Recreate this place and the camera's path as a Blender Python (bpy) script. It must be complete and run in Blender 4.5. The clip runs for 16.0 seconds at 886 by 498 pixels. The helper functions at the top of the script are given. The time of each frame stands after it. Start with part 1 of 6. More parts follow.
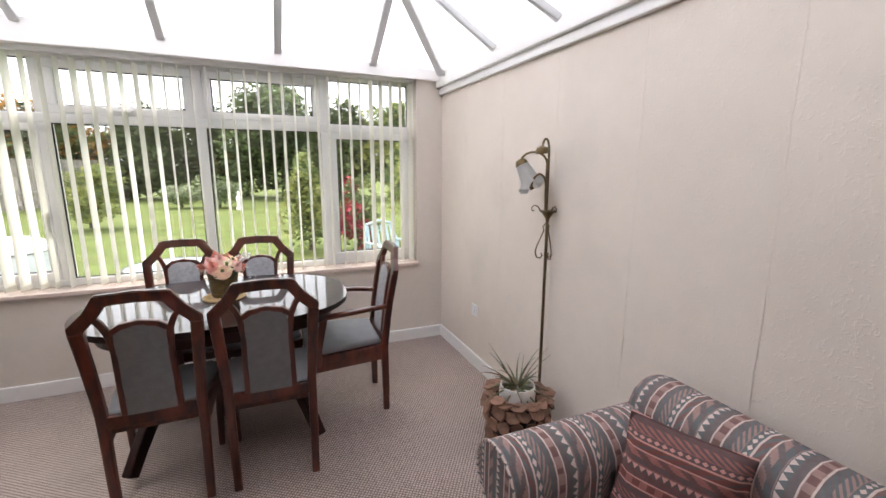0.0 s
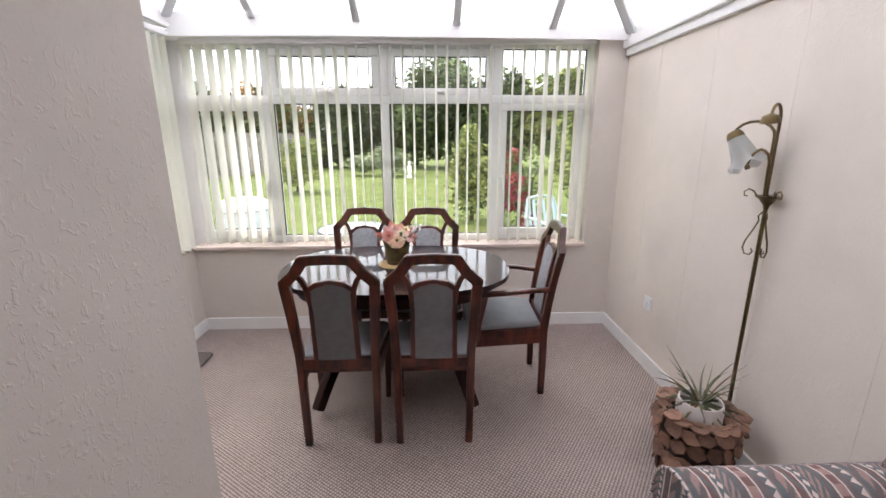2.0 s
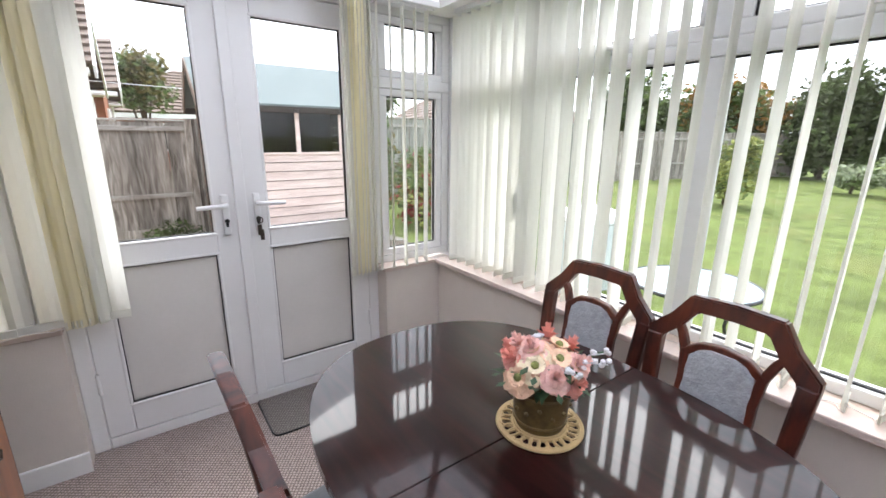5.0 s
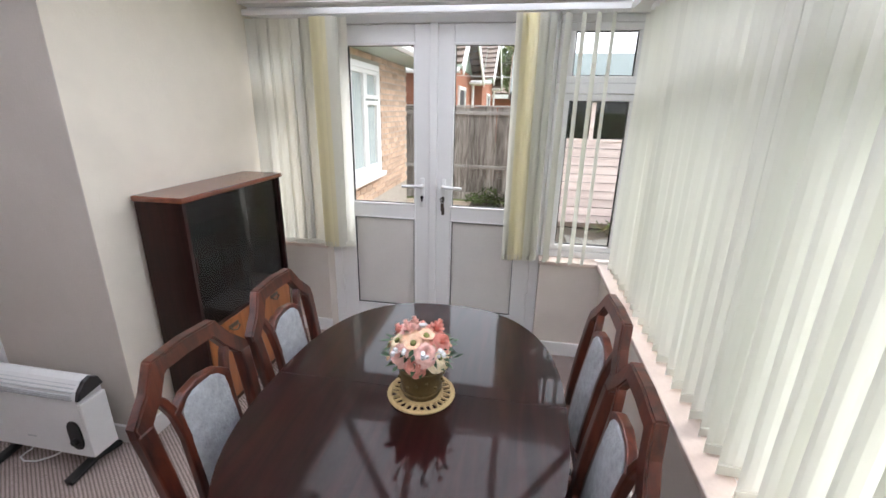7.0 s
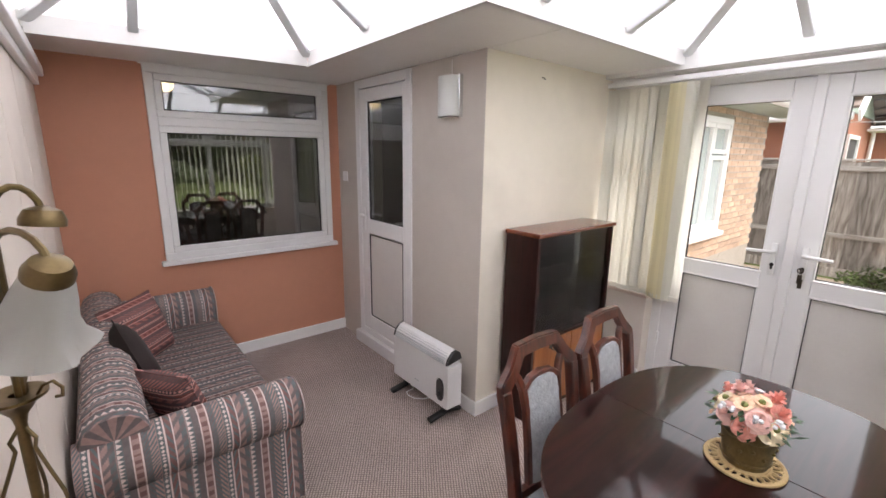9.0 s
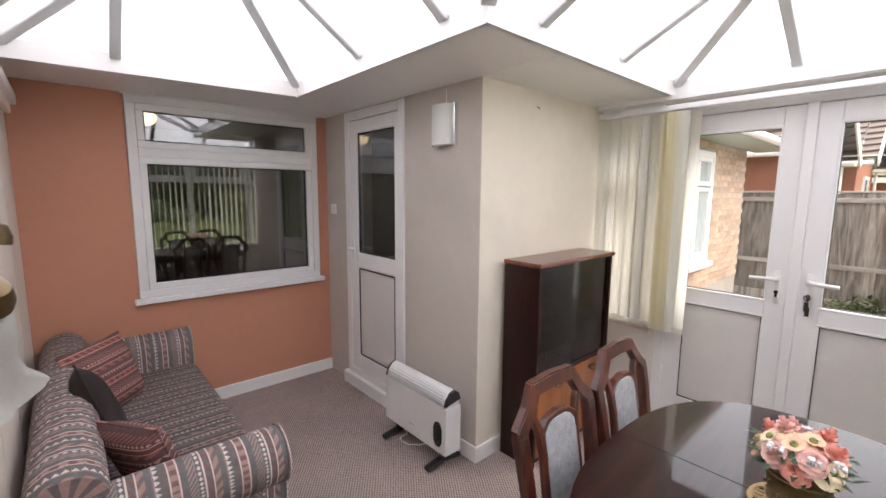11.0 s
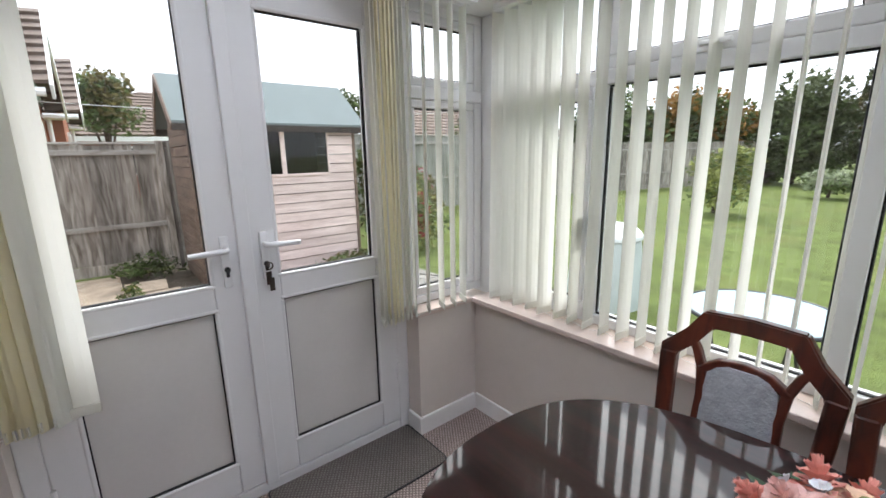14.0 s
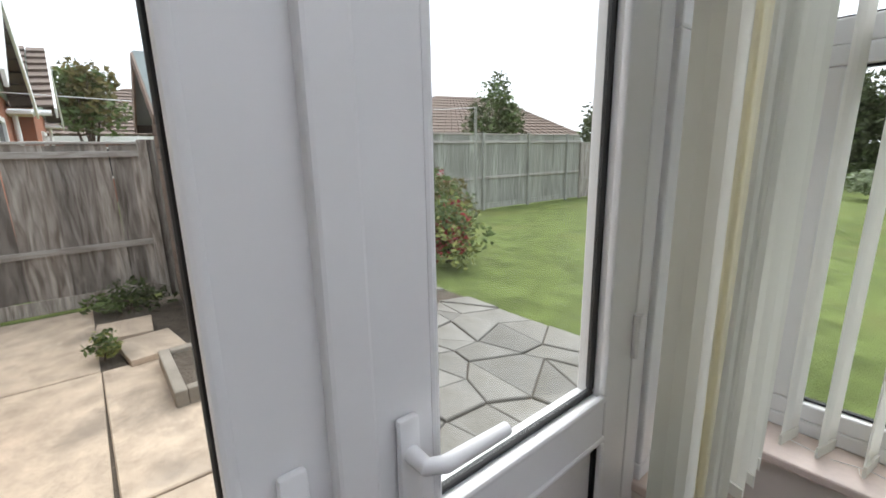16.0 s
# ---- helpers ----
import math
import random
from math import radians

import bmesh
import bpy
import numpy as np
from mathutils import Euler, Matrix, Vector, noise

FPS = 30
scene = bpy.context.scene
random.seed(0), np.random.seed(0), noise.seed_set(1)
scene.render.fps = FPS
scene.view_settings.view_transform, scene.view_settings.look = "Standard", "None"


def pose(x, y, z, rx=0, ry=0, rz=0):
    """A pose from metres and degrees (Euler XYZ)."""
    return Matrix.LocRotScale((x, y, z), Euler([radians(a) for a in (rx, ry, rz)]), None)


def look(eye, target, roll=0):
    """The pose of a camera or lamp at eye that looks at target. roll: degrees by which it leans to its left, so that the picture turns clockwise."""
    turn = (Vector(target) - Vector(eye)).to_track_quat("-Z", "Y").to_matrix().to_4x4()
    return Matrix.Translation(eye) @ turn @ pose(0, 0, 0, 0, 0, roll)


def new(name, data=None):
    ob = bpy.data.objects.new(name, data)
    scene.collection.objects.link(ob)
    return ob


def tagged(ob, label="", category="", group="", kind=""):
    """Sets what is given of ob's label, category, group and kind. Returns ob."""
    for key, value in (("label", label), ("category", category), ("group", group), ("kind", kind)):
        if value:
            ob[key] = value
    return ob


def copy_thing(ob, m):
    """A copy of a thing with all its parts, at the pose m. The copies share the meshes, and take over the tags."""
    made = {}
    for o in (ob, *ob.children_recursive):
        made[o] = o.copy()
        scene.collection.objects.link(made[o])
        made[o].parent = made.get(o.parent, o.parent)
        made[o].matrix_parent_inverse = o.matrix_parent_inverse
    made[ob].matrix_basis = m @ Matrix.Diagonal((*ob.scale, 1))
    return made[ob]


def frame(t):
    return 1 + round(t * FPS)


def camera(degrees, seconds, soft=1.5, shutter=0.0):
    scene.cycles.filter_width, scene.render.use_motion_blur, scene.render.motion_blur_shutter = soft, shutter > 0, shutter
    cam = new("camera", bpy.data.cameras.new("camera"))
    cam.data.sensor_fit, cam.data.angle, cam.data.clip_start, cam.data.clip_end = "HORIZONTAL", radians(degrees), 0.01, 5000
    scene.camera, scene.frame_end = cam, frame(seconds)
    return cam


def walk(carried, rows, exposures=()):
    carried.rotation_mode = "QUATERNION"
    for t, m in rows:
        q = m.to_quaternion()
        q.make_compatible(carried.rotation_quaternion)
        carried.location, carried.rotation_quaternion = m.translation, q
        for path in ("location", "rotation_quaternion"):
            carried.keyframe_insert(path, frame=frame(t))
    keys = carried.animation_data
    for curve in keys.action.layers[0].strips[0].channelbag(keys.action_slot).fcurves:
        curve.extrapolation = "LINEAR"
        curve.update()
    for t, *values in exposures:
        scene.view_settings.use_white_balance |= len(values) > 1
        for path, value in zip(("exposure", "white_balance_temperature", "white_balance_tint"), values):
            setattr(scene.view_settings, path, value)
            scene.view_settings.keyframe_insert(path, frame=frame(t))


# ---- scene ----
cam = camera(92.2, 16.0, soft=1.6)
PATH = [
    (0, (0.146, 0.110, 1.470), (0.906, 1.922, 1.094), 0.2),
    (0.5, (0.105, 0.038, 1.425), (0.679, 1.918, 1.028), 0.2),
    (1, (0.079, -0.001, 1.430), (0.48, 1.91, 0.990), -0.1),
    (1.5, (0.075, 0.031, 1.467), (0.302, 1.959, 0.983), -0.1),
    (2, (0.110, 0.225, 1.490), (0.168, 2.160, 0.984), -0.2),
    (2.5, (0.248, 0.433, 1.469), (0.036, 2.359, 0.974), -0.4),
    (3, (0.294, 0.702, 1.471), (-0.22, 2.572, 0.985), -0.5),
    (3.5, (0.339, 0.976, 1.467), (-0.501, 2.726, 0.984), -0.3),
    (4, (0.317, 1.249, 1.448), (-0.804, 2.835, 0.969), 0.1),
    (4.2, (0.312, 1.365, 1.446), (-0.915, 2.876, 0.962), 0.2),
    (6.3, (0.981, 2.707, 1.565), (-0.908, 2.982, 0.969), 1.2),
    (6.5, (0.986, 2.793, 1.590), (-0.914, 2.902, 0.974), 1.3),
    (7, (1.031, 2.880, 1.635), (-0.84, 2.555, 1.006), 1.1),
    (7.5, (1.164, 2.814, 1.675), (-0.612, 2.121, 1.069), 1.0),
    (8, (1.253, 2.842, 1.690), (-0.326, 1.759, 1.112), 0.8),
    (8.5, (1.321, 2.882, 1.673), (-0.042, 1.511, 1.16), 0.8),
    (8.7, (1.344, 2.908, 1.676), (0.068, 1.448, 1.187), 0.6),
    (10.8, (1.33, 2.844, 1.618), (0.138, 1.259, 1.36), 0.6),
    (11, (1.325, 2.775, 1.617), (0.010, 1.293, 1.354), 0.5),
    (11.5, (1.243, 2.601, 1.619), (-0.412, 1.514, 1.339), 0.2),
    (12, (1.115, 2.375, 1.640), (-0.792, 1.88, 1.302), 0.1),
    (12.5, (0.968, 2.268, 1.605), (-1.0, 2.373, 1.259), 0.3),
    (13, (0.705, 2.177, 1.575), (-1.139, 2.832, 1.164), 0.4),
    (13.5, (0.375, 2.010, 1.480), (-1.270, 3.081, 1.068), -0.5),
    (14, (-0.039, 1.890, 1.475), (-1.559, 3.115, 1.033), -1.0),
    (14.5, (-0.4, 1.874, 1.508), (-1.912, 3.095, 1.033), -1.2),
    (15, (-0.732, 1.922, 1.514), (-2.245, 3.134, 1.021), -1.3),
    (15.5, (-1.085, 2.011, 1.520), (-2.575, 3.253, 1.033), -1.3),
    (16, (-1.40, 2.12, 1.50), (-2.905, 3.365, 1.055), -1.2),
]
walk(cam, [(t, look(eye, target, roll)) for t, eye, target, roll in PATH],
     exposures=((0.0, 2.15, 6900, 13), (3.5, 2.18, 6500, 14), (6.5, 2.0, 6350, 10), (8.0, 2.2, 6900, 14), (11.0, 2.2, 7000, 15), (12.3, 2.12, 6900, 14), (13.0, 1.93, 6300, 13), (14.2, 1.56, 6400, 10), (16.0, 1.34, 6400, 9)))

# world and light: an overcast day
world = bpy.data.worlds.new("sky")
world.use_nodes = True
scene.world = world
wn = world.node_tree.nodes
sky = wn.new("ShaderNodeTexSky")
sky.sky_type, sky.sun_disc = "NISHITA", False
sky.sun_elevation, sky.sun_rotation = radians(59), radians(315)
sky.air_density, sky.dust_density, sky.ozone_density = 1.0, 4.0, 1.0
soft_sky = wn.new("ShaderNodeMixRGB")
soft_sky.inputs[0].default_value = 0.82
soft_sky.inputs[2].default_value = (8.3, 8.7, 9.4, 1)
world.node_tree.links.new(sky.outputs[0], soft_sky.inputs[1])
world.node_tree.links.new(soft_sky.outputs[0], wn["Background"].inputs[0])
wn["Background"].inputs[1].default_value = 0.092
sun = new("sun", bpy.data.lights.new("sun", "SUN"))
sun.data.energy, sun.data.angle, sun.data.color = 1.5, radians(60), (1, 0.985, 0.96)
sun.matrix_world = look((-4.5, 6.5, 10.5), (0, 2, 0))


# ---- materials ----
def material(name, color, rough=0.6, metal=0.0, vary=0.0, scale=6.0, bump=0.0, bscale=60.0, bdist=0.004, each=0.0, spec=0.5, coat=0.0, stain=None, stretch=None):
    m = bpy.data.materials.new(name)
    m.use_nodes = True
    n, l = m.node_tree.nodes, m.node_tree.links
    b = n["Principled BSDF"]
    b.inputs["Roughness"].default_value, b.inputs["Metallic"].default_value = rough, metal
    b.inputs["Specular IOR Level"].default_value, b.inputs["Coat Weight"].default_value = spec, coat
    b.inputs["Coat Roughness"].default_value = 0.12
    b.inputs["Base Color"].default_value = (*color, 1)
    tc = n.new("ShaderNodeTexCoord")
    mp = n.new("ShaderNodeMapping")
    mp.inputs["Scale"].default_value = stretch or (1, 1, 1)
    l.new(tc.outputs["Object"], mp.inputs[0])
    last = None
    if vary:
        t1, t2 = n.new("ShaderNodeTexNoise"), n.new("ShaderNodeTexNoise")
        t1.inputs["Scale"].default_value, t1.inputs["Detail"].default_value = scale, 6
        t2.inputs["Scale"].default_value, t2.inputs["Detail"].default_value = scale * 9, 3
        l.new(mp.outputs[0], t1.inputs[0]), l.new(mp.outputs[0], t2.inputs[0])
        add = n.new("ShaderNodeMath")
        add.operation = "MULTIPLY_ADD"
        add.inputs[1].default_value = 0.45
        l.new(t2.outputs[0], add.inputs[0]), l.new(t1.outputs[0], add.inputs[2])
        ramp = n.new("ShaderNodeMapRange")
        ramp.inputs[1].default_value, ramp.inputs[2].default_value = 0.4, 1.05
        ramp.inputs[3].default_value, ramp.inputs[4].default_value = 1 - vary, 1 + vary
        l.new(add.outputs[0], ramp.inputs[0])
        mix = n.new("ShaderNodeVectorMath")
        mix.operation = "SCALE"
        mix.inputs[0].default_value = color
        l.new(ramp.outputs[0], mix.inputs["Scale"])
        last = mix.outputs[0]
        if stain:
            t3 = n.new("ShaderNodeTexNoise")
            t3.inputs["Scale"].default_value, t3.inputs["Detail"].default_value = stain[1], 5
            l.new(mp.outputs[0], t3.inputs[0])
            r3 = n.new("ShaderNodeMapRange")
            r3.inputs[1].default_value, r3.inputs[2].default_value = 0.52, 0.7
            r3.inputs[4].default_value = stain[2]
            l.new(t3.outputs[0], r3.inputs[0])
            mx = n.new("ShaderNodeMixRGB")
            mx.inputs[2].default_value = (*stain[0], 1)
            l.new(r3.outputs[0], mx.inputs[0]), l.new(last, mx.inputs[1])
            last = mx.outputs[0]
    if each:
        oi = n.new("ShaderNodeObjectInfo")
        r = n.new("ShaderNodeMapRange")
        r.inputs[3].default_value, r.inputs[4].default_value = 1 - each, 1 + each
        l.new(oi.outputs["Random"], r.inputs[0])
        mul = n.new("ShaderNodeVectorMath")
        mul.operation = "SCALE"
        mul.inputs[0].default_value = color
        if last:
            l.new(last, mul.inputs[0])
        l.new(r.outputs[0], mul.inputs["Scale"])
        last = mul.outputs[0]
    if last:
        l.new(last, b.inputs["Base Color"])
    if bump:
        t = n.new("ShaderNodeTexNoise")
        t.inputs["Scale"].default_value, t.inputs["Detail"].default_value = bscale, 4
        l.new(mp.outputs[0], t.inputs[0])
        bp = n.new("ShaderNodeBump")
        bp.inputs["Strength"].default_value, bp.inputs["Distance"].default_value = bump, bdist
        l.new(t.outputs[0], bp.inputs["Height"])
        l.new(bp.outputs[0], b.inputs["Normal"])
    return m


def wallpaper(name, color, depth=0.22):
    """Embossed paper: short curled relief strokes over a fine grain."""
    m = material(name, color, 0.75, vary=0.05, scale=1.2, stain=(tuple(0.72 * c for c in color), 1.3, 0.35))
    n, l = m.node_tree.nodes, m.node_tree.links
    tc = n.new("ShaderNodeTexCoord")
    warp = n.new("ShaderNodeTexNoise")
    warp.inputs["Scale"].default_value = 24
    l.new(tc.outputs["Object"], warp.inputs[0])
    add = n.new("ShaderNodeVectorMath")
    add.operation = "MULTIPLY_ADD"
    add.inputs[1].default_value = (0.07, 0.07, 0.07)
    l.new(warp.outputs["Color"], add.inputs[0]), l.new(tc.outputs["Object"], add.inputs[2])
    t = n.new("ShaderNodeTexNoise")
    t.inputs["Scale"].default_value, t.inputs["Detail"].default_value = 84, 2
    mp = n.new("ShaderNodeMapping")
    mp.inputs["Scale"].default_value = (1, 1, 0.5)
    l.new(add.outputs[0], mp.inputs[0]), l.new(mp.outputs[0], t.inputs[0])
    r = n.new("ShaderNodeMapRange")
    r.inputs[1].default_value, r.inputs[2].default_value = 0.56, 0.66
    l.new(t.outputs[0], r.inputs[0])
    g = n.new("ShaderNodeTexNoise")
    g.inputs["Scale"].default_value = 220
    l.new(tc.outputs["Object"], g.inputs[0])
    s = n.new("ShaderNodeMath")
    s.operation = "MULTIPLY_ADD"
    s.inputs[1].default_value = 0.3
    l.new(g.outputs[0], s.inputs[0]), l.new(r.outputs[0], s.inputs[2])
    bp = n.new("ShaderNodeBump")
    bp.inputs["Strength"].default_value, bp.inputs["Distance"].default_value = depth, 0.003
    l.new(s.outputs[0], bp.inputs["Height"]), l.new(bp.outputs[0], n["Principled BSDF"].inputs["Normal"])
    return m


def carpet_material(name, color, dark):
    """Looped pile in small diagonal rows."""
    m = material(name, color, 0.6, spec=0.45)
    m.node_tree.nodes["Principled BSDF"].inputs["Sheen Weight"].default_value = 0.2
    m.node_tree.nodes["Principled BSDF"].inputs["Sheen Roughness"].default_value = 0.4
    n, l = m.node_tree.nodes, m.node_tree.links
    b = n["Principled BSDF"]
    tc = n.new("ShaderNodeTexCoord")
    waves = []
    for turn, sc in ((0.62, 22.0), (2.19, 22.0)):
        mp = n.new("ShaderNodeMapping")
        mp.inputs["Rotation"].default_value = (0, 0, turn)
        l.new(tc.outputs["Object"], mp.inputs[0])
        w = n.new("ShaderNodeTexWave")
        w.inputs["Scale"].default_value, w.inputs["Distortion"].default_value = sc, 2.2
        w.inputs["Detail Scale"].default_value = 4
        l.new(mp.outputs[0], w.inputs[0])
        waves.append(w)
    mul = n.new("ShaderNodeMath")
    mul.operation = "MULTIPLY"
    l.new(waves[0].outputs["Fac"], mul.inputs[0]), l.new(waves[1].outputs["Fac"], mul.inputs[1])
    big = n.new("ShaderNodeTexNoise")
    big.inputs["Scale"].default_value, big.inputs["Detail"].default_value = 1.7, 4
    l.new(tc.outputs["Object"], big.inputs[0])
    mix = n.new("ShaderNodeMixRGB")
    mix.inputs[1].default_value, mix.inputs[2].default_value = (*dark, 1), (*color, 1)
    pw = n.new("ShaderNodeMapRange")
    pw.inputs[2].default_value = 0.45
    l.new(mul.outputs[0], pw.inputs[0])
    l.new(pw.outputs[0], mix.inputs[0])
    sh = n.new("ShaderNodeMapRange")
    sh.inputs[1].default_value, sh.inputs[2].default_value = 0.3, 0.7
    sh.inputs[3].default_value, sh.inputs[4].default_value = 0.85, 1.13
    l.new(big.outputs[0], sh.inputs[0])
    sc = n.new("ShaderNodeVectorMath")
    sc.operation = "SCALE"
    l.new(mix.outputs[0], sc.inputs[0]), l.new(sh.outputs[0], sc.inputs["Scale"])
    l.new(sc.outputs[0], b.inputs["Base Color"])
    bp = n.new("ShaderNodeBump")
    bp.inputs["Strength"].default_value, bp.inputs["Distance"].default_value = 0.7, 0.004
    l.new(mul.outputs[0], bp.inputs["Height"]), l.new(bp.outputs[0], b.inputs["Normal"])
    return m


def wood_material(name, light, dark, rough=0.3, coat=0.4, scale=1.0, along=(14, 14, 1.2), each=0.0):
    m = material(name, light, rough, coat=coat)
    n, l = m.node_tree.nodes, m.node_tree.links
    tc, mp = n.new("ShaderNodeTexCoord"), n.new("ShaderNodeMapping")
    mp.inputs["Scale"].default_value = [a * scale for a in along]
    l.new(tc.outputs["Object"], mp.inputs[0])
    if each:
        who, far = n.new("ShaderNodeObjectInfo"), n.new("ShaderNodeMath")
        far.operation = "MULTIPLY"
        far.inputs[1].default_value = 60.0
        l.new(who.outputs["Random"], far.inputs[0]), l.new(far.outputs[0], mp.inputs["Location"])
    t = n.new("ShaderNodeTexNoise")
    t.inputs["Scale"].default_value, t.inputs["Detail"].default_value, t.inputs["Distortion"].default_value = 2.0, 8, 0.6
    l.new(mp.outputs[0], t.inputs[0])
    r = n.new("ShaderNodeValToRGB")
    r.color_ramp.elements[0].position, r.color_ramp.elements[1].position = 0.35, 0.7
    r.color_ramp.elements[0].color, r.color_ramp.elements[1].color = (*dark, 1), (*light, 1)
    l.new(t.outputs[0], r.inputs[0])
    out = r.outputs[0]
    if each:
        oi, rr = n.new("ShaderNodeObjectInfo"), n.new("ShaderNodeMapRange")
        rr.inputs[3].default_value, rr.inputs[4].default_value = 1 - each, 1 + each
        l.new(oi.outputs["Random"], rr.inputs[0])
        sc = n.new("ShaderNodeVectorMath")
        sc.operation = "SCALE"
        l.new(out, sc.inputs[0]), l.new(rr.outputs[0], sc.inputs["Scale"])
        out = sc.outputs[0]
    l.new(out, n["Principled BSDF"].inputs["Base Color"])
    bp = n.new("ShaderNodeBump")
    bp.inputs["Strength"].default_value, bp.inputs["Distance"].default_value = 0.15, 0.001
    l.new(t.outputs[0], bp.inputs["Height"]), l.new(bp.outputs[0], n["Principled BSDF"].inputs["Normal"])
    return m


def glass_material(name, tint=(0.98, 0.99, 0.985), gloss=0.025, rough=0.0):
    """Thin window glass: mostly clear, with a weak mirror."""
    m = bpy.data.materials.new(name)
    m.use_nodes = True
    n, l = m.node_tree.nodes, m.node_tree.links
    n.remove(n["Principled BSDF"])
    tr, gl = n.new("ShaderNodeBsdfTransparent"), n.new("ShaderNodeBsdfGlossy")
    mx, lw, pw, mr = n.new("ShaderNodeMixShader"), n.new("ShaderNodeLayerWeight"), n.new("ShaderNodeMath"), n.new("ShaderNodeMapRange")
    tr.inputs[0].default_value = (*tint, 1)
    gl.inputs["Roughness"].default_value = rough
    lw.inputs[0].default_value = 0.5
    pw.operation = "POWER"
    pw.inputs[1].default_value = 4.0
    mr.inputs[3].default_value, mr.inputs[4].default_value = gloss, 0.8
    l.new(lw.outputs["Facing"], pw.inputs[0]), l.new(pw.outputs[0], mr.inputs[0]), l.new(mr.outputs[0], mx.inputs[0])
    l.new(tr.outputs[0], mx.inputs[1]), l.new(gl.outputs[0], mx.inputs[2])
    l.new(mx.outputs[0], n["Material Output"].inputs[0])
    return m


def see_through(name, color, share, rough=0.7, tint=None, vary=0.0):
    """Cloth or sheet that lets light through: part diffuse, part translucent."""
    m = bpy.data.materials.new(name)
    m.use_nodes = True
    n, l = m.node_tree.nodes, m.node_tree.links
    n.remove(n["Principled BSDF"])
    d, t, mx = n.new("ShaderNodeBsdfDiffuse"), n.new("ShaderNodeBsdfTranslucent"), n.new("ShaderNodeMixShader")
    d.inputs[0].default_value, t.inputs[0].default_value = (*color, 1), (*(tint or color), 1)
    mx.inputs[0].default_value = share
    if vary:
        oi, mr, sc = n.new("ShaderNodeObjectInfo"), n.new("ShaderNodeMapRange"), n.new("ShaderNodeVectorMath")
        mr.inputs[3].default_value, mr.inputs[4].default_value = 1 - vary, 1.0
        sc.operation = "SCALE"
        sc.inputs[0].default_value = tint or color
        l.new(oi.outputs["Random"], mr.inputs[0]), l.new(mr.outputs[0], sc.inputs["Scale"]), l.new(sc.outputs[0], t.inputs[0])
    l.new(d.outputs[0], mx.inputs[1]), l.new(t.outputs[0], mx.inputs[2]), l.new(mx.outputs[0], n["Material Output"].inputs[0])
    return m


M_PAPER = wallpaper("beige embossed wallpaper", (0.75, 0.675, 0.605))
# beige paper again, the house side's shade put into a darker colour
M_PAPERSHADE = wallpaper("shaded embossed wallpaper", (0.555, 0.505, 0.455), 0.3)
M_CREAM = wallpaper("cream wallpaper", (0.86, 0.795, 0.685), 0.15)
M_ORANGE = material("terracotta wall paint", (0.56, 0.26, 0.17), 0.7, vary=0.05, scale=1.5, bump=0.15, bscale=120)
M_GREYWALL = material("beige emulsion", (0.68, 0.62, 0.56), 0.75, vary=0.05, scale=2, bump=0.15, bscale=140)
M_WHITE = material("white gloss paint", (0.84, 0.835, 0.82), 0.35, vary=0.03, scale=4)
M_UPVC = material("white plastic frame", (0.80, 0.80, 0.80), 0.28, vary=0.02, scale=3)
M_PANEL = material("ivory plastic panel", (0.68, 0.66, 0.63), 0.45, vary=0.04, scale=5)
M_GASKET = material("black rubber gasket", (0.015, 0.015, 0.016), 0.6, vary=0.1)
M_CARPET = carpet_material("taupe loop carpet", (0.53, 0.43, 0.395), (0.17, 0.128, 0.112))
M_MAT = carpet_material("grey ribbed mat", (0.21, 0.185, 0.165), (0.10, 0.085, 0.075))
M_SILL = material("pinkish marble sill", (0.70, 0.585, 0.52), 0.25, vary=0.12, scale=9, stain=((0.55, 0.40, 0.33), 5, 0.5))
M_VANE = see_through("cream blind fabric", (0.86, 0.855, 0.81), 0.63, tint=(0.93, 0.925, 0.88), vary=0.09)
M_BUNDLE = see_through("yellowed blind fabric", (0.92, 0.88, 0.72), 0.6, tint=(0.98, 0.945, 0.79), vary=0.12)
M_ROOF = see_through("opal roof sheet", (0.85, 0.86, 0.88), 0.8, tint=(0.89, 0.895, 0.925))
M_GLASS = glass_material("window glass")
M_DUSK = glass_material("house window glass", (0.80, 0.82, 0.81), 0.17)
M_DARKWOOD = wood_material("dark mahogany", (0.034, 0.010, 0.008), (0.015, 0.0045, 0.004), 0.35, 0.0)
M_DARKWOOD.node_tree.nodes["Principled BSDF"].inputs["Specular IOR Level"].default_value = 0.25
M_CHAIRWOOD = wood_material("reddish stained wood", (0.135, 0.030, 0.015), (0.026, 0.007, 0.005), 0.34, 0.25, along=(12, 12, 2))
M_TABLETOP = wood_material("polished mahogany", (0.026, 0.007, 0.0065), (0.012, 0.0035, 0.0035), 0.12, 1.0, along=(1.5, 14, 14))
polish = M_TABLETOP.node_tree.nodes["Principled BSDF"]
polish.inputs["Coat Roughness"].default_value, polish.inputs["Specular IOR Level"].default_value, polish.inputs["Roughness"].default_value = 0.05, 0.06, 0.3
polish.inputs["Coat IOR"].default_value = 1.38
M_TEAK = wood_material("orange-brown veneer", (0.36, 0.125, 0.036), (0.22, 0.07, 0.02), 0.3, 0.3, along=(10, 10, 1.2))
M_TOPWOOD = wood_material("red-brown veneer", (0.22, 0.06, 0.028), (0.12, 0.032, 0.016), 0.25, 0.4, along=(1.2, 12, 12))


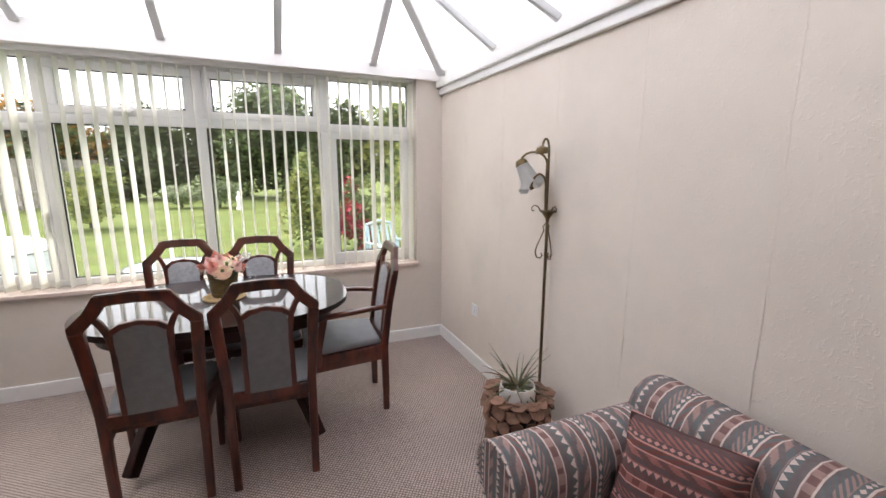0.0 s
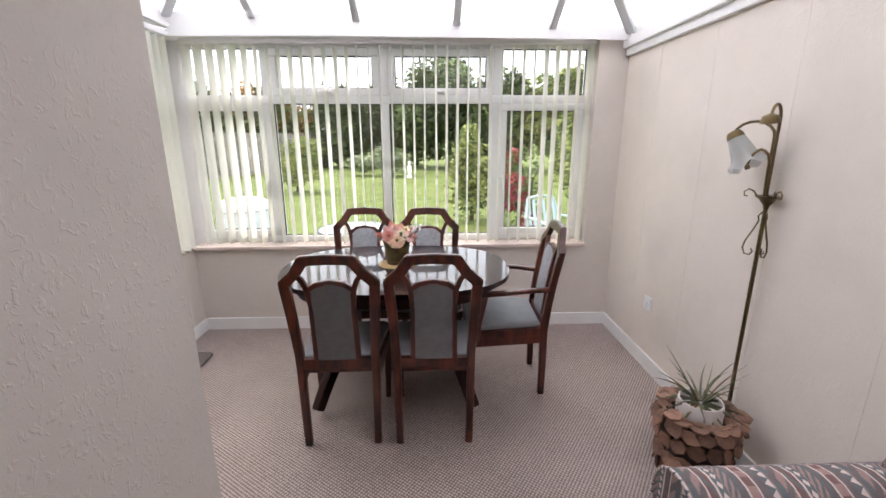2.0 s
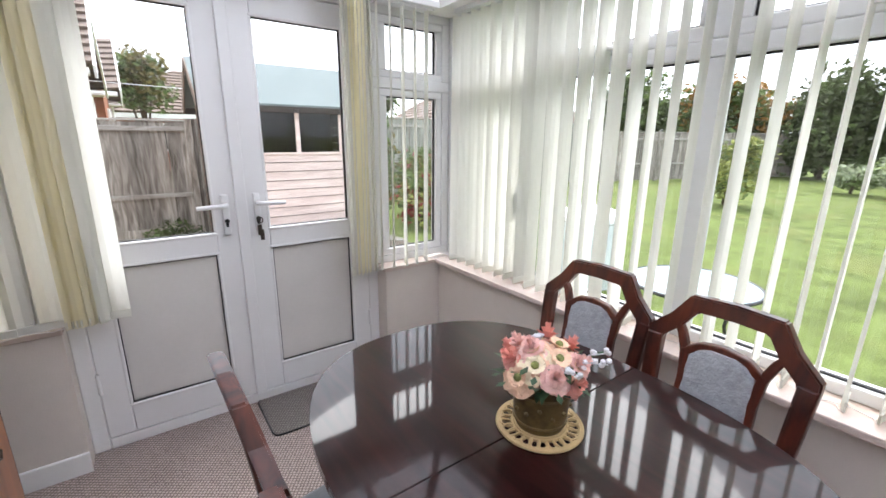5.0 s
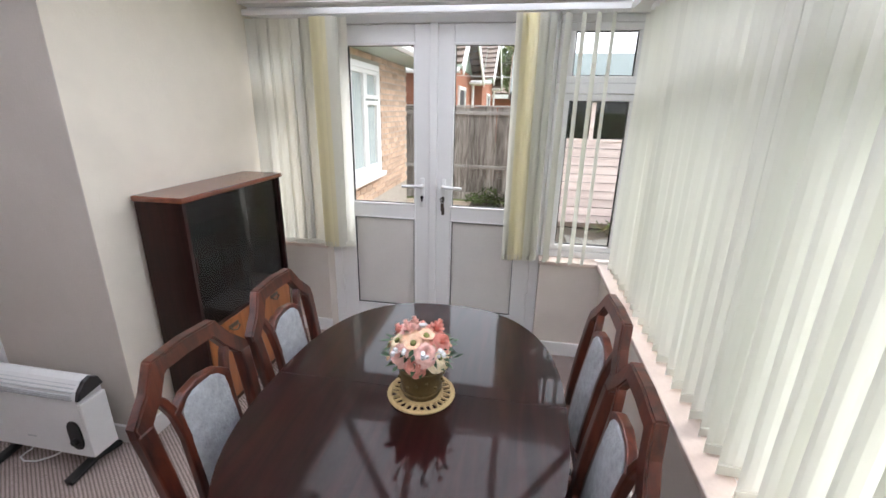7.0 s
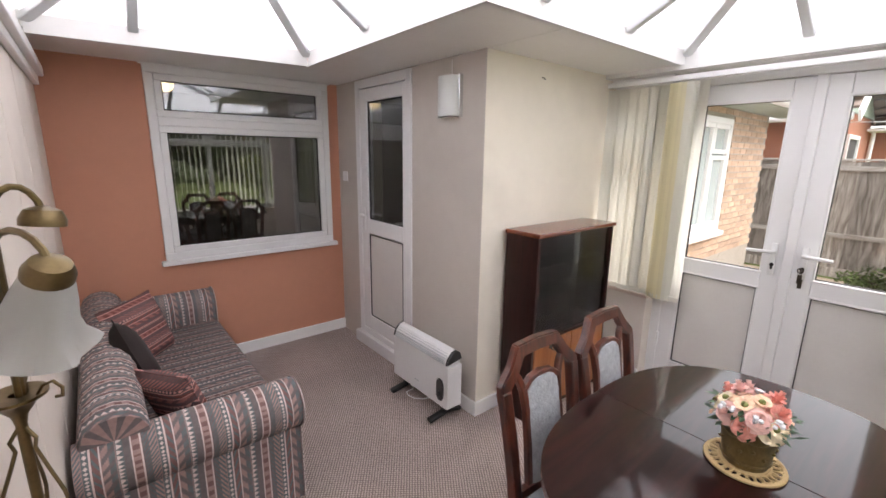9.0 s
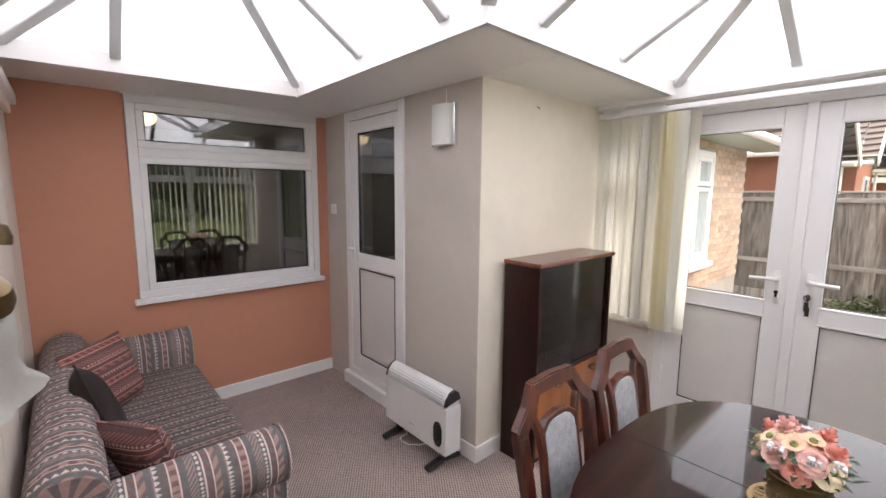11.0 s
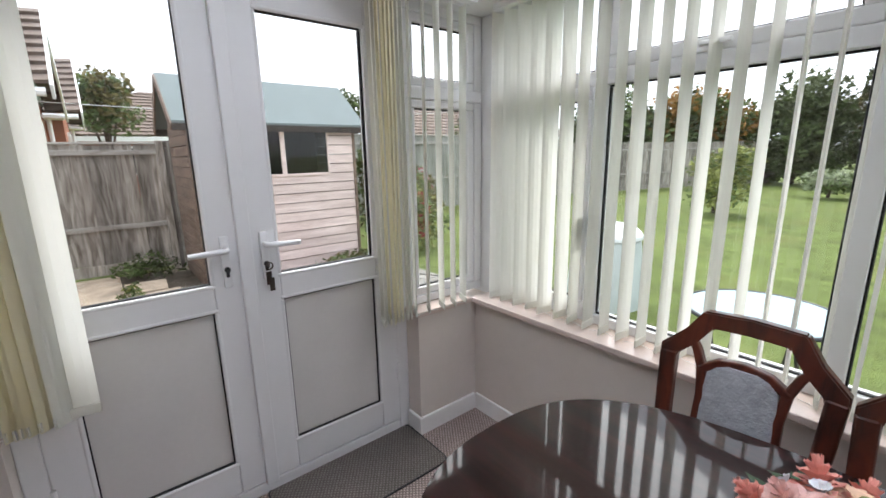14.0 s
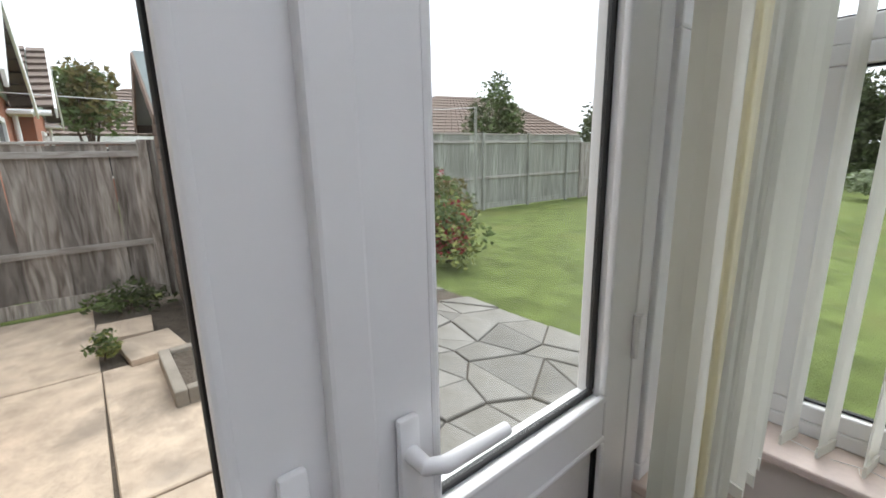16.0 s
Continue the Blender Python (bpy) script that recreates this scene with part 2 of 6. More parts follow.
# ---- geometry helpers ----
def put(bm, x0, x1, y0, y1, z0, z1):
    v = [bm.verts.new((x, y, z)) for x in (x0, x1) for y in (y0, y1) for z in (z0, z1)]
    for f in ((0, 1, 3, 2), (4, 6, 7, 5), (0, 4, 5, 1), (2, 3, 7, 6), (0, 2, 6, 4), (1, 5, 7, 3)):
        bm.faces.new([v[i] for i in f])
    return v


def box(x0, x1, y0, y1, z0, z1, bevel=0.0, seg=2):
    bm = bmesh.new()
    put(bm, x0, x1, y0, y1, z0, z1)
    if bevel:
        bmesh.ops.bevel(bm, geom=bm.edges[:], offset=bevel, segments=seg, affect="EDGES", profile=0.5)
    return bm


def rod(points, radius, sides=10, closed=False, flat=1.0):
    """A tube of round section along a polyline; radius may be a list."""
    bm = bmesh.new()
    pts = [Vector(p) for p in points]
    rings, n = [], len(pts)
    ref = None
    for i, p in enumerate(pts):
        if closed:
            d = (pts[(i + 1) % n] - pts[i - 1]).normalized()
        else:
            d = (pts[min(i + 1, n - 1)] - pts[max(i - 1, 0)]).normalized()
        if ref is None:
            ref = d.orthogonal().normalized()
        ref = (ref - d * ref.dot(d)).normalized()
        side = d.cross(ref)
        r = radius[i] if isinstance(radius, (list, tuple)) else radius
        rings.append([bm.verts.new(p + ref * math.cos(a) * r + side * math.sin(a) * r * flat) for a in (2 * math.pi * k / sides for k in range(sides))])
    for i in range(n if closed else n - 1):
        a, b = rings[i], rings[(i + 1) % n]
        for k in range(sides):
            bm.faces.new((a[k], a[(k + 1) % sides], b[(k + 1) % sides], b[k]))
    if not closed:
        bm.faces.new(list(reversed(rings[0])))
        bm.faces.new(rings[-1])
    return bm


def beam(points, w, h, up=(0, 0, 1), bevel=0.004):
    """A bar of rectangular section w by h along a polyline."""
    bm = bmesh.new()
    pts = [Vector(p) for p in points]
    up = Vector(up)
    rings, n = [], len(pts)
    for i, p in enumerate(pts):
        d = (pts[min(i + 1, n - 1)] - pts[max(i - 1, 0)]).normalized()
        side = d.cross(up).normalized()
        top = side.cross(d).normalized()
        ww = w[i] if isinstance(w, (list, tuple)) else w
        hh = h[i] if isinstance(h, (list, tuple)) else h
        rings.append([bm.verts.new(p + side * a * ww / 2 + top * b * hh / 2) for a, b in ((-1, -1), (1, -1), (1, 1), (-1, 1))])
    for a, b in zip(rings, rings[1:]):
        for k in range(4):
            bm.faces.new((a[k], a[(k + 1) % 4], b[(k + 1) % 4], b[k]))
    bm.faces.new(list(reversed(rings[0])))
    bm.faces.new(rings[-1])
    if bevel:
        bmesh.ops.bevel(bm, geom=bm.edges[:], offset=bevel, segments=2, affect="EDGES", profile=0.5)
    return bm


def lathe(profile, sides=24, bottom=True):
    bm = bmesh.new()
    rings = [[bm.verts.new((r * math.cos(a), r * math.sin(a), z)) for a in (2 * math.pi * k / sides for k in range(sides))] for r, z in profile]
    for a, b in zip(rings, rings[1:]):
        for k in range(sides):
            bm.faces.new((a[k], a[(k + 1) % sides], b[(k + 1) % sides], b[k]))
    if bottom:
        bm.faces.new(list(reversed(rings[0])))
    return bm


def prism(outline, z0, z1, bevel=0.0, seg=2):
    """An outline in x and y, made solid from z0 to z1."""
    bm = bmesh.new()
    lo, hi = [bm.verts.new((x, y, z0)) for x, y in outline], [bm.verts.new((x, y, z1)) for x, y in outline]
    n = len(outline)
    bm.faces.new(list(reversed(lo)))
    bm.faces.new(hi)
    for k in range(n):
        bm.faces.new((lo[k], lo[(k + 1) % n], hi[(k + 1) % n], hi[k]))
    if bevel:
        es = [e for e in bm.edges if abs(e.verts[0].co.z - e.verts[1].co.z) < 1e-6]
        bmesh.ops.bevel(bm, geom=es, offset=bevel, segments=seg, affect="EDGES", profile=0.5)
    return bm


def moved(bm, m):
    bm.transform(m)
    return bm


def join(*bms):
    out = bmesh.new()
    for b in bms:
        me = bpy.data.meshes.new("t")
        b.to_mesh(me)
        b.free()
        out.from_mesh(me)
        bpy.data.meshes.remove(me)
    return out


def part(name, bm, mat, parent=None, label="", smooth=False):
    me = bpy.data.meshes.new(name)
    bmesh.ops.recalc_face_normals(bm, faces=bm.faces[:])
    bm.to_mesh(me)
    bm.free()
    for m in mat if isinstance(mat, (list, tuple)) else [mat]:
        me.materials.append(m)
    if smooth:
        me.shade_smooth()
        me.set_sharp_from_angle(angle=radians(40))
    ob = new(name, me)
    if parent:
        ob.parent = parent
    if label:
        ob["label"] = label
    return ob


def piece(name, mesh, parent, m):
    """One more object on a mesh that alike pieces share."""
    ob = new(name, mesh)
    ob.parent = parent
    ob.matrix_basis = m
    return ob


def thing(name, label, category, m=None, group="", kind=""):
    ob = tagged(new(name), label, category, group, kind)
    if m is not None:
        ob.matrix_basis = m
    return ob


def structure(name, bm, mat, label="", category=""):
    return tagged(part(name, bm, mat), label, category, kind="structure")


# ---- the room: an L-shaped conservatory ----
XR, XD, YW, YO, XB, YB = 1.535, -1.70, 3.455, -0.73, -0.42, 1.12
SOFFIT = 2.24

structure("floor", box(XD - 0.25, XR + 0.2, YO - 0.2, YW + 0.25, -0.12, 0), M_CARPET, "taupe looped-pile fitted carpet", "carpet")
structure("wall_east", box(XR, XR + 0.2, YO - 0.2, YW + 0.28, 0, 2.5), M_PAPER, "beige embossed wallpaper on the long wall", "wall")
east = bpy.data.objects["wall_east"]
for k in range(7):
    part("paper_seam", box(XR - 0.0012, XR + 0.01, 3.0 - 0.53 * k, 3.0025 - 0.53 * k, 0.1, 2.04), M_PAPER, east)
structure("wall_return", box(1.315, XR, YW, YW + 0.28, 0, 2.16), M_GREYWALL, "beige wall beside the window", "wall")
structure("wall_window", box(XD - 0.25, 1.315, YW, YW + 0.27, 0, 0.662), M_GREYWALL, "low beige wall under the window", "wall")
structure("wall_doors_right", box(XD - 0.22, XD, 3.06, YW, 0, 0.662), M_GREYWALL, "low beige wall beside the doors", "wall")
structure("wall_doors_left", box(XD - 0.22, XD, YB, 1.56, 0, 0.662), M_GREYWALL, "low beige wall beside the doors", "wall")
# the corner of the house that stands in the room, with a door opening in its side
structure("wall_house_front", box(-2.3, XB - 0.003, YB - 0.24, YB, 0, 2.45), M_CREAM, "cream papered house wall", "wall")
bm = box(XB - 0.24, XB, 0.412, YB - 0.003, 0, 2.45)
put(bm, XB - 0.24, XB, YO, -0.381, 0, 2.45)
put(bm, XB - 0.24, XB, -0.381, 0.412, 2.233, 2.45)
# this wall's shade is in its paper colour
structure("wall_house_side", bm, M_PAPERSHADE, "beige papered house wall with a door opening", "wall")
# the terracotta wall with its window opening
W0, W1, V0, V1 = -0.325, 0.985, 0.875, 2.235
bm = box(XB - 0.24, W0, YO - 0.24, YO, 0, 2.45)
put(bm, W1, XR, YO - 0.24, YO, 0, 2.45)
put(bm, W0, W1, YO - 0.24, YO, 0, V0)
put(bm, W0, W1, YO - 0.24, YO, V1, 2.45)
structure("wall_south", bm, M_ORANGE, "terracotta painted wall with a window", "wall")


def skirting(name, x0, x1, y0, y1):
    bm = box(x0, x1, y0, y1, 0, 0.098)
    top = [e for e in bm.edges if min(v.co.z for v in e.verts) > 0.09]
    bmesh.ops.bevel(bm, geom=top, offset=0.006, segments=2, affect="EDGES", profile=0.5)
    structure(name, bm, M_WHITE, "white painted skirting board", "skirting")


skirting("baseboard_1", XR - 0.016, XR, YO + 0.016, YW)
skirting("baseboard_2", XD + 0.016, XR - 0.016, YW - 0.016, YW)
skirting("baseboard_3", XD, XD + 0.016, 3.06, YW - 0.016)
skirting("baseboard_4", XD - 0.1, XD + 0.016, 3.044, 3.06)
skirting("baseboard_5", XB, XB + 0.016, 0.44, YB + 0.016)
skirting("baseboard_6", XD + 0.016, XB, YB, YB + 0.016)
skirting("baseboard_7", XD, XD + 0.016, YB, 1.56)
skirting("baseboard_8", XB, XR, YO, YO + 0.016)


def sill_board(name, x0, x1, y0, y1):
    structure(name, box(x0, x1, y0, y1, 0.662, 0.69, 0.005), M_SILL, "pinkish marble-look window sill", "sill")


sill_board("sill_window", XD - 0.0, 1.315, YW - 0.035, YW + 0.15)
sill_board("sill_right", XD - 0.13, XD + 0.012, 3.05, YW - 0.035)
sill_board("sill_left", XD - 0.13, XD + 0.012, YB, 1.565)


def bars(horizontal, spans, across, depth, axis):
    """Frame members: spans of (a0, a1, z0, z1) in the plane, across: the plane's coordinate."""
    out = bmesh.new()
    for a0, a1, z0, z1 in spans:
        if axis == "y":
            put(out, a0, a1, across - depth / 2, across + depth / 2, z0, z1)
        else:
            put(out, across - depth / 2, across + depth / 2, a0, a1, z0, z1)
    bmesh.ops.bevel(out, geom=out.edges[:], offset=0.006, segments=2, affect="EDGES", profile=0.5)
    return out


def frame_ring(a0, a1, z0, z1, w, across, depth, axis):
    return bars(0, ((a0, a1, z0, z0 + w), (a0, a1, z1 - w, z1), (a0, a0 + w, z0 + w, z1 - w), (a1 - w, a1, z0 + w, z1 - w)), across, depth, axis)


def pane(parent, a0, a1, z0, z1, across, axis, gasket=0.008, glass=None):
    """A glass pane with its black gasket."""
    g = frame_ring(a0, a1, z0, z1, gasket, across, 0.018, axis)
    g2 = part("gasket", g, M_GASKET, parent, "black rubber gasket")
    t = 0.004
    b = box(a0, a1, across - t, across + t, z0, z1) if axis == "y" else box(across - t, across + t, a0, a1, z0, z1)
    p = part("pane", b, glass or M_GLASS, parent, "clear glass pane")
    p.visible_shadow = False
    return p


def casement(parent, a0, a1, z0, z1, across, axis, sash=0.0, glass=None):
    """An opening light: sash frame with a pane; sash 0 is a fixed pane."""
    if sash:
        part("sash", frame_ring(a0, a1, z0, z1, sash, across, 0.055, axis), M_UPVC, parent, "white plastic sash")
        pane(parent, a0 + sash, a1 - sash, z0 + sash, z1 - sash, across, axis, 0.008, glass)
    else:
        pane(parent, a0, a1, z0, z1, across, axis, 0.008, glass)


# the long window over the garden
YF = YW + 0.165
win = thing("window_1", "long white plastic window with top lights, over the garden", "window", kind="structure")
xs = (-1.70, -1.08, -0.222, 0.618, 1.315)
zb, zt, zh = 0.69, 1.765, 2.16
frame_spans = [(xs[0], xs[-1], zb, zb + 0.045), (xs[0], xs[-1], zt - 0.03, zt + 0.03), (xs[0], xs[-1], zh - 0.045, zh)]
for x in xs:
    w = 0.032
    frame_spans += [(max(xs[0], x - w), min(xs[-1], x + w), zb + 0.045, zt - 0.03), (max(xs[0], x - w), min(xs[-1], x + w), zt + 0.03, zh - 0.045)]
part("window_frame", bars(0, frame_spans, YF, 0.075, "y"), M_UPVC, win)
for k, (x0, x1) in enumerate(zip(xs, xs[1:])):
    a0, a1 = x0 + 0.032, x1 - 0.032
    casement(win, a0, a1, zb + 0.045, zt - 0.03, YF - 0.01, "y", 0.05 if k in (0, 3) else 0.0)
    casement(win, a0, a1, zt + 0.03, zh - 0.045, YF - 0.01, "y", 0.05 if k in (1, 2) else 0.0)
    if k in (1, 2):
        xm = (a0 + a1) / 2
        part("window_handle", join(box(xm - 0.05, xm + 0.05, YF - 0.075, YF - 0.055, zt + 0.045, zt + 0.062, 0.005), box(xm - 0.02, xm + 0.02, YF - 0.058, YF - 0.036, zt + 0.04, zt + 0.066, 0.004)), M_UPVC, win, "small white window catch")
    if k in (0, 3):
        xm = a0 + 0.025 if k == 3 else a1 - 0.025
        part("window_handle", join(box(xm - 0.012, xm + 0.012, YF - 0.06, YF - 0.036, 1.12, 1.20, 0.004), box(xm - 0.009, xm + 0.009, YF - 0.085, YF - 0.055, 1.05, 1.18, 0.005)), M_UPVC, win, "white window handle")

# the side lights by the doors
XF = XD - 0.13
for nm, y0, y1 in (("window_2", 3.06, YF - 0.03), ("window_3", YB, 1.56)):
    sw = thing(nm, "narrow white plastic side window beside the doors", "window", kind="structure")
    part("window_frame", bars(0, ((y0, y1, zb, zb + 0.045), (y0, y1, 1.73, 1.79), (y0, y1, zh - 0.045, zh), (y0, y0 + 0.05, zb + 0.045, 1.73), (y0, y0 + 0.05, 1.79, zh - 0.045), (y1 - 0.05, y1, zb + 0.045, 1.73), (y1 - 0.05, y1, 1.79, zh - 0.045)), XF, 0.075, "x"), M_UPVC, sw)
    casement(sw, y0 + 0.05, y1 - 0.05, zb + 0.045, 1.73, XF, "x", 0.04)
    casement(sw, y0 + 0.05, y1 - 0.05, 1.79, zh - 0.045, XF, "x", 0.04)

# french doors
XG = -1.86
fr = thing("door_frame", "white plastic double door frame", "door frame", kind="structure")
part("frame", bars(0, ((1.56, 1.625, 0.0, 2.125), (2.995, 3.06, 0.0, 2.125), (1.56, 3.06, 2.125, 2.21), (1.625, 2.995, 0.0, 0.055)), XG + 0.01, 0.09, "x"), M_UPVC, fr)


def french_door(name, y0, y1, handle_y, tip, keys):
    d = thing(name, "white plastic glazed door, shut, with a lower panel", "door", kind="structure")
    part("sash", bars(0, ((y0, y0 + 0.105, 0.06, 2.12), (y1 - 0.105, y1, 0.06, 2.12), (y0 + 0.105, y1 - 0.105, 0.06, 0.2), (y0 + 0.105, y1 - 0.105, 0.89, 0.985), (y0 + 0.105, y1 - 0.105, 2.01, 2.12)), XG + 0.02, 0.07, "x"), M_UPVC, d)
    part("bead", join(frame_ring(y0 + 0.098, y1 - 0.098, 0.193, 0.897, 0.016, XG + 0.05, 0.016, "x"), frame_ring(y0 + 0.098, y1 - 0.098, 0.978, 2.017, 0.016, XG + 0.05, 0.016, "x")), M_UPVC, d)
    part("gasket", frame_ring(y0 + 0.112, y1 - 0.112, 0.207, 0.883, 0.005, XG + 0.042, 0.012, "x"), M_GASKET, d, "thin black seal")
    part("panel", box(XG, XG + 0.036, y0 + 0.105, y1 - 0.105, 0.2, 0.89), M_PANEL, d, "plain ivory lower panel")
    pane(d, y0 + 0.105, y1 - 0.105, 0.985, 2.01, XG + 0.02, "x", 0.011)
    x = XG + 0.058
    lever = join(box(x, x + 0.014, handle_y - 0.016, handle_y + 0.016, 0.98, 1.18, 0.006), rod([(x + 0.008, handle_y, 1.13), (x + 0.045, handle_y, 1.13), (x + 0.056, handle_y + tip * 0.02, 1.13), (x + 0.056, handle_y + tip * 0.13, 1.127)], [0.012, 0.011, 0.0115, 0.010], 10))
    h = part("door_handle", lever, M_UPVC, d, "white lever handle", smooth=True)
    part("keyhole", join(box(x + 0.012, x + 0.02, handle_y - 0.006, handle_y + 0.006, 1.02, 1.055, 0.003), rod([(x + 0.012, handle_y, 1.05), (x + 0.021, handle_y, 1.05)], 0.011, 12)), M_GASKET, h, "dark lock barrel")
    if keys:
        part("key", join(box(x + 0.02, x + 0.045, handle_y - 0.003, handle_y + 0.003, 1.04, 1.052), rod([(x + 0.045 + 0.0 * a, handle_y + 0.014 * math.cos(a), 1.045 + 0.014 * math.sin(a)) for a in (k * math.pi / 6 for k in range(12))], 0.003, 6, closed=True), box(x + 0.03, x + 0.036, handle_y - 0.012, handle_y + 0.010, 0.965, 1.02, 0.003), box(x + 0.038, x + 0.043, handle_y - 0.004, handle_y + 0.016, 0.94, 0.995, 0.002)), M_KEY, h, "bunch of dark metal keys")
    for z in (0.35, 1.1, 1.9):
        yy = y0 + 0.004 if tip < 0 else y1 - 0.004
        part("hinge", rod([(XG + 0.062, yy, z - 0.05), (XG + 0.062, yy, z + 0.05)], 0.009, 10), M_UPVC, d)
    return d


M_KEY = material("dull key metal", (0.10, 0.085, 0.07), 0.4, 0.9, vary=0.2)
french_door("door_1", 1.625, 2.29, 2.237, -1, False)
french_door("door_2", 2.33, 2.995, 2.383, 1, True)
structure("door_mullion", box(XG - 0.03, XG + 0.075, 2.283, 2.337, 0.05, 2.125, 0.006), M_UPVC, "white meeting strip between the doors", "door trim")

# house door in the side of the corner
XH = XB - 0.02
hd = thing("door_3", "white plastic half-glazed house door, shut", "door", kind="structure")
part("frame", bars(0, ((-0.381, -0.318, 0.0, 2.233), (0.35, 0.412, 0.0, 2.233), (-0.318, 0.35, 2.164, 2.233), (-0.318, 0.35, 0.0, 0.15)), XH, 0.07, "x"), M_UPVC, hd)
part("threshold", box(XB, XB + 0.05, -0.41, 0.43, 0.0, 0.10, 0.006), M_UPVC, hd, "white raised threshold")
part("sash", bars(0, ((-0.314, -0.204, 0.155, 2.16), (0.302, 0.345, 0.155, 2.16), (-0.204, 0.302, 0.155, 0.28), (-0.204, 0.302, 1.014, 1.133), (-0.204, 0.302, 2.064, 2.16)), XH, 0.06, "x"), M_UPVC, hd)
part("panel", box(XH - 0.02, XH + 0.018, -0.204, 0.302, 0.28, 1.014), M_PANEL, hd, "plain lower panel")
part("gasket", frame_ring(-0.197, 0.295, 0.287, 1.007, 0.005, XH + 0.02, 0.012, "x"), M_GASKET, hd)
pane(hd, -0.204, 0.302, 1.133, 2.064, XH + 0.01, "x", 0.010, M_DUSK)
part("door_handle", join(box(XH + 0.03, XH + 0.042, -0.275, -0.245, 1.03, 1.22, 0.005), rod([(XH + 0.04, -0.26, 1.165), (XH + 0.08, -0.26, 1.165), (XH + 0.085, -0.24, 1.165), (XH + 0.085, -0.15, 1.162)], 0.0105, 10)), M_UPVC, hd, "white lever handle", smooth=True)

# house window in the terracotta wall
YH = YO - 0.02
hw = thing("window_4", "white plastic house window with a long top light", "window", kind="structure")
part("window_frame", bars(0, ((W0, W1, V0, V0 + 0.055), (W0, W1, V1 - 0.055, V1), (W0, W0 + 0.055, V0 + 0.055, V1 - 0.055), (W1 - 0.055, W1, V0 + 0.055, V1 - 0.055), (W0 + 0.055, W1 - 0.055, 1.835, 1.895)), YH, 0.08, "y"), M_UPVC, hw)
casement(hw, W0 + 0.055, W1 - 0.055, V0 + 0.055, 1.835, YH + 0.01, "y", 0.045, M_DUSK)
casement(hw, W0 + 0.055, W1 - 0.055, 1.895, V1 - 0.055, YH + 0.01, "y", 0.045, M_DUSK)
part("window_sill", box(W0 - 0.03, W1 + 0.03, YO - 0.06, YO + 0.05, V0 - 0.035, V0, 0.005), M_UPVC, hw, "white plastic window sill")
part("window_head", box(W0 - 0.02, W1 + 0.02, YO, YO + 0.03, V1 - 0.005, V1 + 0.02, 0.004), M_UPVC, hw)

# dim house rooms behind that window and door, the dimness put into the paint
M_ROOM = material("dimmed house room paint", (0.22, 0.20, 0.185), 0.8, vary=0.08, scale=2)
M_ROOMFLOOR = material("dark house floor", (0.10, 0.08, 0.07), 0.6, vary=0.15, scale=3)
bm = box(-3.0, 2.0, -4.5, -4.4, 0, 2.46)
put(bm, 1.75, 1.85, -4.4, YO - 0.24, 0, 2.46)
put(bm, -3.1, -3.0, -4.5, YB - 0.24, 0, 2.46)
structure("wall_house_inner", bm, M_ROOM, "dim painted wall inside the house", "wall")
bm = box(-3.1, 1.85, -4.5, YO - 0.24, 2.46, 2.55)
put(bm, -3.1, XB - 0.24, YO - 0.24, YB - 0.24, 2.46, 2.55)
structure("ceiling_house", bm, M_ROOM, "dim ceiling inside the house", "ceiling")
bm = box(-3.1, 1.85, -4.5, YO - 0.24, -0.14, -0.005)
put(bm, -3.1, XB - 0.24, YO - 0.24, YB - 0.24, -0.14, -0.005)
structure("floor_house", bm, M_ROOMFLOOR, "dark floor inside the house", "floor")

# soffit, fascia and roof
ex, ey = 0.10, 1.63
structure("ceiling_soffit_side", box(XB, ex - 0.012, YO, ey - 0.012, SOFFIT, SOFFIT + 0.03), M_WHITE, "white soffit boards along the house", "soffit")
structure("ceiling_soffit_front", box(XD - 0.05, XB - 0.003, YB, ey - 0.012, SOFFIT, SOFFIT + 0.03), M_WHITE, "white soffit boards along the house", "soffit")
structure("ceiling_soffit_south", box(ex - 0.012, XR, YO, -0.10, SOFFIT, SOFFIT + 0.03), M_WHITE, "white soffit board over the terracotta wall", "soffit")
E1, E2, E3 = Vector((-1.67, ey, 2.335)), Vector((-1.65, 3.43, 2.315)), Vector((1.50, 3.38, 2.21))
E4, E5, E6 = Vector((1.50, -0.08, 2.30)), Vector((ex, -0.08, 2.335)), Vector((ex, ey, 2.335))
E3B = Vector((1.50, 1.2, 2.17))
R1, R2, R3 = Vector((-0.75, 2.54, 2.80)), Vector((0.72, 2.54, 2.80)), Vector((0.80, 0.62, 2.80))


def fascia(name, a, b, drop_a, drop_b, out, thick=0.02):
    """An upright board between two eave corners, hanging down from them."""
    bm = bmesh.new()
    o = Vector(out) * thick
    v = [bm.verts.new(p) for p in (a, b, b - Vector((0, 0, drop_b)), a - Vector((0, 0, drop_a)))]
    w = [bm.verts.new(p.co + o) for p in v]
    bm.faces.new(v), bm.faces.new(list(reversed(w)))
    for k in range(4):
        bm.faces.new((v[k], v[(k + 1) % 4], w[(k + 1) % 4], w[k]))
    structure(name, bm, M_WHITE, "white boxed fascia under the roof", "fascia")


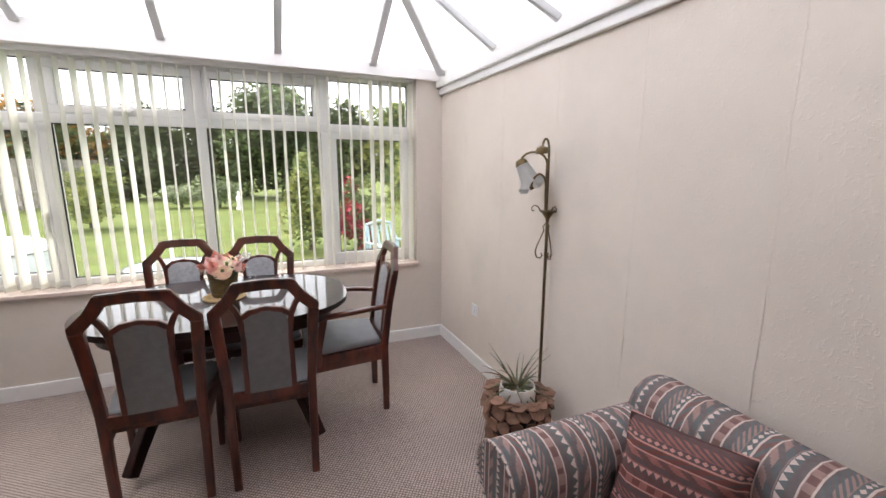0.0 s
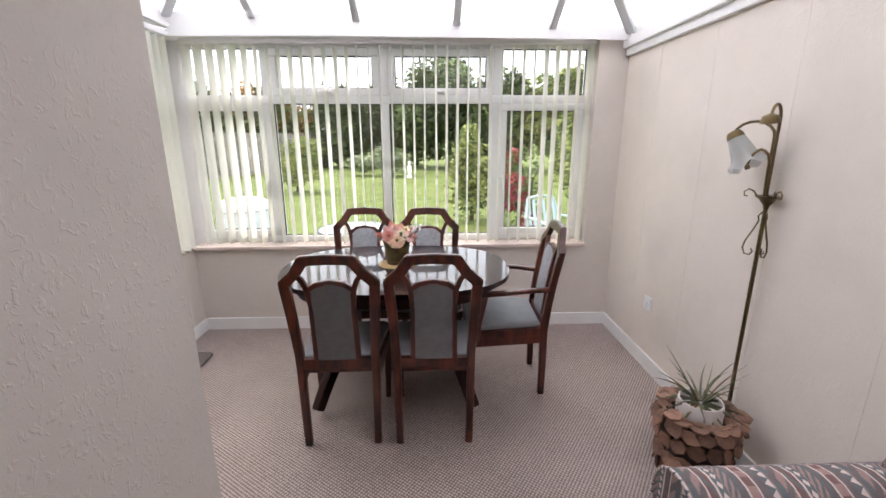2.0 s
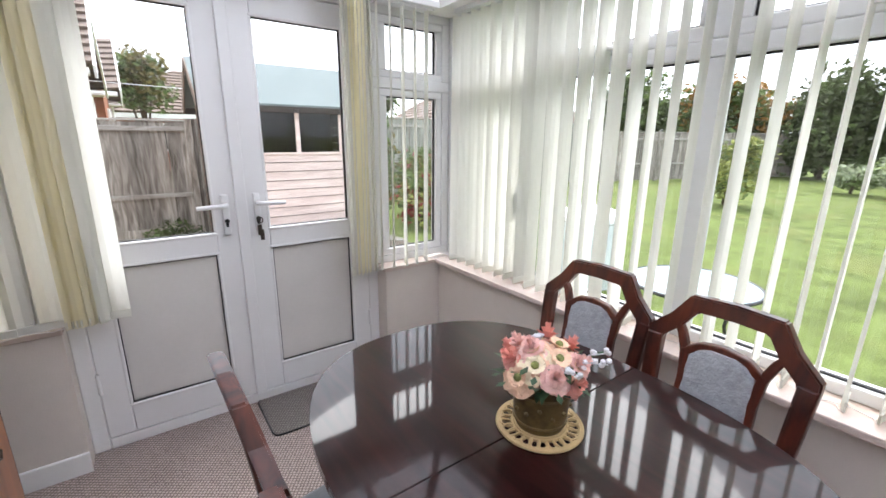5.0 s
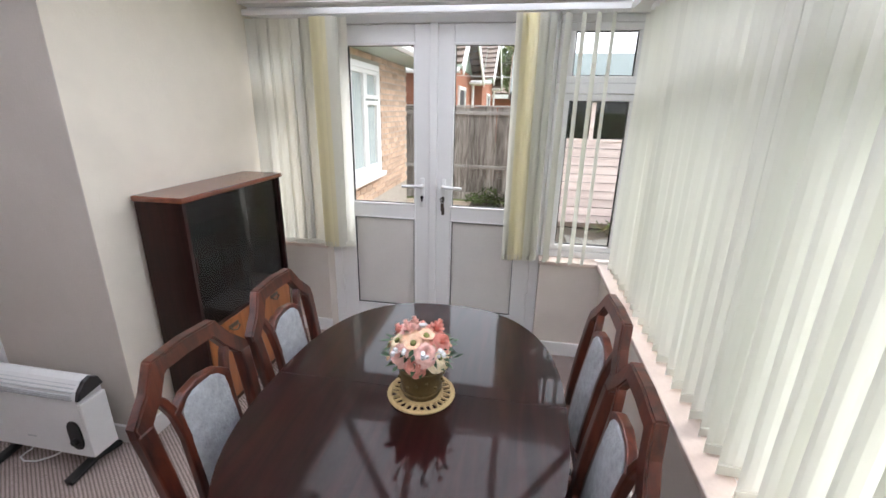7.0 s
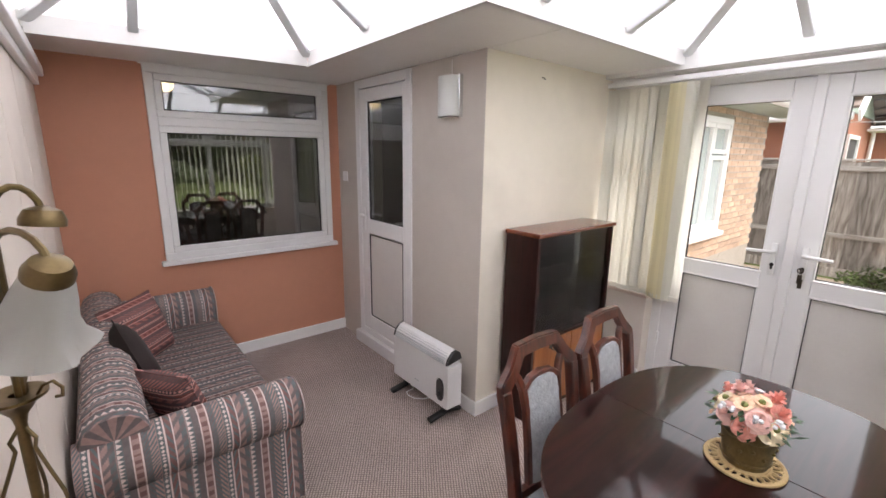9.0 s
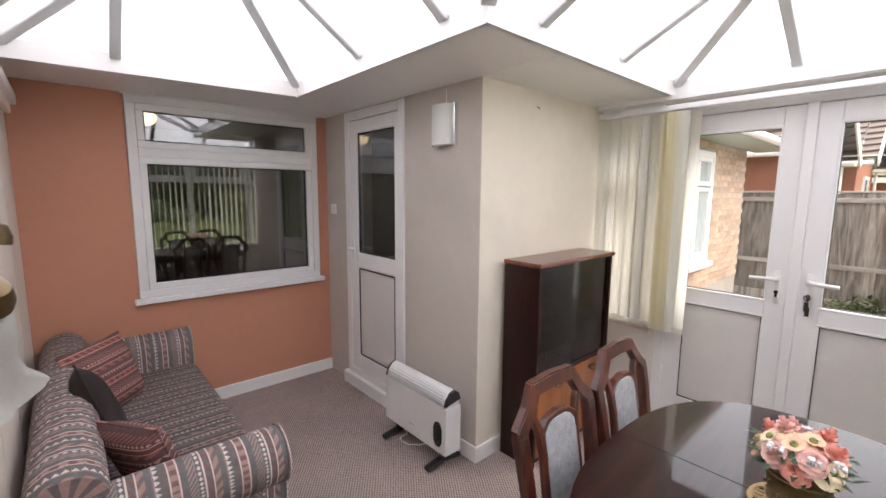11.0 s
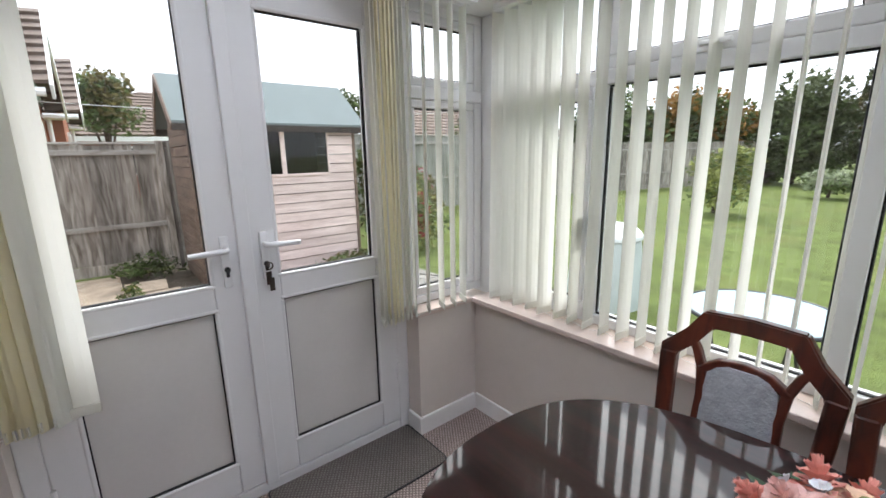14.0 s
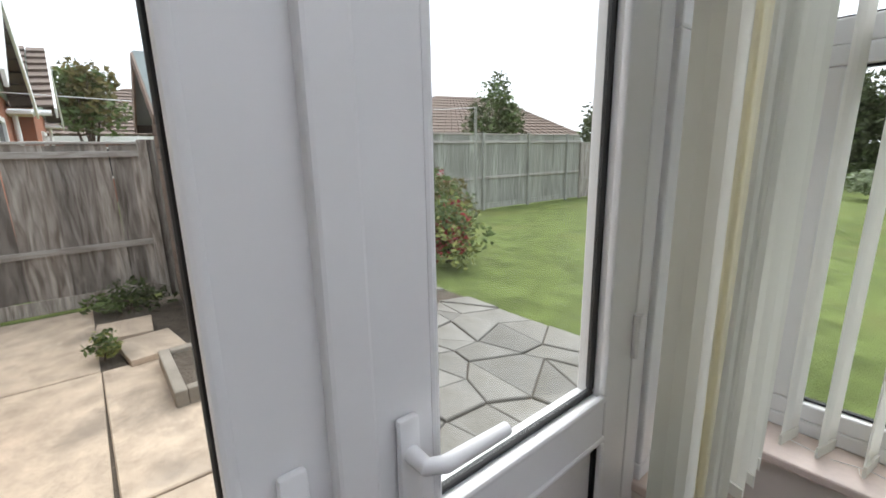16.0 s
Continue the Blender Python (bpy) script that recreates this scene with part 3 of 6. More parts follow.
fascia("trim_fascia_1", E1, E2, 0.125, 0.11, (-1, 0, 0))
fascia("trim_fascia_2", E2, E3, 0.14, 0.075, (0, 1, 0))
fascia("trim_fascia_3", E5, E6 - Vector((0, 0.0215, 0)), 0.095, 0.095, (-1, 0, 0))
fascia("trim_fascia_4", E6, E1, 0.095, 0.095, (0, -1, 0))
fascia("trim_fascia_5", E4, E5 + Vector((0.002, 0, 0)), 0.09, 0.095, (0, -1, 0))
bm = bmesh.new()
put(bm, XD - 0.2, 1.53, 3.42, 3.72, 2.16, 2.2)
structure("trim_window_head", bm, M_WHITE, "white board over the window", "trim")
bm = box(XD - 0.24, XD - 0.02, YB, 1.56, 2.158, 2.212)
put(bm, XD - 0.24, XD - 0.02, 3.06, 3.42, 2.158, 2.212)
put(bm, XD - 0.19, XD - 0.0, 3.595, 3.67, 0.5, 2.159)
structure("trim_corner_post", bm, M_UPVC, "white corner post and heads of the windows", "trim")
structure("trim_door_head", box(XD - 0.24, -1.622, YB, 3.42, 2.212, 2.24), M_WHITE, "white board over the doors", "trim")
# the stepped coving along the papered wall
coving = thing("trim_coving", "white stepped coving along the papered wall", "coving", kind="structure")
for k, (w, h, dz) in enumerate(((0.028, 0.05, -0.02), (0.055, 0.06, 0.035), (0.02, 0.18, 0.155))):
    pts = [(XR - w / 2, YW, 2.085 + dz), (XR - w / 2, YO, 2.085 + dz)]
    part("moulding", beam(pts, w, h, bevel=0.006), M_WHITE, coving)


def roof_panel(a, b, c, d=None):
    bm = bmesh.new()
    p = [a, b, c] + ([d] if d else [])
    lo = [bm.verts.new(q) for q in p]
    hi = [bm.verts.new(q + Vector((0, 0, 0.025))) for q in p]
    bm.faces.new(lo), bm.faces.new(list(reversed(hi)))
    for k in range(len(p)):
        bm.faces.new((lo[k], lo[(k + 1) % len(p)], hi[(k + 1) % len(p)], hi[k]))
    return bm


roof = join(roof_panel(E1, E2, R1), roof_panel(E2, E3, R2, R1), roof_panel(E3, E3B, R2), roof_panel(E3B, E4, R3, R2), roof_panel(E4, E5, R3), roof_panel(E5, E6, R2, R3), roof_panel(E6, E1, R1, R2))
bmesh.ops.triangulate(roof, faces=roof.faces[:])
structure("ceiling", roof, M_ROOF, "white opal sheets of the conservatory roof", "roof")
M_BAR = material("grey-white roof bar", (0.60, 0.61, 0.62), 0.4, vary=0.03)
rb = thing("roof_bars", "white glazing bars of the conservatory roof", "roof bars", kind="structure")


def roof_bar(a, b, w=0.05, h=0.035):
    dz = Vector((0, 0, -h / 2))
    part("bar", beam([Vector(a) + dz, Vector(b) + dz], w, h, bevel=0.006), M_BAR, rb)


for a, b in ((E1, R1), (E2, R1), (E3, R2), (E4, R3), (E5, R3), (E6, R2), (R1, R2), (R2, R3)):
    roof_bar(a, b, 0.06, 0.045)


def along(a, b, f):
    return a.lerp(b, f)


def bar_on(a, b, fs, ra, rb2, ha, hb):
    """Common bars from an eave: f along it; up to the ridge ra-rb2, or to the hip when outside it."""
    n = (b - a)
    for f in fs:
        p = along(a, b, f)
        fa, fb = (ra - a).dot(n) / n.length_squared, (rb2 - a).dot(n) / n.length_squared
        if f < fa:
            q = along(a, ra, f / fa)
        elif f > fb:
            q = along(b, rb2, (1 - f) / max(1e-6, 1 - fb))
        else:
            q = along(ra, rb2, (f - fa) / max(1e-6, fb - fa))
        roof_bar(p, q)


bar_on(E2, E3, (0.184, 0.405, 0.62, 0.827), R1, R2, E2, E3)
for f, g in ((0.385, 0.0), (0.67, 0.12), (0.97, 0.45)):
    roof_bar(along(E3, E3B, f), along(E3, R2, 0.8) if f < 0.5 else along(R2, R3, g))
roof_bar(along(E3B, E4, 0.5), along(R2, R3, 0.8))
bar_on(E1, E2, (0.34, 0.68), R1, R1, E1, E2)
bar_on(E4, E5, (0.31,), R3, R3, E4, E5)
bar_on(E5, E6, (0.47, 0.86), R3, R2, E5, E6)
bar_on(E6, E1, (0.19, 0.59), R2, R1, E6, E1)
# wall that closes the place above
structure("wall_closing", box(XB - 0.25, XR + 0.2, YO - 0.24, YO, 2.451, 2.6), M_WHITE, "plain upper wall", "wall")


# ---- vertical blinds ----
def vane_mesh(name, width, height, mat, curve=0.011):
    """A cloth vane, slightly bowed, hanging from its top; plane along local x."""
    bm = bmesh.new()
    cols = []
    for k in range(5):
        u = k / 4 - 0.5
        cols.append([bm.verts.new((u * width, curve * (1 - 4 * u * u), z)) for z in (0, -height)])
    for a, b in zip(cols, cols[1:]):
        bm.faces.new((a[0], b[0], b[1], a[1]))
    bmesh.ops.solidify(bm, geom=bm.faces[:], thickness=0.0012)
    me = bpy.data.meshes.new(name)
    bmesh.ops.recalc_face_normals(bm, faces=bm.faces[:])
    bm.to_mesh(me)
    bm.free()
    me.materials.append(mat)
    return me


def weight_mesh():
    bm = join(box(-0.043, 0.043, -0.003, 0.003, -0.03, 0.0), rod([(-0.043, 0, -0.03), (-0.02, 0.012, -0.037), (0.0, 0.02, -0.033)], 0.0012, 5))
    me = bpy.data.meshes.new("weight")
    bm.to_mesh(me)
    bm.free()
    me.materials.append(M_VANE)
    return me


def blind(name, label, rail_a, rail_b, height, stations, width=0.089):
    """stations: (place along the rail in metres, turn in degrees about z, yellowed or not)."""
    a, b = Vector(rail_a), Vector(rail_b)
    d = (b - a).normalized()
    t = thing(name, label, "blind")
    part("headrail", beam([a, b], 0.042, 0.034, bevel=0.004), M_UPVC, t, "slim white head rail")
    plain, old, weight = vane_mesh("slat", width, height, M_VANE), vane_mesh("slat", width, height, M_BUNDLE), weight_mesh()
    for s, turn, aged in stations:
        p = a + d * s + Vector((0, 0, -0.03))
        v = piece("slat", old if aged else plain, t, Matrix.Translation(p) @ pose(0, 0, 0, random.uniform(-0.3, 0.3), random.uniform(-0.25, 0.25), turn))
        piece("weight", weight, v, pose(0, 0, -height + 0.034, 0, 0, 0))
    runs = [[stations[0][0]]]
    for s, turn, aged in stations[1:]:
        if s - runs[-1][-1] > 0.2:
            runs.append([])
        runs[-1].append(s)
    for run in runs:
        chain = [a + d * s + Vector((0, 0, -height - 0.025 - (0.012 if k % 2 else 0.0))) for k, s in enumerate(run)]
        part("chain", rod(chain, 0.0012, 5), M_UPVC, t, "thin white bead chain")
    return t


random.seed(4)
n_v = 37
long_st = [(0.03 + k * (2.93 - 0.06) / (n_v - 1), 90 + random.uniform(-9, 9) - max(0, 9 - 0.8 * k), False) for k in range(n_v)]
blind("vertical_blind", "cream cloth vertical blind, half turned, along the garden window", (-1.62, YW + 0.06, 2.15), (1.31, YW + 0.06, 2.15), 1.425, long_st)
door_st = [(0.045 + k * 0.072, 5 + random.uniform(-1.5, 1.5), False) for k in range(6)]
door_st = [(s, 86 + turn, a) for s, turn, a in door_st] + [(0.47 + k * 0.017, -32 + random.uniform(-4, 4), k < 6) for k in range(8)] + [(0.625, 84, False)]
door_st += [(1.68 + k * 0.019, -24 + random.uniform(-6, 6), 1 < k < 7) for k in range(9)] + [(1.87 + k * 0.078, -24 + random.uniform(-5, 5), False) for k in range(5)]
blind("vertical_blind", "cream cloth vertical blind drawn back in bunches at the doors", (-1.645, 1.14, 2.165), (-1.645, 3.40, 2.165), 1.43, door_st)
# wand and cord tidy at the end of the long blind
cord = thing("blind_cord", "white looped blind cord with a weight", "blind cord")
part("cord", join(rod([(1.29, YW + 0.05, 2.13), (1.292, YW + 0.045, 1.4), (1.29, YW + 0.05, 0.80)], 0.0018, 6), rod([(1.30, YW + 0.05, 2.13), (1.30, YW + 0.042, 1.4), (1.298, YW + 0.05, 0.80)], 0.0018, 6)), M_UPVC, cord)
part("cord_weight", moved(lathe([(0.004, 0.0), (0.011, 0.01), (0.012, 0.09), (0.004, 0.1)], 12), Matrix.Translation((1.294, YW + 0.05, 0.72))), M_UPVC, cord, "small grey cord weight", smooth=True)

# ---- dining table ----
TX, TY, TA, TB, TZ = -0.09, 2.60, 0.645, 0.475, 0.772


def oval(cx, cy, a, b, n=72, power=2.5):
    pts = []
    for k in range(n):
        t = 2 * math.pi * k / n
        c, s = math.cos(t), math.sin(t)
        pts.append((cx + a * math.copysign(abs(c) ** (2 / power), c), cy + b * math.copysign(abs(s) ** (2 / power), s)))
    return pts


table = thing("dining_table", "dark polished mahogany oval dining table on splayed legs", "table", pose(TX, TY, 0))


def half_top(side):
    pts = [(x, y) for x, y in oval(0, 0, TA, TB, 96)]
    keep = [(x, y) for x, y in pts if x * side > 0.012]
    keep.sort(key=lambda p: math.atan2(p[1], p[0] * side))
    xs0 = 0.0 - 0.0115 if side < 0 else -0.0095
    e = TB
    return [(xs0, -e)] + keep + [(xs0, e)]


for side, nm in ((1, "leaf"), (-1, "leaf")):
    o = half_top(side)
    part("tabletop", prism(o, TZ - 0.026, TZ, 0.0015, 1), M_TABLETOP, table, "one half of the polished top")
part("edge_moulding", prism(oval(0, 0, TA - 0.018, TB - 0.018), TZ - 0.040, TZ - 0.0262, 0.004), M_DARKWOOD, table)
part("apron", prism(oval(0, 0, TA - 0.09, TB - 0.07), TZ - 0.105, TZ - 0.041, 0.003), M_DARKWOOD, table)
for sx in (-1, 1):
    px = sx * 0.27
    part("column", box(px - 0.035, px + 0.035, -0.12, 0.12, 0.24, TZ - 0.105, 0.008), M_DARKWOOD, table)
    for sy in (-1, 1):
        pts = [(px + sx * 0.16 * f, sy * (0.05 + 0.26 * f), 0.40 - 0.36 * f ** 0.8 + (0.05 * math.sin(math.pi * f))) for f in (0, 0.2, 0.4, 0.6, 0.8, 0.93, 1.0)]
        part("leg", beam(pts, [0.05] * 7, [0.10, 0.09, 0.08, 0.072, 0.066, 0.062, 0.06], bevel=0.008), M_DARKWOOD, table)
part("stretcher", box(-0.24, 0.24, -0.03, 0.03, 0.27, 0.34, 0.006), M_DARKWOOD, table)

# ---- dining chairs ----
M_SEAT = material("grey-blue seat fabric", (0.22, 0.228, 0.24), 0.8, vary=0.12, scale=12, bump=0.5, bscale=420, bdist=0.002)
M_BACKGREY = material("woven grey back fabric", (0.17, 0.172, 0.178), 0.85, vary=0.15, scale=30, bump=0.6, bscale=380, bdist=0.002)
M_BACKPALE = material("pale figured upholstery", (0.36, 0.37, 0.39), 0.7, vary=0.3, scale=34, bump=0.9, bscale=110, bdist=0.004)


def back_line(z):
    """How far the back leans: y at a height."""
    return -0.205 - 0.02 * max(0, (z - 0.42) / 0.6) - 0.075 * max(0, (z - 0.42) / 0.6) ** 1.6


def chair_back(root):
    def at(x, z):
        return (x, back_line(z), z)
    for sx in (-1, 1):
        foot = [(sx * 0.172, -0.245 + 0.04, 0.0), (sx * 0.175, -0.205, 0.2), (sx * 0.178, -0.20, 0.42)]
        up = [at(sx * (0.172 + 0.024 * (z - 0.42) / 0.43), z) for z in (0.5, 0.6, 0.7, 0.8, 0.865)]
        part("back_leg", beam(foot + up, [0.036, 0.036, 0.038, 0.04, 0.042, 0.044, 0.046, 0.048], [0.036, 0.04, 0.045, 0.042, 0.04, 0.038, 0.038, 0.038], up=(0, 1, 0), bevel=0.007), M_CHAIRWOOD, root)
        part("splat_frame", beam([at(sx * 0.098, 0.475), at(sx * 0.096, 0.62), at(sx * 0.093, 0.76), at(sx * 0.102, 0.84), at(sx * 0.122, 0.89), at(sx * 0.142, 0.918)], [0.026, 0.026, 0.026, 0.026, 0.024, 0.022], 0.026, up=(0, 1, 0), bevel=0.005), M_CHAIRWOOD, root)
    # octagonal head of the back: straight top, hollowed shoulders, mitred corners
    half = [((0.220, 0.850), (0.173, 0.850)), ((0.220, 0.884), (0.169, 0.866)), ((0.162, 0.940), (0.124, 0.910)), ((0.119, 1.006), (0.089, 0.962)), ((0.0, 1.013), (0.0, 0.966))]
    pairs = [((-a[0], a[1]), (-b[0], b[1])) for a, b in half] + half[-2::-1]
    bm = bmesh.new()
    rings = []
    for a, b in pairs:
        rings.append([bm.verts.new((x, back_line(z) + d, z)) for x, z, d in ((*a, -0.017), (*a, 0.017), (*b, 0.017), (*b, -0.017))])
    for p, q in zip(rings, rings[1:]):
        for k in range(4):
            bm.faces.new((p[k], p[(k + 1) % 4], q[(k + 1) % 4], q[k]))
    bm.faces.new(rings[0]), bm.faces.new(list(reversed(rings[-1])))
    bmesh.ops.recalc_face_normals(bm, faces=bm.faces[:])
    bmesh.ops.bevel(bm, geom=[e for e in bm.edges if e.calc_face_angle(0) > 0.9], offset=0.005, segments=2, affect="EDGES")
    part("crest_rail", bm, M_CHAIRWOOD, root)
    part("arch", beam([at(-0.108, 0.835), at(-0.06, 0.868), at(0, 0.878), at(0.06, 0.868), at(0.108, 0.835)], 0.024, 0.028, up=(0, 1, 0), bevel=0.005), M_CHAIRWOOD, root)
    part("back_rail", beam([at(-0.18, 0.452), at(0.18, 0.452)], 0.055, 0.028, up=(0, 1, 0), bevel=0.005), M_CHAIRWOOD, root)
    # woven back and padded front of the splat, each a closed shell
    for nm, y_out, y_in, bulge, mat, lab in (("back_panel", -0.013, -0.002, -0.003, M_BACKGREY, "woven dark grey fabric back"), ("back_pad", 0.013, 0.0, 0.008, M_BACKPALE, "pale figured upholstered pad")):
        bm = bmesh.new()
        shells = []
        for off, swell in ((y_out, bulge), (y_in, 0.0)):
            rows = []
            for z in (0.475, 0.55, 0.63, 0.71, 0.79, 0.835, 0.858, 0.87):
                w = 0.088 if z < 0.83 else 0.088 * math.sqrt(max(0.15, 1 - ((z - 0.82) / 0.055) ** 2))
                rows.append([bm.verts.new((x * w, back_line(z) + off + swell * (1 - x * x), z)) for x in (-1, -0.5, 0, 0.5, 1)])
            for p, q in zip(rows, rows[1:]):
                for k in range(4):
                    bm.faces.new((p[k], p[k + 1], q[k + 1], q[k]))
            shells.append(rows[0] + [r[4] for r in rows[1:]] + rows[-1][3::-1] + [r[0] for r in rows[-2:0:-1]])
        for k in range(len(shells[0])):
            j = (k + 1) % len(shells[0])
            bm.faces.new((shells[0][k], shells[0][j], shells[1][j], shells[1][k]))
        part(nm, bm, mat, root, lab, smooth=True)


def seat_parts(root, w_front, w_back, y0, y1):
    o = [(-w_back, y0), (w_back, y0), (w_front, y1 - 0.03), (w_front - 0.03, y1), (-w_front + 0.03, y1), (-w_front, y1 - 0.03)]
    part("seat_frame", prism(o, 0.385, 0.432, 0.005), M_CHAIRWOOD, root)
    i = [(x * 0.955, y * 0.965 + 0.003) for x, y in o]
    bm = prism(i, 0.433, 0.478, 0.018, 4)
    part("seat", bm, M_SEAT, root, "grey padded seat", smooth=True)
    for sx in (-1, 1):
        x, y = sx * (w_front - 0.026), y1 - 0.03
        part("front_leg", beam([(x * 0.97, y - 0.005, 0), (x, y, 0.25), (x, y, 0.387)], [0.03, 0.036, 0.04], [0.03, 0.036, 0.04], up=(0, 1, 0), bevel=0.006), M_CHAIRWOOD, root)
        part("side_rail", beam([(sx * 0.176, -0.19, 0.36), (x, y - 0.02, 0.36)], 0.02, 0.05, bevel=0.004), M_CHAIRWOOD, root)


chair = thing("dining_chair", "dark-stained wooden dining chair with grey padded seat, tucked under the table", "chair", pose(-0.340, 2.280, 0, 0, 0, 1), group="chairs round the dining table")
chair_back(chair)
seat_parts(chair, 0.225, 0.185, -0.185, 0.225)
copy_thing(chair, pose(0.122, 2.275, 0, 0, 0, -0.5))
copy_thing(chair, pose(-0.350, 2.950, 0, 0, 0, 181.5))
copy_thing(chair, pose(0.088, 2.925, 0, 0, 0, 179))

carver = thing("carver_chair", "dark-stained wooden carver chair with arms and a grey padded seat", "chair", pose(0.560, 2.65, 0, 0, 0, 88), group="chairs round the dining table")
chair_back(carver)
seat_parts(carver, 0.255, 0.19, -0.185, 0.255)
for sx in (-1, 1):
    part("arm", beam([(sx * 0.188, back_line(0.66), 0.665), (sx * 0.225, -0.10, 0.672), (sx * 0.252, 0.05, 0.668), (sx * 0.262, 0.17, 0.662), (sx * 0.258, 0.215, 0.655)], [0.03, 0.036, 0.044, 0.05, 0.04], [0.026, 0.026, 0.024, 0.024, 0.02], bevel=0.008), M_CHAIRWOOD, carver)
    part("arm_post", beam([(sx * 0.245, 0.20, 0.38), (sx * 0.258, 0.185, 0.5), (sx * 0.26, 0.15, 0.655)], 0.034, [0.05, 0.045, 0.04], up=(0, 1, 0), bevel=0.007), M_CHAIRWOOD, carver)

# ---- pot of artificial flowers on a woven coaster ----
PX, PY = -0.085, 2.625
M_RAFFIA = material("straw raffia", (0.55, 0.40, 0.20), 0.8, vary=0.2, scale=20, each=0.1)
coaster = thing("woven_coaster", "round straw coaster with a looped open border", "coaster", pose(PX, PY, TZ))


def ring(r, z, n=40):
    return [(r * math.cos(2 * math.pi * k / n), r * math.sin(2 * math.pi * k / n), z) for k in range(n)]


part("centre", lathe([(0.0001, 0.006), (0.04, 0.006), (0.06, 0.004)], 32, bottom=False), M_RAFFIA, coaster)
for r in (0.060, 0.067, 0.098, 0.103):
    part("coil", rod(ring(r, 0.0055), 0.0045, 6, closed=True), M_RAFFIA, coaster)
loop = []
for k in range(416):
    a = 2 * math.pi * k / 416
    loop.append(((0.0825 + 0.014 * math.cos(a * 26)) * math.cos(a + 0.07 * math.sin(a * 26)), (0.0825 + 0.014 * math.cos(a * 26)) * math.sin(a + 0.07 * math.sin(a * 26)), 0.006 + 0.002 * math.sin(a * 34)))
part("looped_border", rod(loop, 0.0038, 5, closed=True), M_RAFFIA, coaster)

M_BRASSPOT = material("aged bronze pot", (0.20, 0.145, 0.065), 0.45, 0.55, vary=0.35, scale=14, bump=0.3, bscale=50, bdist=0.002, stain=((0.07, 0.06, 0.035), 18, 0.8))
fp = thing("flower_pot", "aged bronze-coloured pot of pink and peach artificial flowers", "flower pot", pose(PX, PY, TZ + 0.011))
part("pot", lathe([(0.001, 0.0), (0.058, 0.0), (0.062, 0.01), (0.066, 0.05), (0.071, 0.09), (0.076, 0.125), (0.079, 0.128), (0.079, 0.137), (0.072, 0.136), (0.066, 0.11), (0.001, 0.108)], 36), M_BRASSPOT, fp, smooth=True)
part("band", join(rod(ring(0.0725, 0.098), 0.003, 6, closed=True), rod(ring(0.064, 0.02), 0.003, 6, closed=True)), M_BRASSPOT, fp)
for k in range(14):
    a = 2 * math.pi * k / 14
    bm = bmesh.new()
    bmesh.ops.create_icosphere(bm, subdivisions=1, radius=0.006)
    part("stud", moved(bm, Matrix.Translation((0.069 * math.cos(a), 0.069 * math.sin(a), 0.06 + 0.012 * math.sin(a * 5)))), M_BRASSPOT, fp)


def petal_flower(r, layers, per, cup, rng):
    """A bloom of overlapping curved petals facing +z."""
    bm = bmesh.new()
    for L in range(layers):
        f = (L + 1) / layers
        for k in range(per):
            a = 2 * math.pi * (k + 0.5 * L) / per + rng.uniform(-0.15, 0.15)
            rr = r * f * rng.uniform(0.88, 1.1)
            lift = cup * (1.15 - f)
            rows = []
            for u, w in ((0.06, 0.12), (0.35, 0.40), (0.68, 0.56), (0.9, 0.50), (1.0, 0.30)):
                d = rr * u
                z = lift * r * 1.1 * u ** 0.8 + 0.25 * r * (1 - f) - 0.14 * r * f * max(0, u - 0.7) * 3
                rows.append([bm.verts.new((math.cos(a) * d - math.sin(a) * rr * w * s, math.sin(a) * d + math.cos(a) * rr * w * s, z + 0.06 * r * abs(s) * rng.uniform(0.3, 1.6))) for s in (-1, -0.5, 0, 0.5, 1)])
            for p, q in zip(rows, rows[1:]):
                for j in range(4):
                    bm.faces.new((p[j], p[j + 1], q[j + 1], q[j]))
    return bm


def cloth_petal(name, color):
    m = material(name, color, 0.75, vary=0.18, scale=40)
    return m


M_PET = [cloth_petal("coral pink petals", (0.84, 0.38, 0.31)), cloth_petal("peach petals", (0.88, 0.58, 0.40)), cloth_petal("pale pink petals", (0.88, 0.56, 0.50)), cloth_petal("cream petals", (0.90, 0.76, 0.54)), cloth_petal("white petals", (0.78, 0.78, 0.80))]
M_EYE = material("dark flower centre", (0.22, 0.24, 0.08), 0.8, vary=0.5, scale=120)
M_LEAF = material("dark green leaf", (0.03, 0.07, 0.025), 0.6, vary=0.3, scale=20)
rng = random.Random(11)
spots = []
for k in range(18):
    el, az = (math.asin(0.15 + 0.85 * ((k + 0.5) / 18))), k * 2.39996
    spots.append((az, el))
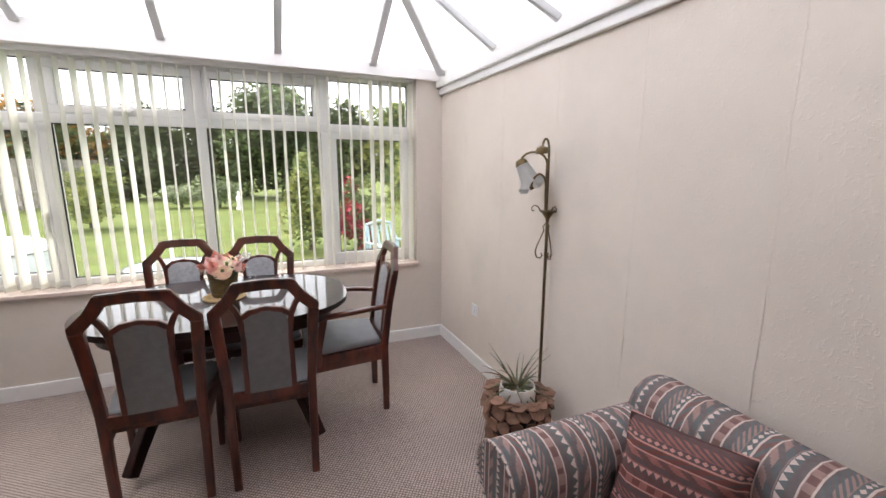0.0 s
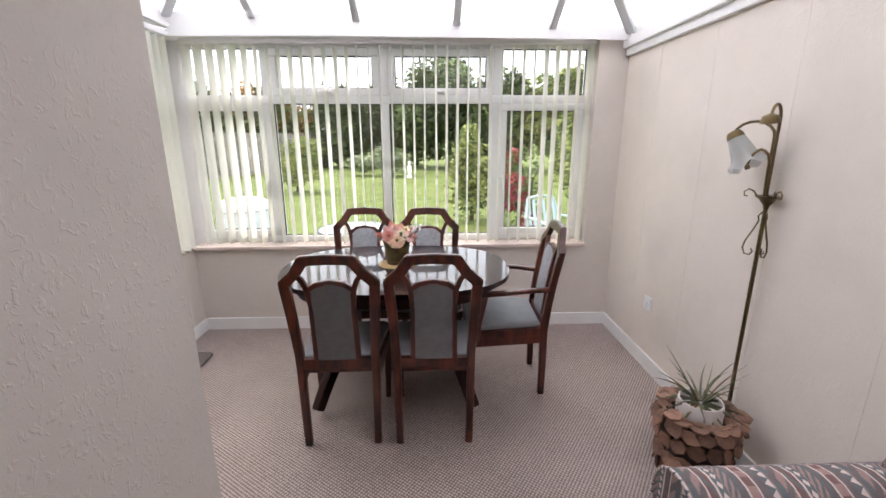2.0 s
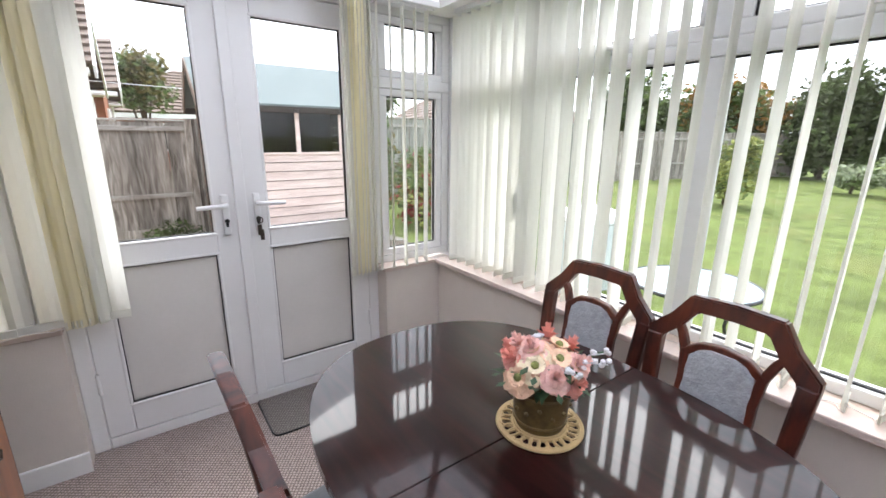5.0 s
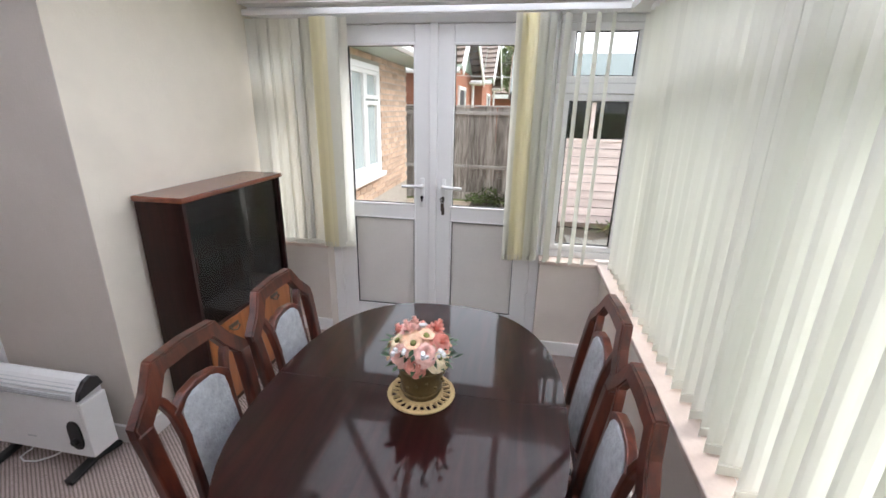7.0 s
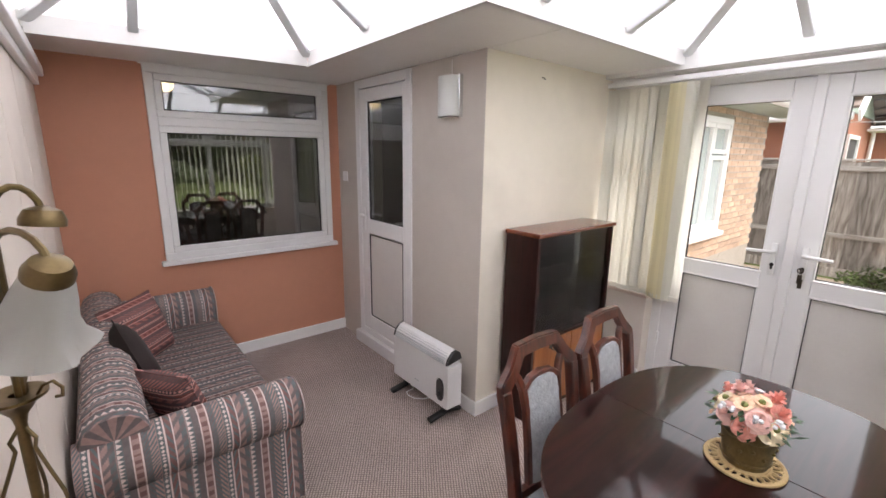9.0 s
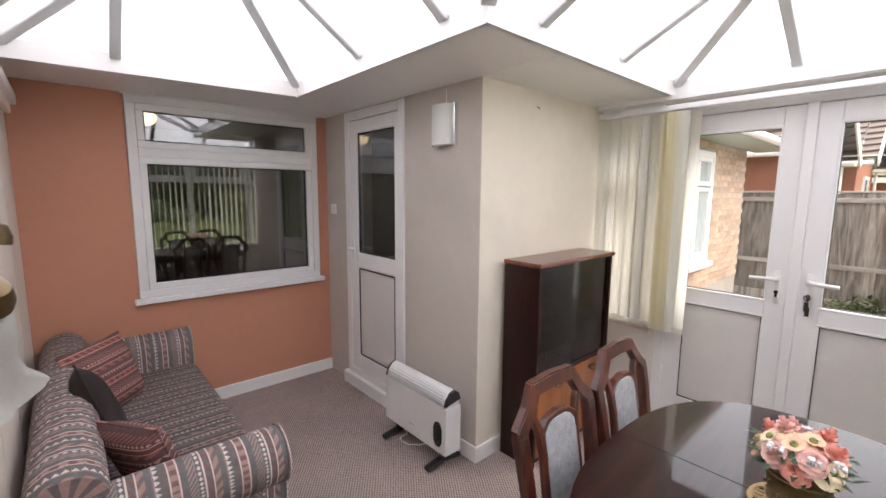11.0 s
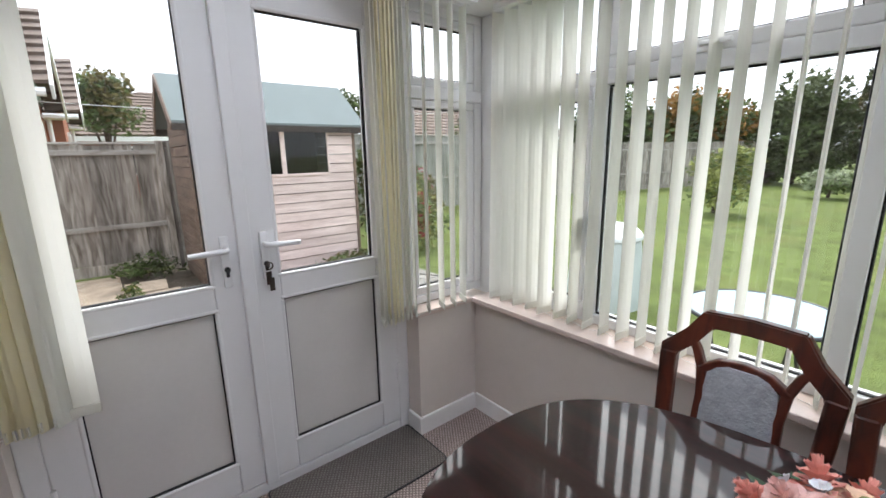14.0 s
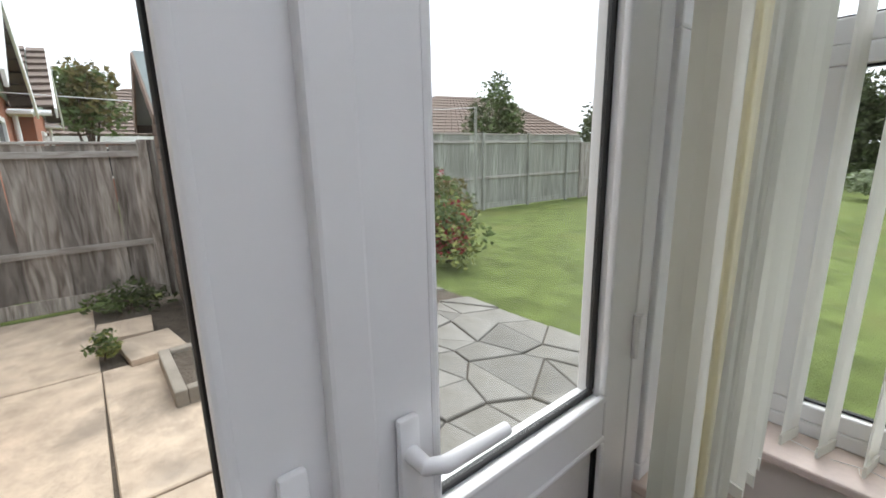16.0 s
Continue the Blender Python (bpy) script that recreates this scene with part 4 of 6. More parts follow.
for k, (az, el) in enumerate(spots):
    R = 0.080 + rng.uniform(-0.010, 0.008)
    c = Vector((R * math.cos(el) * math.cos(az), R * math.cos(el) * math.sin(az), 0.132 + 0.072 * math.sin(el)))
    n = Vector((math.cos(el) * math.cos(az), math.cos(el) * math.sin(az), math.sin(el) + 0.25)).normalized()
    small = k % 8 == 1
    kind = 4 if small else (0, 2, 1, 3, 0, 2, 1)[k % 7]
    flat = kind in (1, 3) and not small
    bm = petal_flower(0.026 if small else rng.uniform(0.043, 0.048) if flat else rng.uniform(0.034, 0.040), 2 if flat or small else 5, 6, 0.45 if flat else 1.0, rng)
    m = Matrix.Translation(c) @ n.to_track_quat("Z", "Y").to_matrix().to_4x4()
    fl = part("bloom", moved(bm, m), M_PET[kind], fp, ("small white bloom", "coral pink bloom", "peach open bloom", "cream open bloom", "pale pink bloom")[0 if small else (1, 4, 2, 3)[(0, 2, 1, 3).index(kind)] if kind in (0, 2, 1, 3) else 0])
    if flat:
        e = bmesh.new()
        bmesh.ops.create_icosphere(e, subdivisions=2, radius=0.0095)
        part("flower_centre", moved(e, m @ Matrix.Translation((0, 0, 0.014))), M_EYE, fl)
leaves = bmesh.new()
for k in range(60):
    az, R = rng.uniform(0, 6.3), rng.uniform(0.06, 0.11)
    c = Vector((R * math.cos(az), R * math.sin(az), rng.uniform(0.12, 0.19)))
    d = Vector((math.cos(az), math.sin(az), rng.uniform(-0.5, 0.6))).normalized() * rng.uniform(0.02, 0.04)
    s = d.cross(Vector((0, 0, 1))).normalized() * 0.008
    v = [leaves.verts.new(c + q) for q in (-d * 0.2, d * 0.4 + s, d, d * 0.4 - s)]
    leaves.faces.new(v)
part("leaves", leaves, M_LEAF, fp, "small dark green leaves")
sp_parts = []
for az in (0.3, 0.7, 5.9):
    base = Vector((0.06 * math.cos(az), 0.06 * math.sin(az), 0.16))
    tip = Vector((0.145 * math.cos(az), 0.145 * math.sin(az), 0.205))
    sp_parts.append(rod([base, base.lerp(tip, 0.5) + Vector((0, 0, 0.012)), tip], 0.0012, 5))
    for j in range(6):
        e = bmesh.new()
        bmesh.ops.create_icosphere(e, subdivisions=1, radius=0.007)
        sp_parts.append(moved(e, Matrix.Translation(base.lerp(tip, 0.45 + 0.11 * j) + Vector((rng.uniform(-0.012, 0.012), rng.uniform(-0.012, 0.012), rng.uniform(0, 0.02))))))
part("blossom_sprig", join(*sp_parts), M_PET[4], fp, "tiny white blossom sprigs")

# ---- display cabinet against the cream wall ----
CX0, CX1, CY0, CY1, CZ = -1.44, -0.600, YB + 0.018, 1.412, 1.230
cab = thing("display_cabinet", "dark mahogany display cabinet, glass-fronted above orange-brown cupboard doors", "cabinet", pose((CX0 + CX1) / 2, (CY0 + CY1) / 2, 0))
hw2, hd2 = (CX1 - CX0) / 2 - 0.012, (CY1 - CY0) / 2 - 0.012
for sx in (-1, 1):
    part("side", box(sx * hw2 - (0.02 if sx > 0 else 0), sx * hw2 + (0.02 if sx < 0 else 0), -hd2, hd2, 0.0, CZ - 0.026, 0.002), M_DARKWOOD, cab)
part("top", box(-hw2 - 0.012, hw2 + 0.012, -hd2 - 0.002, hd2 + 0.014, CZ - 0.026, CZ, 0.006), M_TOPWOOD, cab, "red-brown veneered top")
part("back_panel", box(-hw2 + 0.02, hw2 - 0.02, -hd2, -hd2 + 0.008, 0.03, CZ - 0.026), M_DARKWOOD, cab)
for z in (0.06, 0.53):
    part("base_board", box(-hw2 + 0.02, hw2 - 0.02, -hd2 + 0.008, hd2 - 0.004, z, z + 0.018), M_DARKWOOD, cab)
part("plinth", box(-hw2 + 0.02, hw2 - 0.02, hd2 - 0.05, hd2 - 0.035, 0.0, 0.06), M_DARKWOOD, cab)
M_SHELFGLASS = glass_material("shelf glass", (0.80, 0.88, 0.86), 0.12)
for z in (0.80, 1.0):
    part("shelf", box(-hw2 + 0.021, hw2 - 0.021, -hd2 + 0.012, hd2 - 0.05, z, z + 0.006), M_SHELFGLASS, cab, "glass shelf")
M_CABGLASS = glass_material("dusky cabinet glass", (0.72, 0.74, 0.73), 0.02)
for x0, x1, y in ((-hw2 + 0.021, 0.02, hd2 - 0.022), (-0.02, hw2 - 0.021, hd2 - 0.012)):
    g = part("glass_door", box(x0, x1, y - 0.0025, y + 0.0025, 0.55, CZ - 0.03), M_CABGLASS, cab, "sliding glass door")
    part("finger_pull", box((x0 + 0.015) if x0 < -0.1 else (x1 - 0.027), (x0 + 0.027) if x0 < -0.1 else (x1 - 0.015), y + 0.0025, y + 0.0045, 0.85, 0.93, 0.002), M_DARKWOOD, g)
for sx in (-1, 1):
    d = part("cupboard_door", box(sx * (hw2 - 0.021) if sx < 0 else 0.002, -0.002 if sx < 0 else hw2 - 0.021, hd2 - 0.014, hd2 + 0.004, 0.065, 0.528, 0.003), M_TEAK, cab, "orange-brown veneered door")
    hx = sx * 0.20
    part("drop_handle", join(rod([(hx - 0.03, hd2 + 0.008, 0.485), (hx - 0.03, hd2 + 0.022, 0.475), (hx, hd2 + 0.026, 0.462), (hx + 0.03, hd2 + 0.022, 0.475), (hx + 0.03, hd2 + 0.008, 0.485)], 0.004, 8), box(hx - 0.04, hx + 0.04, hd2 + 0.004, hd2 + 0.008, 0.475, 0.50, 0.002)), M_KEY, d, "dark brass drop handle", smooth=True)


# ---- patterned sofa ----
def patterned(name, axis, cross, shift=0.0, dark=1.0, period=0.22, tone=(1, 1, 1)):
    """Woven bands across an axis: plain lines, rows of triangles, slanted hatching and stepped blocks."""
    m = material(name, (0.3, 0.25, 0.24), 0.85, bump=0.35, bscale=320, bdist=0.0015, spec=0.2)
    n, l = m.node_tree.nodes, m.node_tree.links
    b = n["Principled BSDF"]
    tc, sep = n.new("ShaderNodeTexCoord"), n.new("ShaderNodeSeparateXYZ")
    l.new(tc.outputs["Object"], sep.inputs[0])

    def math_node(op, a, c=None):
        q = n.new("ShaderNodeMath")
        q.operation = op
        for k, v in enumerate((a, c)):
            if v is None:
                continue
            if isinstance(v, (int, float)):
                q.inputs[k].default_value = v
            else:
                l.new(v, q.inputs[k])
        return q.outputs[0]

    def axis_sum(letters):
        if isinstance(letters, tuple):
            # length of cloth followed round a roll: (letter, middle, offset, height, radius)
            letter, mid, off, zc, r = letters
            side = math_node("SUBTRACT", sep.outputs[letter], mid)
            if off:
                side = math_node("SUBTRACT", math_node("ABSOLUTE", side), off)
            up = math_node("SUBTRACT", sep.outputs["Z"], zc)
            turn = math_node("ARCTAN2", math_node("MAXIMUM", up, 0.0), side)
            return math_node("ADD", math_node("MULTIPLY", turn, r), math_node("MULTIPLY", math_node("MINIMUM", up, 0.0), math_node("SIGN", side)))
        out = sep.outputs[letters[0].upper()]
        for c in letters[1:]:
            out = math_node("ADD", out, sep.outputs[c.upper()])
        return out
    u = math_node("FRACT", math_node("ADD", math_node("MULTIPLY", axis_sum(axis), 1 / period), 50.0 + shift))
    v = math_node("ADD", axis_sum(cross), 50.0)
    grey, mauve, slate, cream, wine = [tuple(c * k for c, k in zip(col, tone)) for col in ((0.155, 0.13, 0.13), (0.33, 0.22, 0.20), (0.13, 0.145, 0.15), (0.62, 0.51, 0.47), (0.19, 0.11, 0.10))]
    base = n.new("ShaderNodeValToRGB")
    base.color_ramp.interpolation = "CONSTANT"
    stops = ((0.0, cream), (0.022, mauve), (0.13, cream), (0.15, grey), (0.25, slate), (0.34, mauve), (0.355, slate), (0.44, mauve), (0.54, cream), (0.56, wine), (0.66, cream), (0.685, slate), (0.78, mauve), (0.9, grey))
    els = base.color_ramp.elements
    els[0].position, els[0].color = 0.0, (*cream, 1)
    els[1].position, els[1].color = stops[1][0], (*stops[1][1], 1)
    for p, c in stops[2:]:
        e = els.new(p)
        e.color = (*c, 1)
    l.new(u, base.inputs[0])

    def band(lo, hi):
        return math_node("MULTIPLY", math_node("GREATER_THAN", u, lo), math_node("LESS_THAN", u, hi))

    def lay(below, mask, color):
        mx = n.new("ShaderNodeMixRGB")
        mx.inputs[2].default_value = (*color, 1)
        l.new(mask, mx.inputs[0]), l.new(below, mx.inputs[1])
        return mx.outputs[0]
    tri_v = math_node("ABSOLUTE", math_node("SUBTRACT", math_node("FRACT", math_node("MULTIPLY", v, 9.5 / period)), 0.5))
    tri = math_node("LESS_THAN", math_node("MULTIPLY", tri_v, 0.17), math_node("SUBTRACT", u, 0.255))
    col = lay(base.outputs[0], math_node("MULTIPLY", band(0.255, 0.335), tri), cream)
    dia_u = math_node("ABSOLUTE", math_node("SUBTRACT", u, 0.735))
    dia = math_node("LESS_THAN", math_node("ADD", math_node("MULTIPLY", tri_v, 0.08), dia_u), 0.032)
    col = lay(col, math_node("MULTIPLY", band(0.69, 0.78), dia), cream)
    hatch = math_node("GREATER_THAN", math_node("FRACT", math_node("ADD", math_node("MULTIPLY", v, 42.0), math_node("MULTIPLY", u, 15.0))), 0.5)
    col = lay(col, math_node("MULTIPLY", band(0.79, 0.98), hatch), slate)
    step = math_node("GREATER_THAN", math_node("FRACT", math_node("ADD", math_node("MULTIPLY", v, 17.0), math_node("SNAP", math_node("MULTIPLY", u, 5.0), 0.12))), 0.55)
    col = lay(col, math_node("MULTIPLY", band(0.36, 0.54), step), grey)
    wave = math_node("GREATER_THAN", math_node("FRACT", math_node("ADD", math_node("MULTIPLY", v, 24.0), math_node("MULTIPLY", tri_v, 0.6))), 0.5)
    col = lay(col, math_node("MULTIPLY", band(0.03, 0.125), wave), wine)
    hatch2 = math_node("GREATER_THAN", math_node("FRACT", math_node("SUBTRACT", math_node("MULTIPLY", v, 18.0), math_node("MULTIPLY", u, 9.0))), 0.6)
    col = lay(col, math_node("MULTIPLY", band(0.565, 0.655), hatch2), slate)
    fade, fr = n.new("ShaderNodeTexNoise"), n.new("ShaderNodeMapRange")
    fade.inputs["Scale"].default_value, fade.inputs["Detail"].default_value = 60, 4
    l.new(tc.outputs["Object"], fade.inputs[0])
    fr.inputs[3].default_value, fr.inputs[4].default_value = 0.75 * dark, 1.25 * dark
    l.new(fade.outputs[0], fr.inputs[0])
    sc = n.new("ShaderNodeVectorMath")
    sc.operation = "SCALE"
    l.new(col, sc.inputs[0]), l.new(fr.outputs[0], sc.inputs["Scale"])
    l.new(sc.outputs[0], b.inputs["Base Color"])
    return m


M_FAB_X = patterned("banded woven cloth on arms", "x", ("Y", 0.2725, 0.8795, 0.543, 0.112))
M_FAB_Y = patterned("banded woven cloth on back", "y", ("X", 1.395, 0.0, 0.64, 0.105), 0.35)
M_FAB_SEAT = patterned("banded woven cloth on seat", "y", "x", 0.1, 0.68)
M_FAB_Z = patterned("banded woven cushion cloth", "z", "x", 0.2, 0.72, 0.19, (1.3, 0.82, 0.8))
M_FAB_END = patterned("banded woven cloth on arm ends", "y", "z", 0.4)
SX0, SX1, SY0, SY1 = 0.730, 1.515, -0.70, 1.19


def loft(profile, axis, stations):
    """A closed profile swept along an axis; stations of (place, scale)."""
    bm = bmesh.new()
    cx = sum(p[0] for p in profile) / len(profile)
    cz = sum(p[1] for p in profile) / len(profile)
    rings = []
    for a, s in stations:
        pts = [(cx + (p - cx) * s, cz + (q - cz) * s) for p, q in profile]
        rings.append([bm.verts.new((a, p, q) if axis == "x" else (p, a, q)) for p, q in pts])
    k = len(profile)
    for r, t in zip(rings, rings[1:]):
        for i in range(k):
            bm.faces.new((r[i], r[(i + 1) % k], t[(i + 1) % k], t[i]))
    bm.faces.new(list(reversed(rings[0])))
    bm.faces.new(rings[-1])
    return bm


def arm_profile(y_in, out, z_top=0.655, r=0.112):
    """Rolled arm, in y and z: upright inner side, full roll on top that hangs outwards."""
    pts = [(y_in, 0.06), (y_in, z_top - r)]
    cy = y_in + out * r
    for k in range(13):
        a = math.pi - k * math.pi * 1.28 / 12
        pts.append((cy + out * r * math.cos(a), z_top - r + r * math.sin(a)))
    pts += [(y_in + out * 0.165, z_top - 2 * r + 0.01), (y_in + out * 0.165, 0.06)]
    return pts


sofa = thing("sofa", "mauve and grey banded cloth sofa with rolled arms, against the wall", "sofa", pose(0, 0, 0))
ends = [(SX0 + 0.002, 0.965), (SX0 + 0.012, 0.99), (SX0 + 0.03, 1.0)]
for y_in, out in ((SY1 - 0.205, 1), (SY0 + 0.205, -1)):
    arm = part("arm", loft(arm_profile(y_in, out), "x", ends + [(0.95, 1), (1.2, 1), (SX1 - 0.03, 1.0), (SX1, 0.98)]), [M_FAB_X, M_FAB_END], sofa, "rolled arm", smooth=True)
    for face in arm.data.polygons:
        if abs(face.normal.x) > 0.8:
            face.material_index = 1
    outline = arm_profile(y_in, out)
    part("piping", rod([(SX0 + 0.004, p, q) for p, q in outline], 0.006, 6, closed=True), M_FAB_X, arm)
back = [(1.33, 0.30), (1.315, 0.50), (1.30, 0.57), (1.282, 0.62), (1.285, 0.67), (1.305, 0.71), (1.34, 0.738), (1.385, 0.75), (1.435, 0.743), (1.478, 0.712), (1.50, 0.66), (1.50, 0.06), (1.34, 0.06)]
part("back", loft(back, "y", [(SY0 + 0.06, 0.94), (SY0 + 0.09, 1.0), (0.25, 1.0), (SY1 - 0.10, 1.0), (SY1 - 0.06, 0.95)]), M_FAB_Y, sofa, "padded rolled back", smooth=True)
part("base", box(SX0 + 0.02, 1.34, SY0 + 0.2, SY1 - 0.2, 0.05, 0.30, 0.02, 3), M_FAB_X, sofa, "cloth-covered base")
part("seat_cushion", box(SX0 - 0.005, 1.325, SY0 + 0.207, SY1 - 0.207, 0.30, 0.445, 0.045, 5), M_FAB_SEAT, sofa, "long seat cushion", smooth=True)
part("skirt", box(SX0 + 0.012, SX0 + 0.02, SY0 + 0.2, SY1 - 0.2, 0.02, 0.06), M_FAB_X, sofa)
for x in (SX0 + 0.08, 1.42):
    for y in (SY0 + 0.1, SY1 - 0.1):
        part("foot", rod([(x, y, 0.0), (x, y, 0.07)], 0.022, 12), M_DARKWOOD, sofa)


def cushion(w, h, puff):
    bm = bmesh.new()
    N = 12
    top, bot = [], []
    for sgn, store in ((1, top), (-1, bot)):
        for i in range(N + 1):
            row = []
            for j in range(N + 1):
                u, v = i / N * 2 - 1, j / N * 2 - 1
                e = (1 - u ** 4) * (1 - v ** 4)
                pinch = 1 - 0.06 * (1 - abs(u * v))
                row.append(bm.verts.new((u * w / 2 * (0.94 + 0.06 * v * v), sgn * puff * max(e, 0) ** 0.55, v * h / 2 * (0.94 + 0.06 * u * u))))
            store.append(row)
    for st in (top, bot):
        for i in range(N):
            for j in range(N):
                bm.faces.new((st[i][j], st[i + 1][j], st[i + 1][j + 1], st[i][j + 1]))
    bmesh.ops.remove_doubles(bm, verts=bm.verts[:], dist=0.0005)
    return bm


M_BLACKCLOTH = material("dark brown velvet", (0.018, 0.011, 0.010), 0.85, vary=0.25, scale=10, bump=0.3, bscale=200)


def place_cushion(label, mat, w, h, puff, m):
    c = thing("cushion", label, "cushion", m, group="cushions on the sofa")
    part("cover", cushion(w, h, puff), mat, c, smooth=True)
    edge = [(x * w / 2 * 0.995, 0, z * h / 2 * 0.995) for x, z in [(-1 + 2 * k / 10, -1) for k in range(10)] + [(1, -1 + 2 * k / 10) for k in range(10)] + [(1 - 2 * k / 10, 1) for k in range(10)] + [(-1, 1 - 2 * k / 10) for k in range(10)]]
    edge = [(x * (0.94 + 0.06 * (2 * z / h) ** 2), 0, z * (0.94 + 0.06 * (2 * x / w) ** 2)) for x, y, z in edge]
    part("piping", rod(edge, 0.004, 5, closed=True), mat, c)
    return c


place_cushion("square banded cushion propped in the corner of the sofa", M_FAB_Z, 0.32, 0.31, 0.06, pose(1.17, 0.83, 0.585, -18, 5, -60))
place_cushion("square banded cushion propped in the corner of the sofa", M_FAB_Z, 0.42, 0.40, 0.07, pose(1.23, -0.08, 0.61, -20, 0, 230))
place_cushion("dark brown velvet cushion leaning on the sofa back", M_BLACKCLOTH, 0.40, 0.40, 0.07, pose(1.27, 0.37, 0.595, -22, 38, 262))

# ---- electric convector heater ----
M_HEATER = material("white heater enamel", (0.74, 0.74, 0.735), 0.35, vary=0.04, scale=6)
M_BLACK = material("black plastic", (0.02, 0.02, 0.021), 0.45, vary=0.15)
M_GRILLE = material("grey heater grille", (0.50, 0.52, 0.53), 0.45, vary=0.05)
heat = thing("convector_heater", "white electric convector heater with black ends, on black feet", "heater", pose(-0.270, 0.782, 0))
hp = [(-0.055, 0.10), (-0.055, 0.42), (-0.04, 0.465), (-0.01, 0.485), (0.02, 0.475), (0.05, 0.44), (0.062, 0.40), (0.062, 0.10)]
part("body", loft([(p, q) for p, q in hp], "y", [(-0.285, 1), (0.285, 1)]), M_HEATER, heat)
for k in range(7):
    part("grille_bar", beam([(0.066 - 0.012 * max(0, k - 2), -0.27, 0.405 + 0.011 * k), (0.066 - 0.012 * max(0, k - 2), 0.27, 0.405 + 0.011 * k)], 0.006, 0.004, bevel=0.001), M_GRILLE, heat)
for sy in (-1, 1):
    part("end_cap", loft([(p * 1.06, q) for p, q in hp if q > 0.38], "y", [(sy * 0.285, 1.0), (sy * 0.30, 0.97), (sy * 0.305, 0.9)]), M_BLACK, heat, "black plastic end cap")
    part("end_side", box(-0.056, 0.063, sy * 0.295 - 0.009, sy * 0.295 + 0.009, 0.10, 0.385, 0.005), M_HEATER, heat)
    part("foot", join(beam([(-0.12, sy * 0.22, 0.014), (0.0, sy * 0.22, 0.035), (0.14, sy * 0.22, 0.014)], 0.045, 0.026, bevel=0.008), box(-0.02, 0.03, sy * 0.22 - 0.015, sy * 0.22 + 0.015, 0.03, 0.105, 0.004)), M_BLACK, heat, "black splayed foot")
cp = part("control_panel", prism(oval(0, 0, 0.034, 0.075, 32, 3.0), 0, 0.008, 0.003), M_BLACK, heat, "black oval control panel")
cp.matrix_basis = pose(0.0625, 0.235, 0.215, 90, 0, 90)
kn = part("knob", lathe([(0.017, 0), (0.017, 0.012), (0.014, 0.016), (0.001, 0.016)], 20), M_BLACK, cp, smooth=True)
kn.matrix_basis = pose(0, -0.028, 0.008)
part("badge", box(0.0622, 0.0632, -0.045, 0.005, 0.165, 0.173), M_GRILLE, heat, "small grey maker's bar")
cable = [(-0.03 + 0.0, 0.16, 0.105)] + [(0.02 + 0.05 * math.sin(k * 0.6), 0.05 - 0.04 * k + 0.05 * math.cos(k * 0.9), 0.008 + max(0, 0.07 - 0.03 * k)) for k in range(9)] + [(-0.15, -0.36, 0.006), (-0.17, -0.38, 0.03)]
part("cable", rod(cable, 0.004, 7), M_HEATER, heat, "white flex", smooth=True)

# ---- floor lamp ----
M_BRASS = material("aged dark brass", (0.16, 0.115, 0.055), 0.35, 0.85, vary=0.3, scale=20)
M_FROST = see_through("frosted glass shade", (0.72, 0.72, 0.71), 0.55, tint=(0.80, 0.80, 0.78))
LX, LY = 1.492, 1.925
lamp = thing("floor_lamp", "tall aged-brass floor lamp with curved arms and frosted tulip glass shades", "lamp", pose(LX, LY, 0))
part("base", lathe([(0.001, 0.0), (0.052, 0.0), (0.054, 0.012), (0.04, 0.026), (0.03, 0.04), (0.014, 0.06), (0.009, 0.08)], 32), M_BRASS, lamp, smooth=True)
part("pole", rod([(0, 0, 0.06), (0, 0, 1.24)], 0.0085, 12), M_BRASS, lamp, "slim brass pole", smooth=True)
part("cup", moved(lathe([(0.008, 0.0), (0.012, 0.02), (0.03, 0.045), (0.045, 0.055), (0.045, 0.06), (0.03, 0.06), (0.01, 0.058)], 20), Matrix.Translation((0, 0, 1.195))), M_BRASS, lamp, smooth=True)
for a0 in (0.4, 2.5, 4.6):
    c, s = math.cos(a0), math.sin(a0)
    sc = [(0.006, 1.19), (0.02, 1.17), (0.015, 1.15), (0.03, 1.11), (0.05, 1.06), (0.055, 1.03), (0.045, 1.005), (0.028, 1.002), (0.018, 1.018), (0.026, 1.03)]
    part("scroll", rod([(r * c, r * s, z) for r, z in sc], 0.0035, 6), M_BRASS, lamp, smooth=True)
    curl = [(0.035, 1.25), (0.05, 1.272), (0.068, 1.28), (0.082, 1.268), (0.08, 1.252), (0.068, 1.25)]
    part("curl", rod([(r * c, r * s, z) for r, z in curl], 0.003, 6), M_BRASS, lamp, smooth=True)


def tulip(fy=9):
    bm = bmesh.new()
    prof = ((0.026, 0.0), (0.034, -0.02), (0.042, -0.055), (0.047, -0.09), (0.058, -0.12), (0.078, -0.14))
    rings = []
    for i, (r, z) in enumerate(prof):
        ring_v = []
        for k in range(36):
            a = 2 * math.pi * k / 36
            w = (i / 5) ** 3
            ring_v.append(bm.verts.new(((r + 0.010 * w * math.cos(6 * a)) * math.cos(a), (r + 0.010 * w * math.cos(6 * a)) * math.sin(a), z + 0.010 * w * math.cos(6 * a))))
        rings.append(ring_v)
    for a, b in zip(rings, rings[1:]):
        for k in range(36):
            bm.faces.new((a[k], a[(k + 1) % 36], b[(k + 1) % 36], b[k]))
    bmesh.ops.solidify(bm, geom=bm.faces[:], thickness=0.003)
    return bm


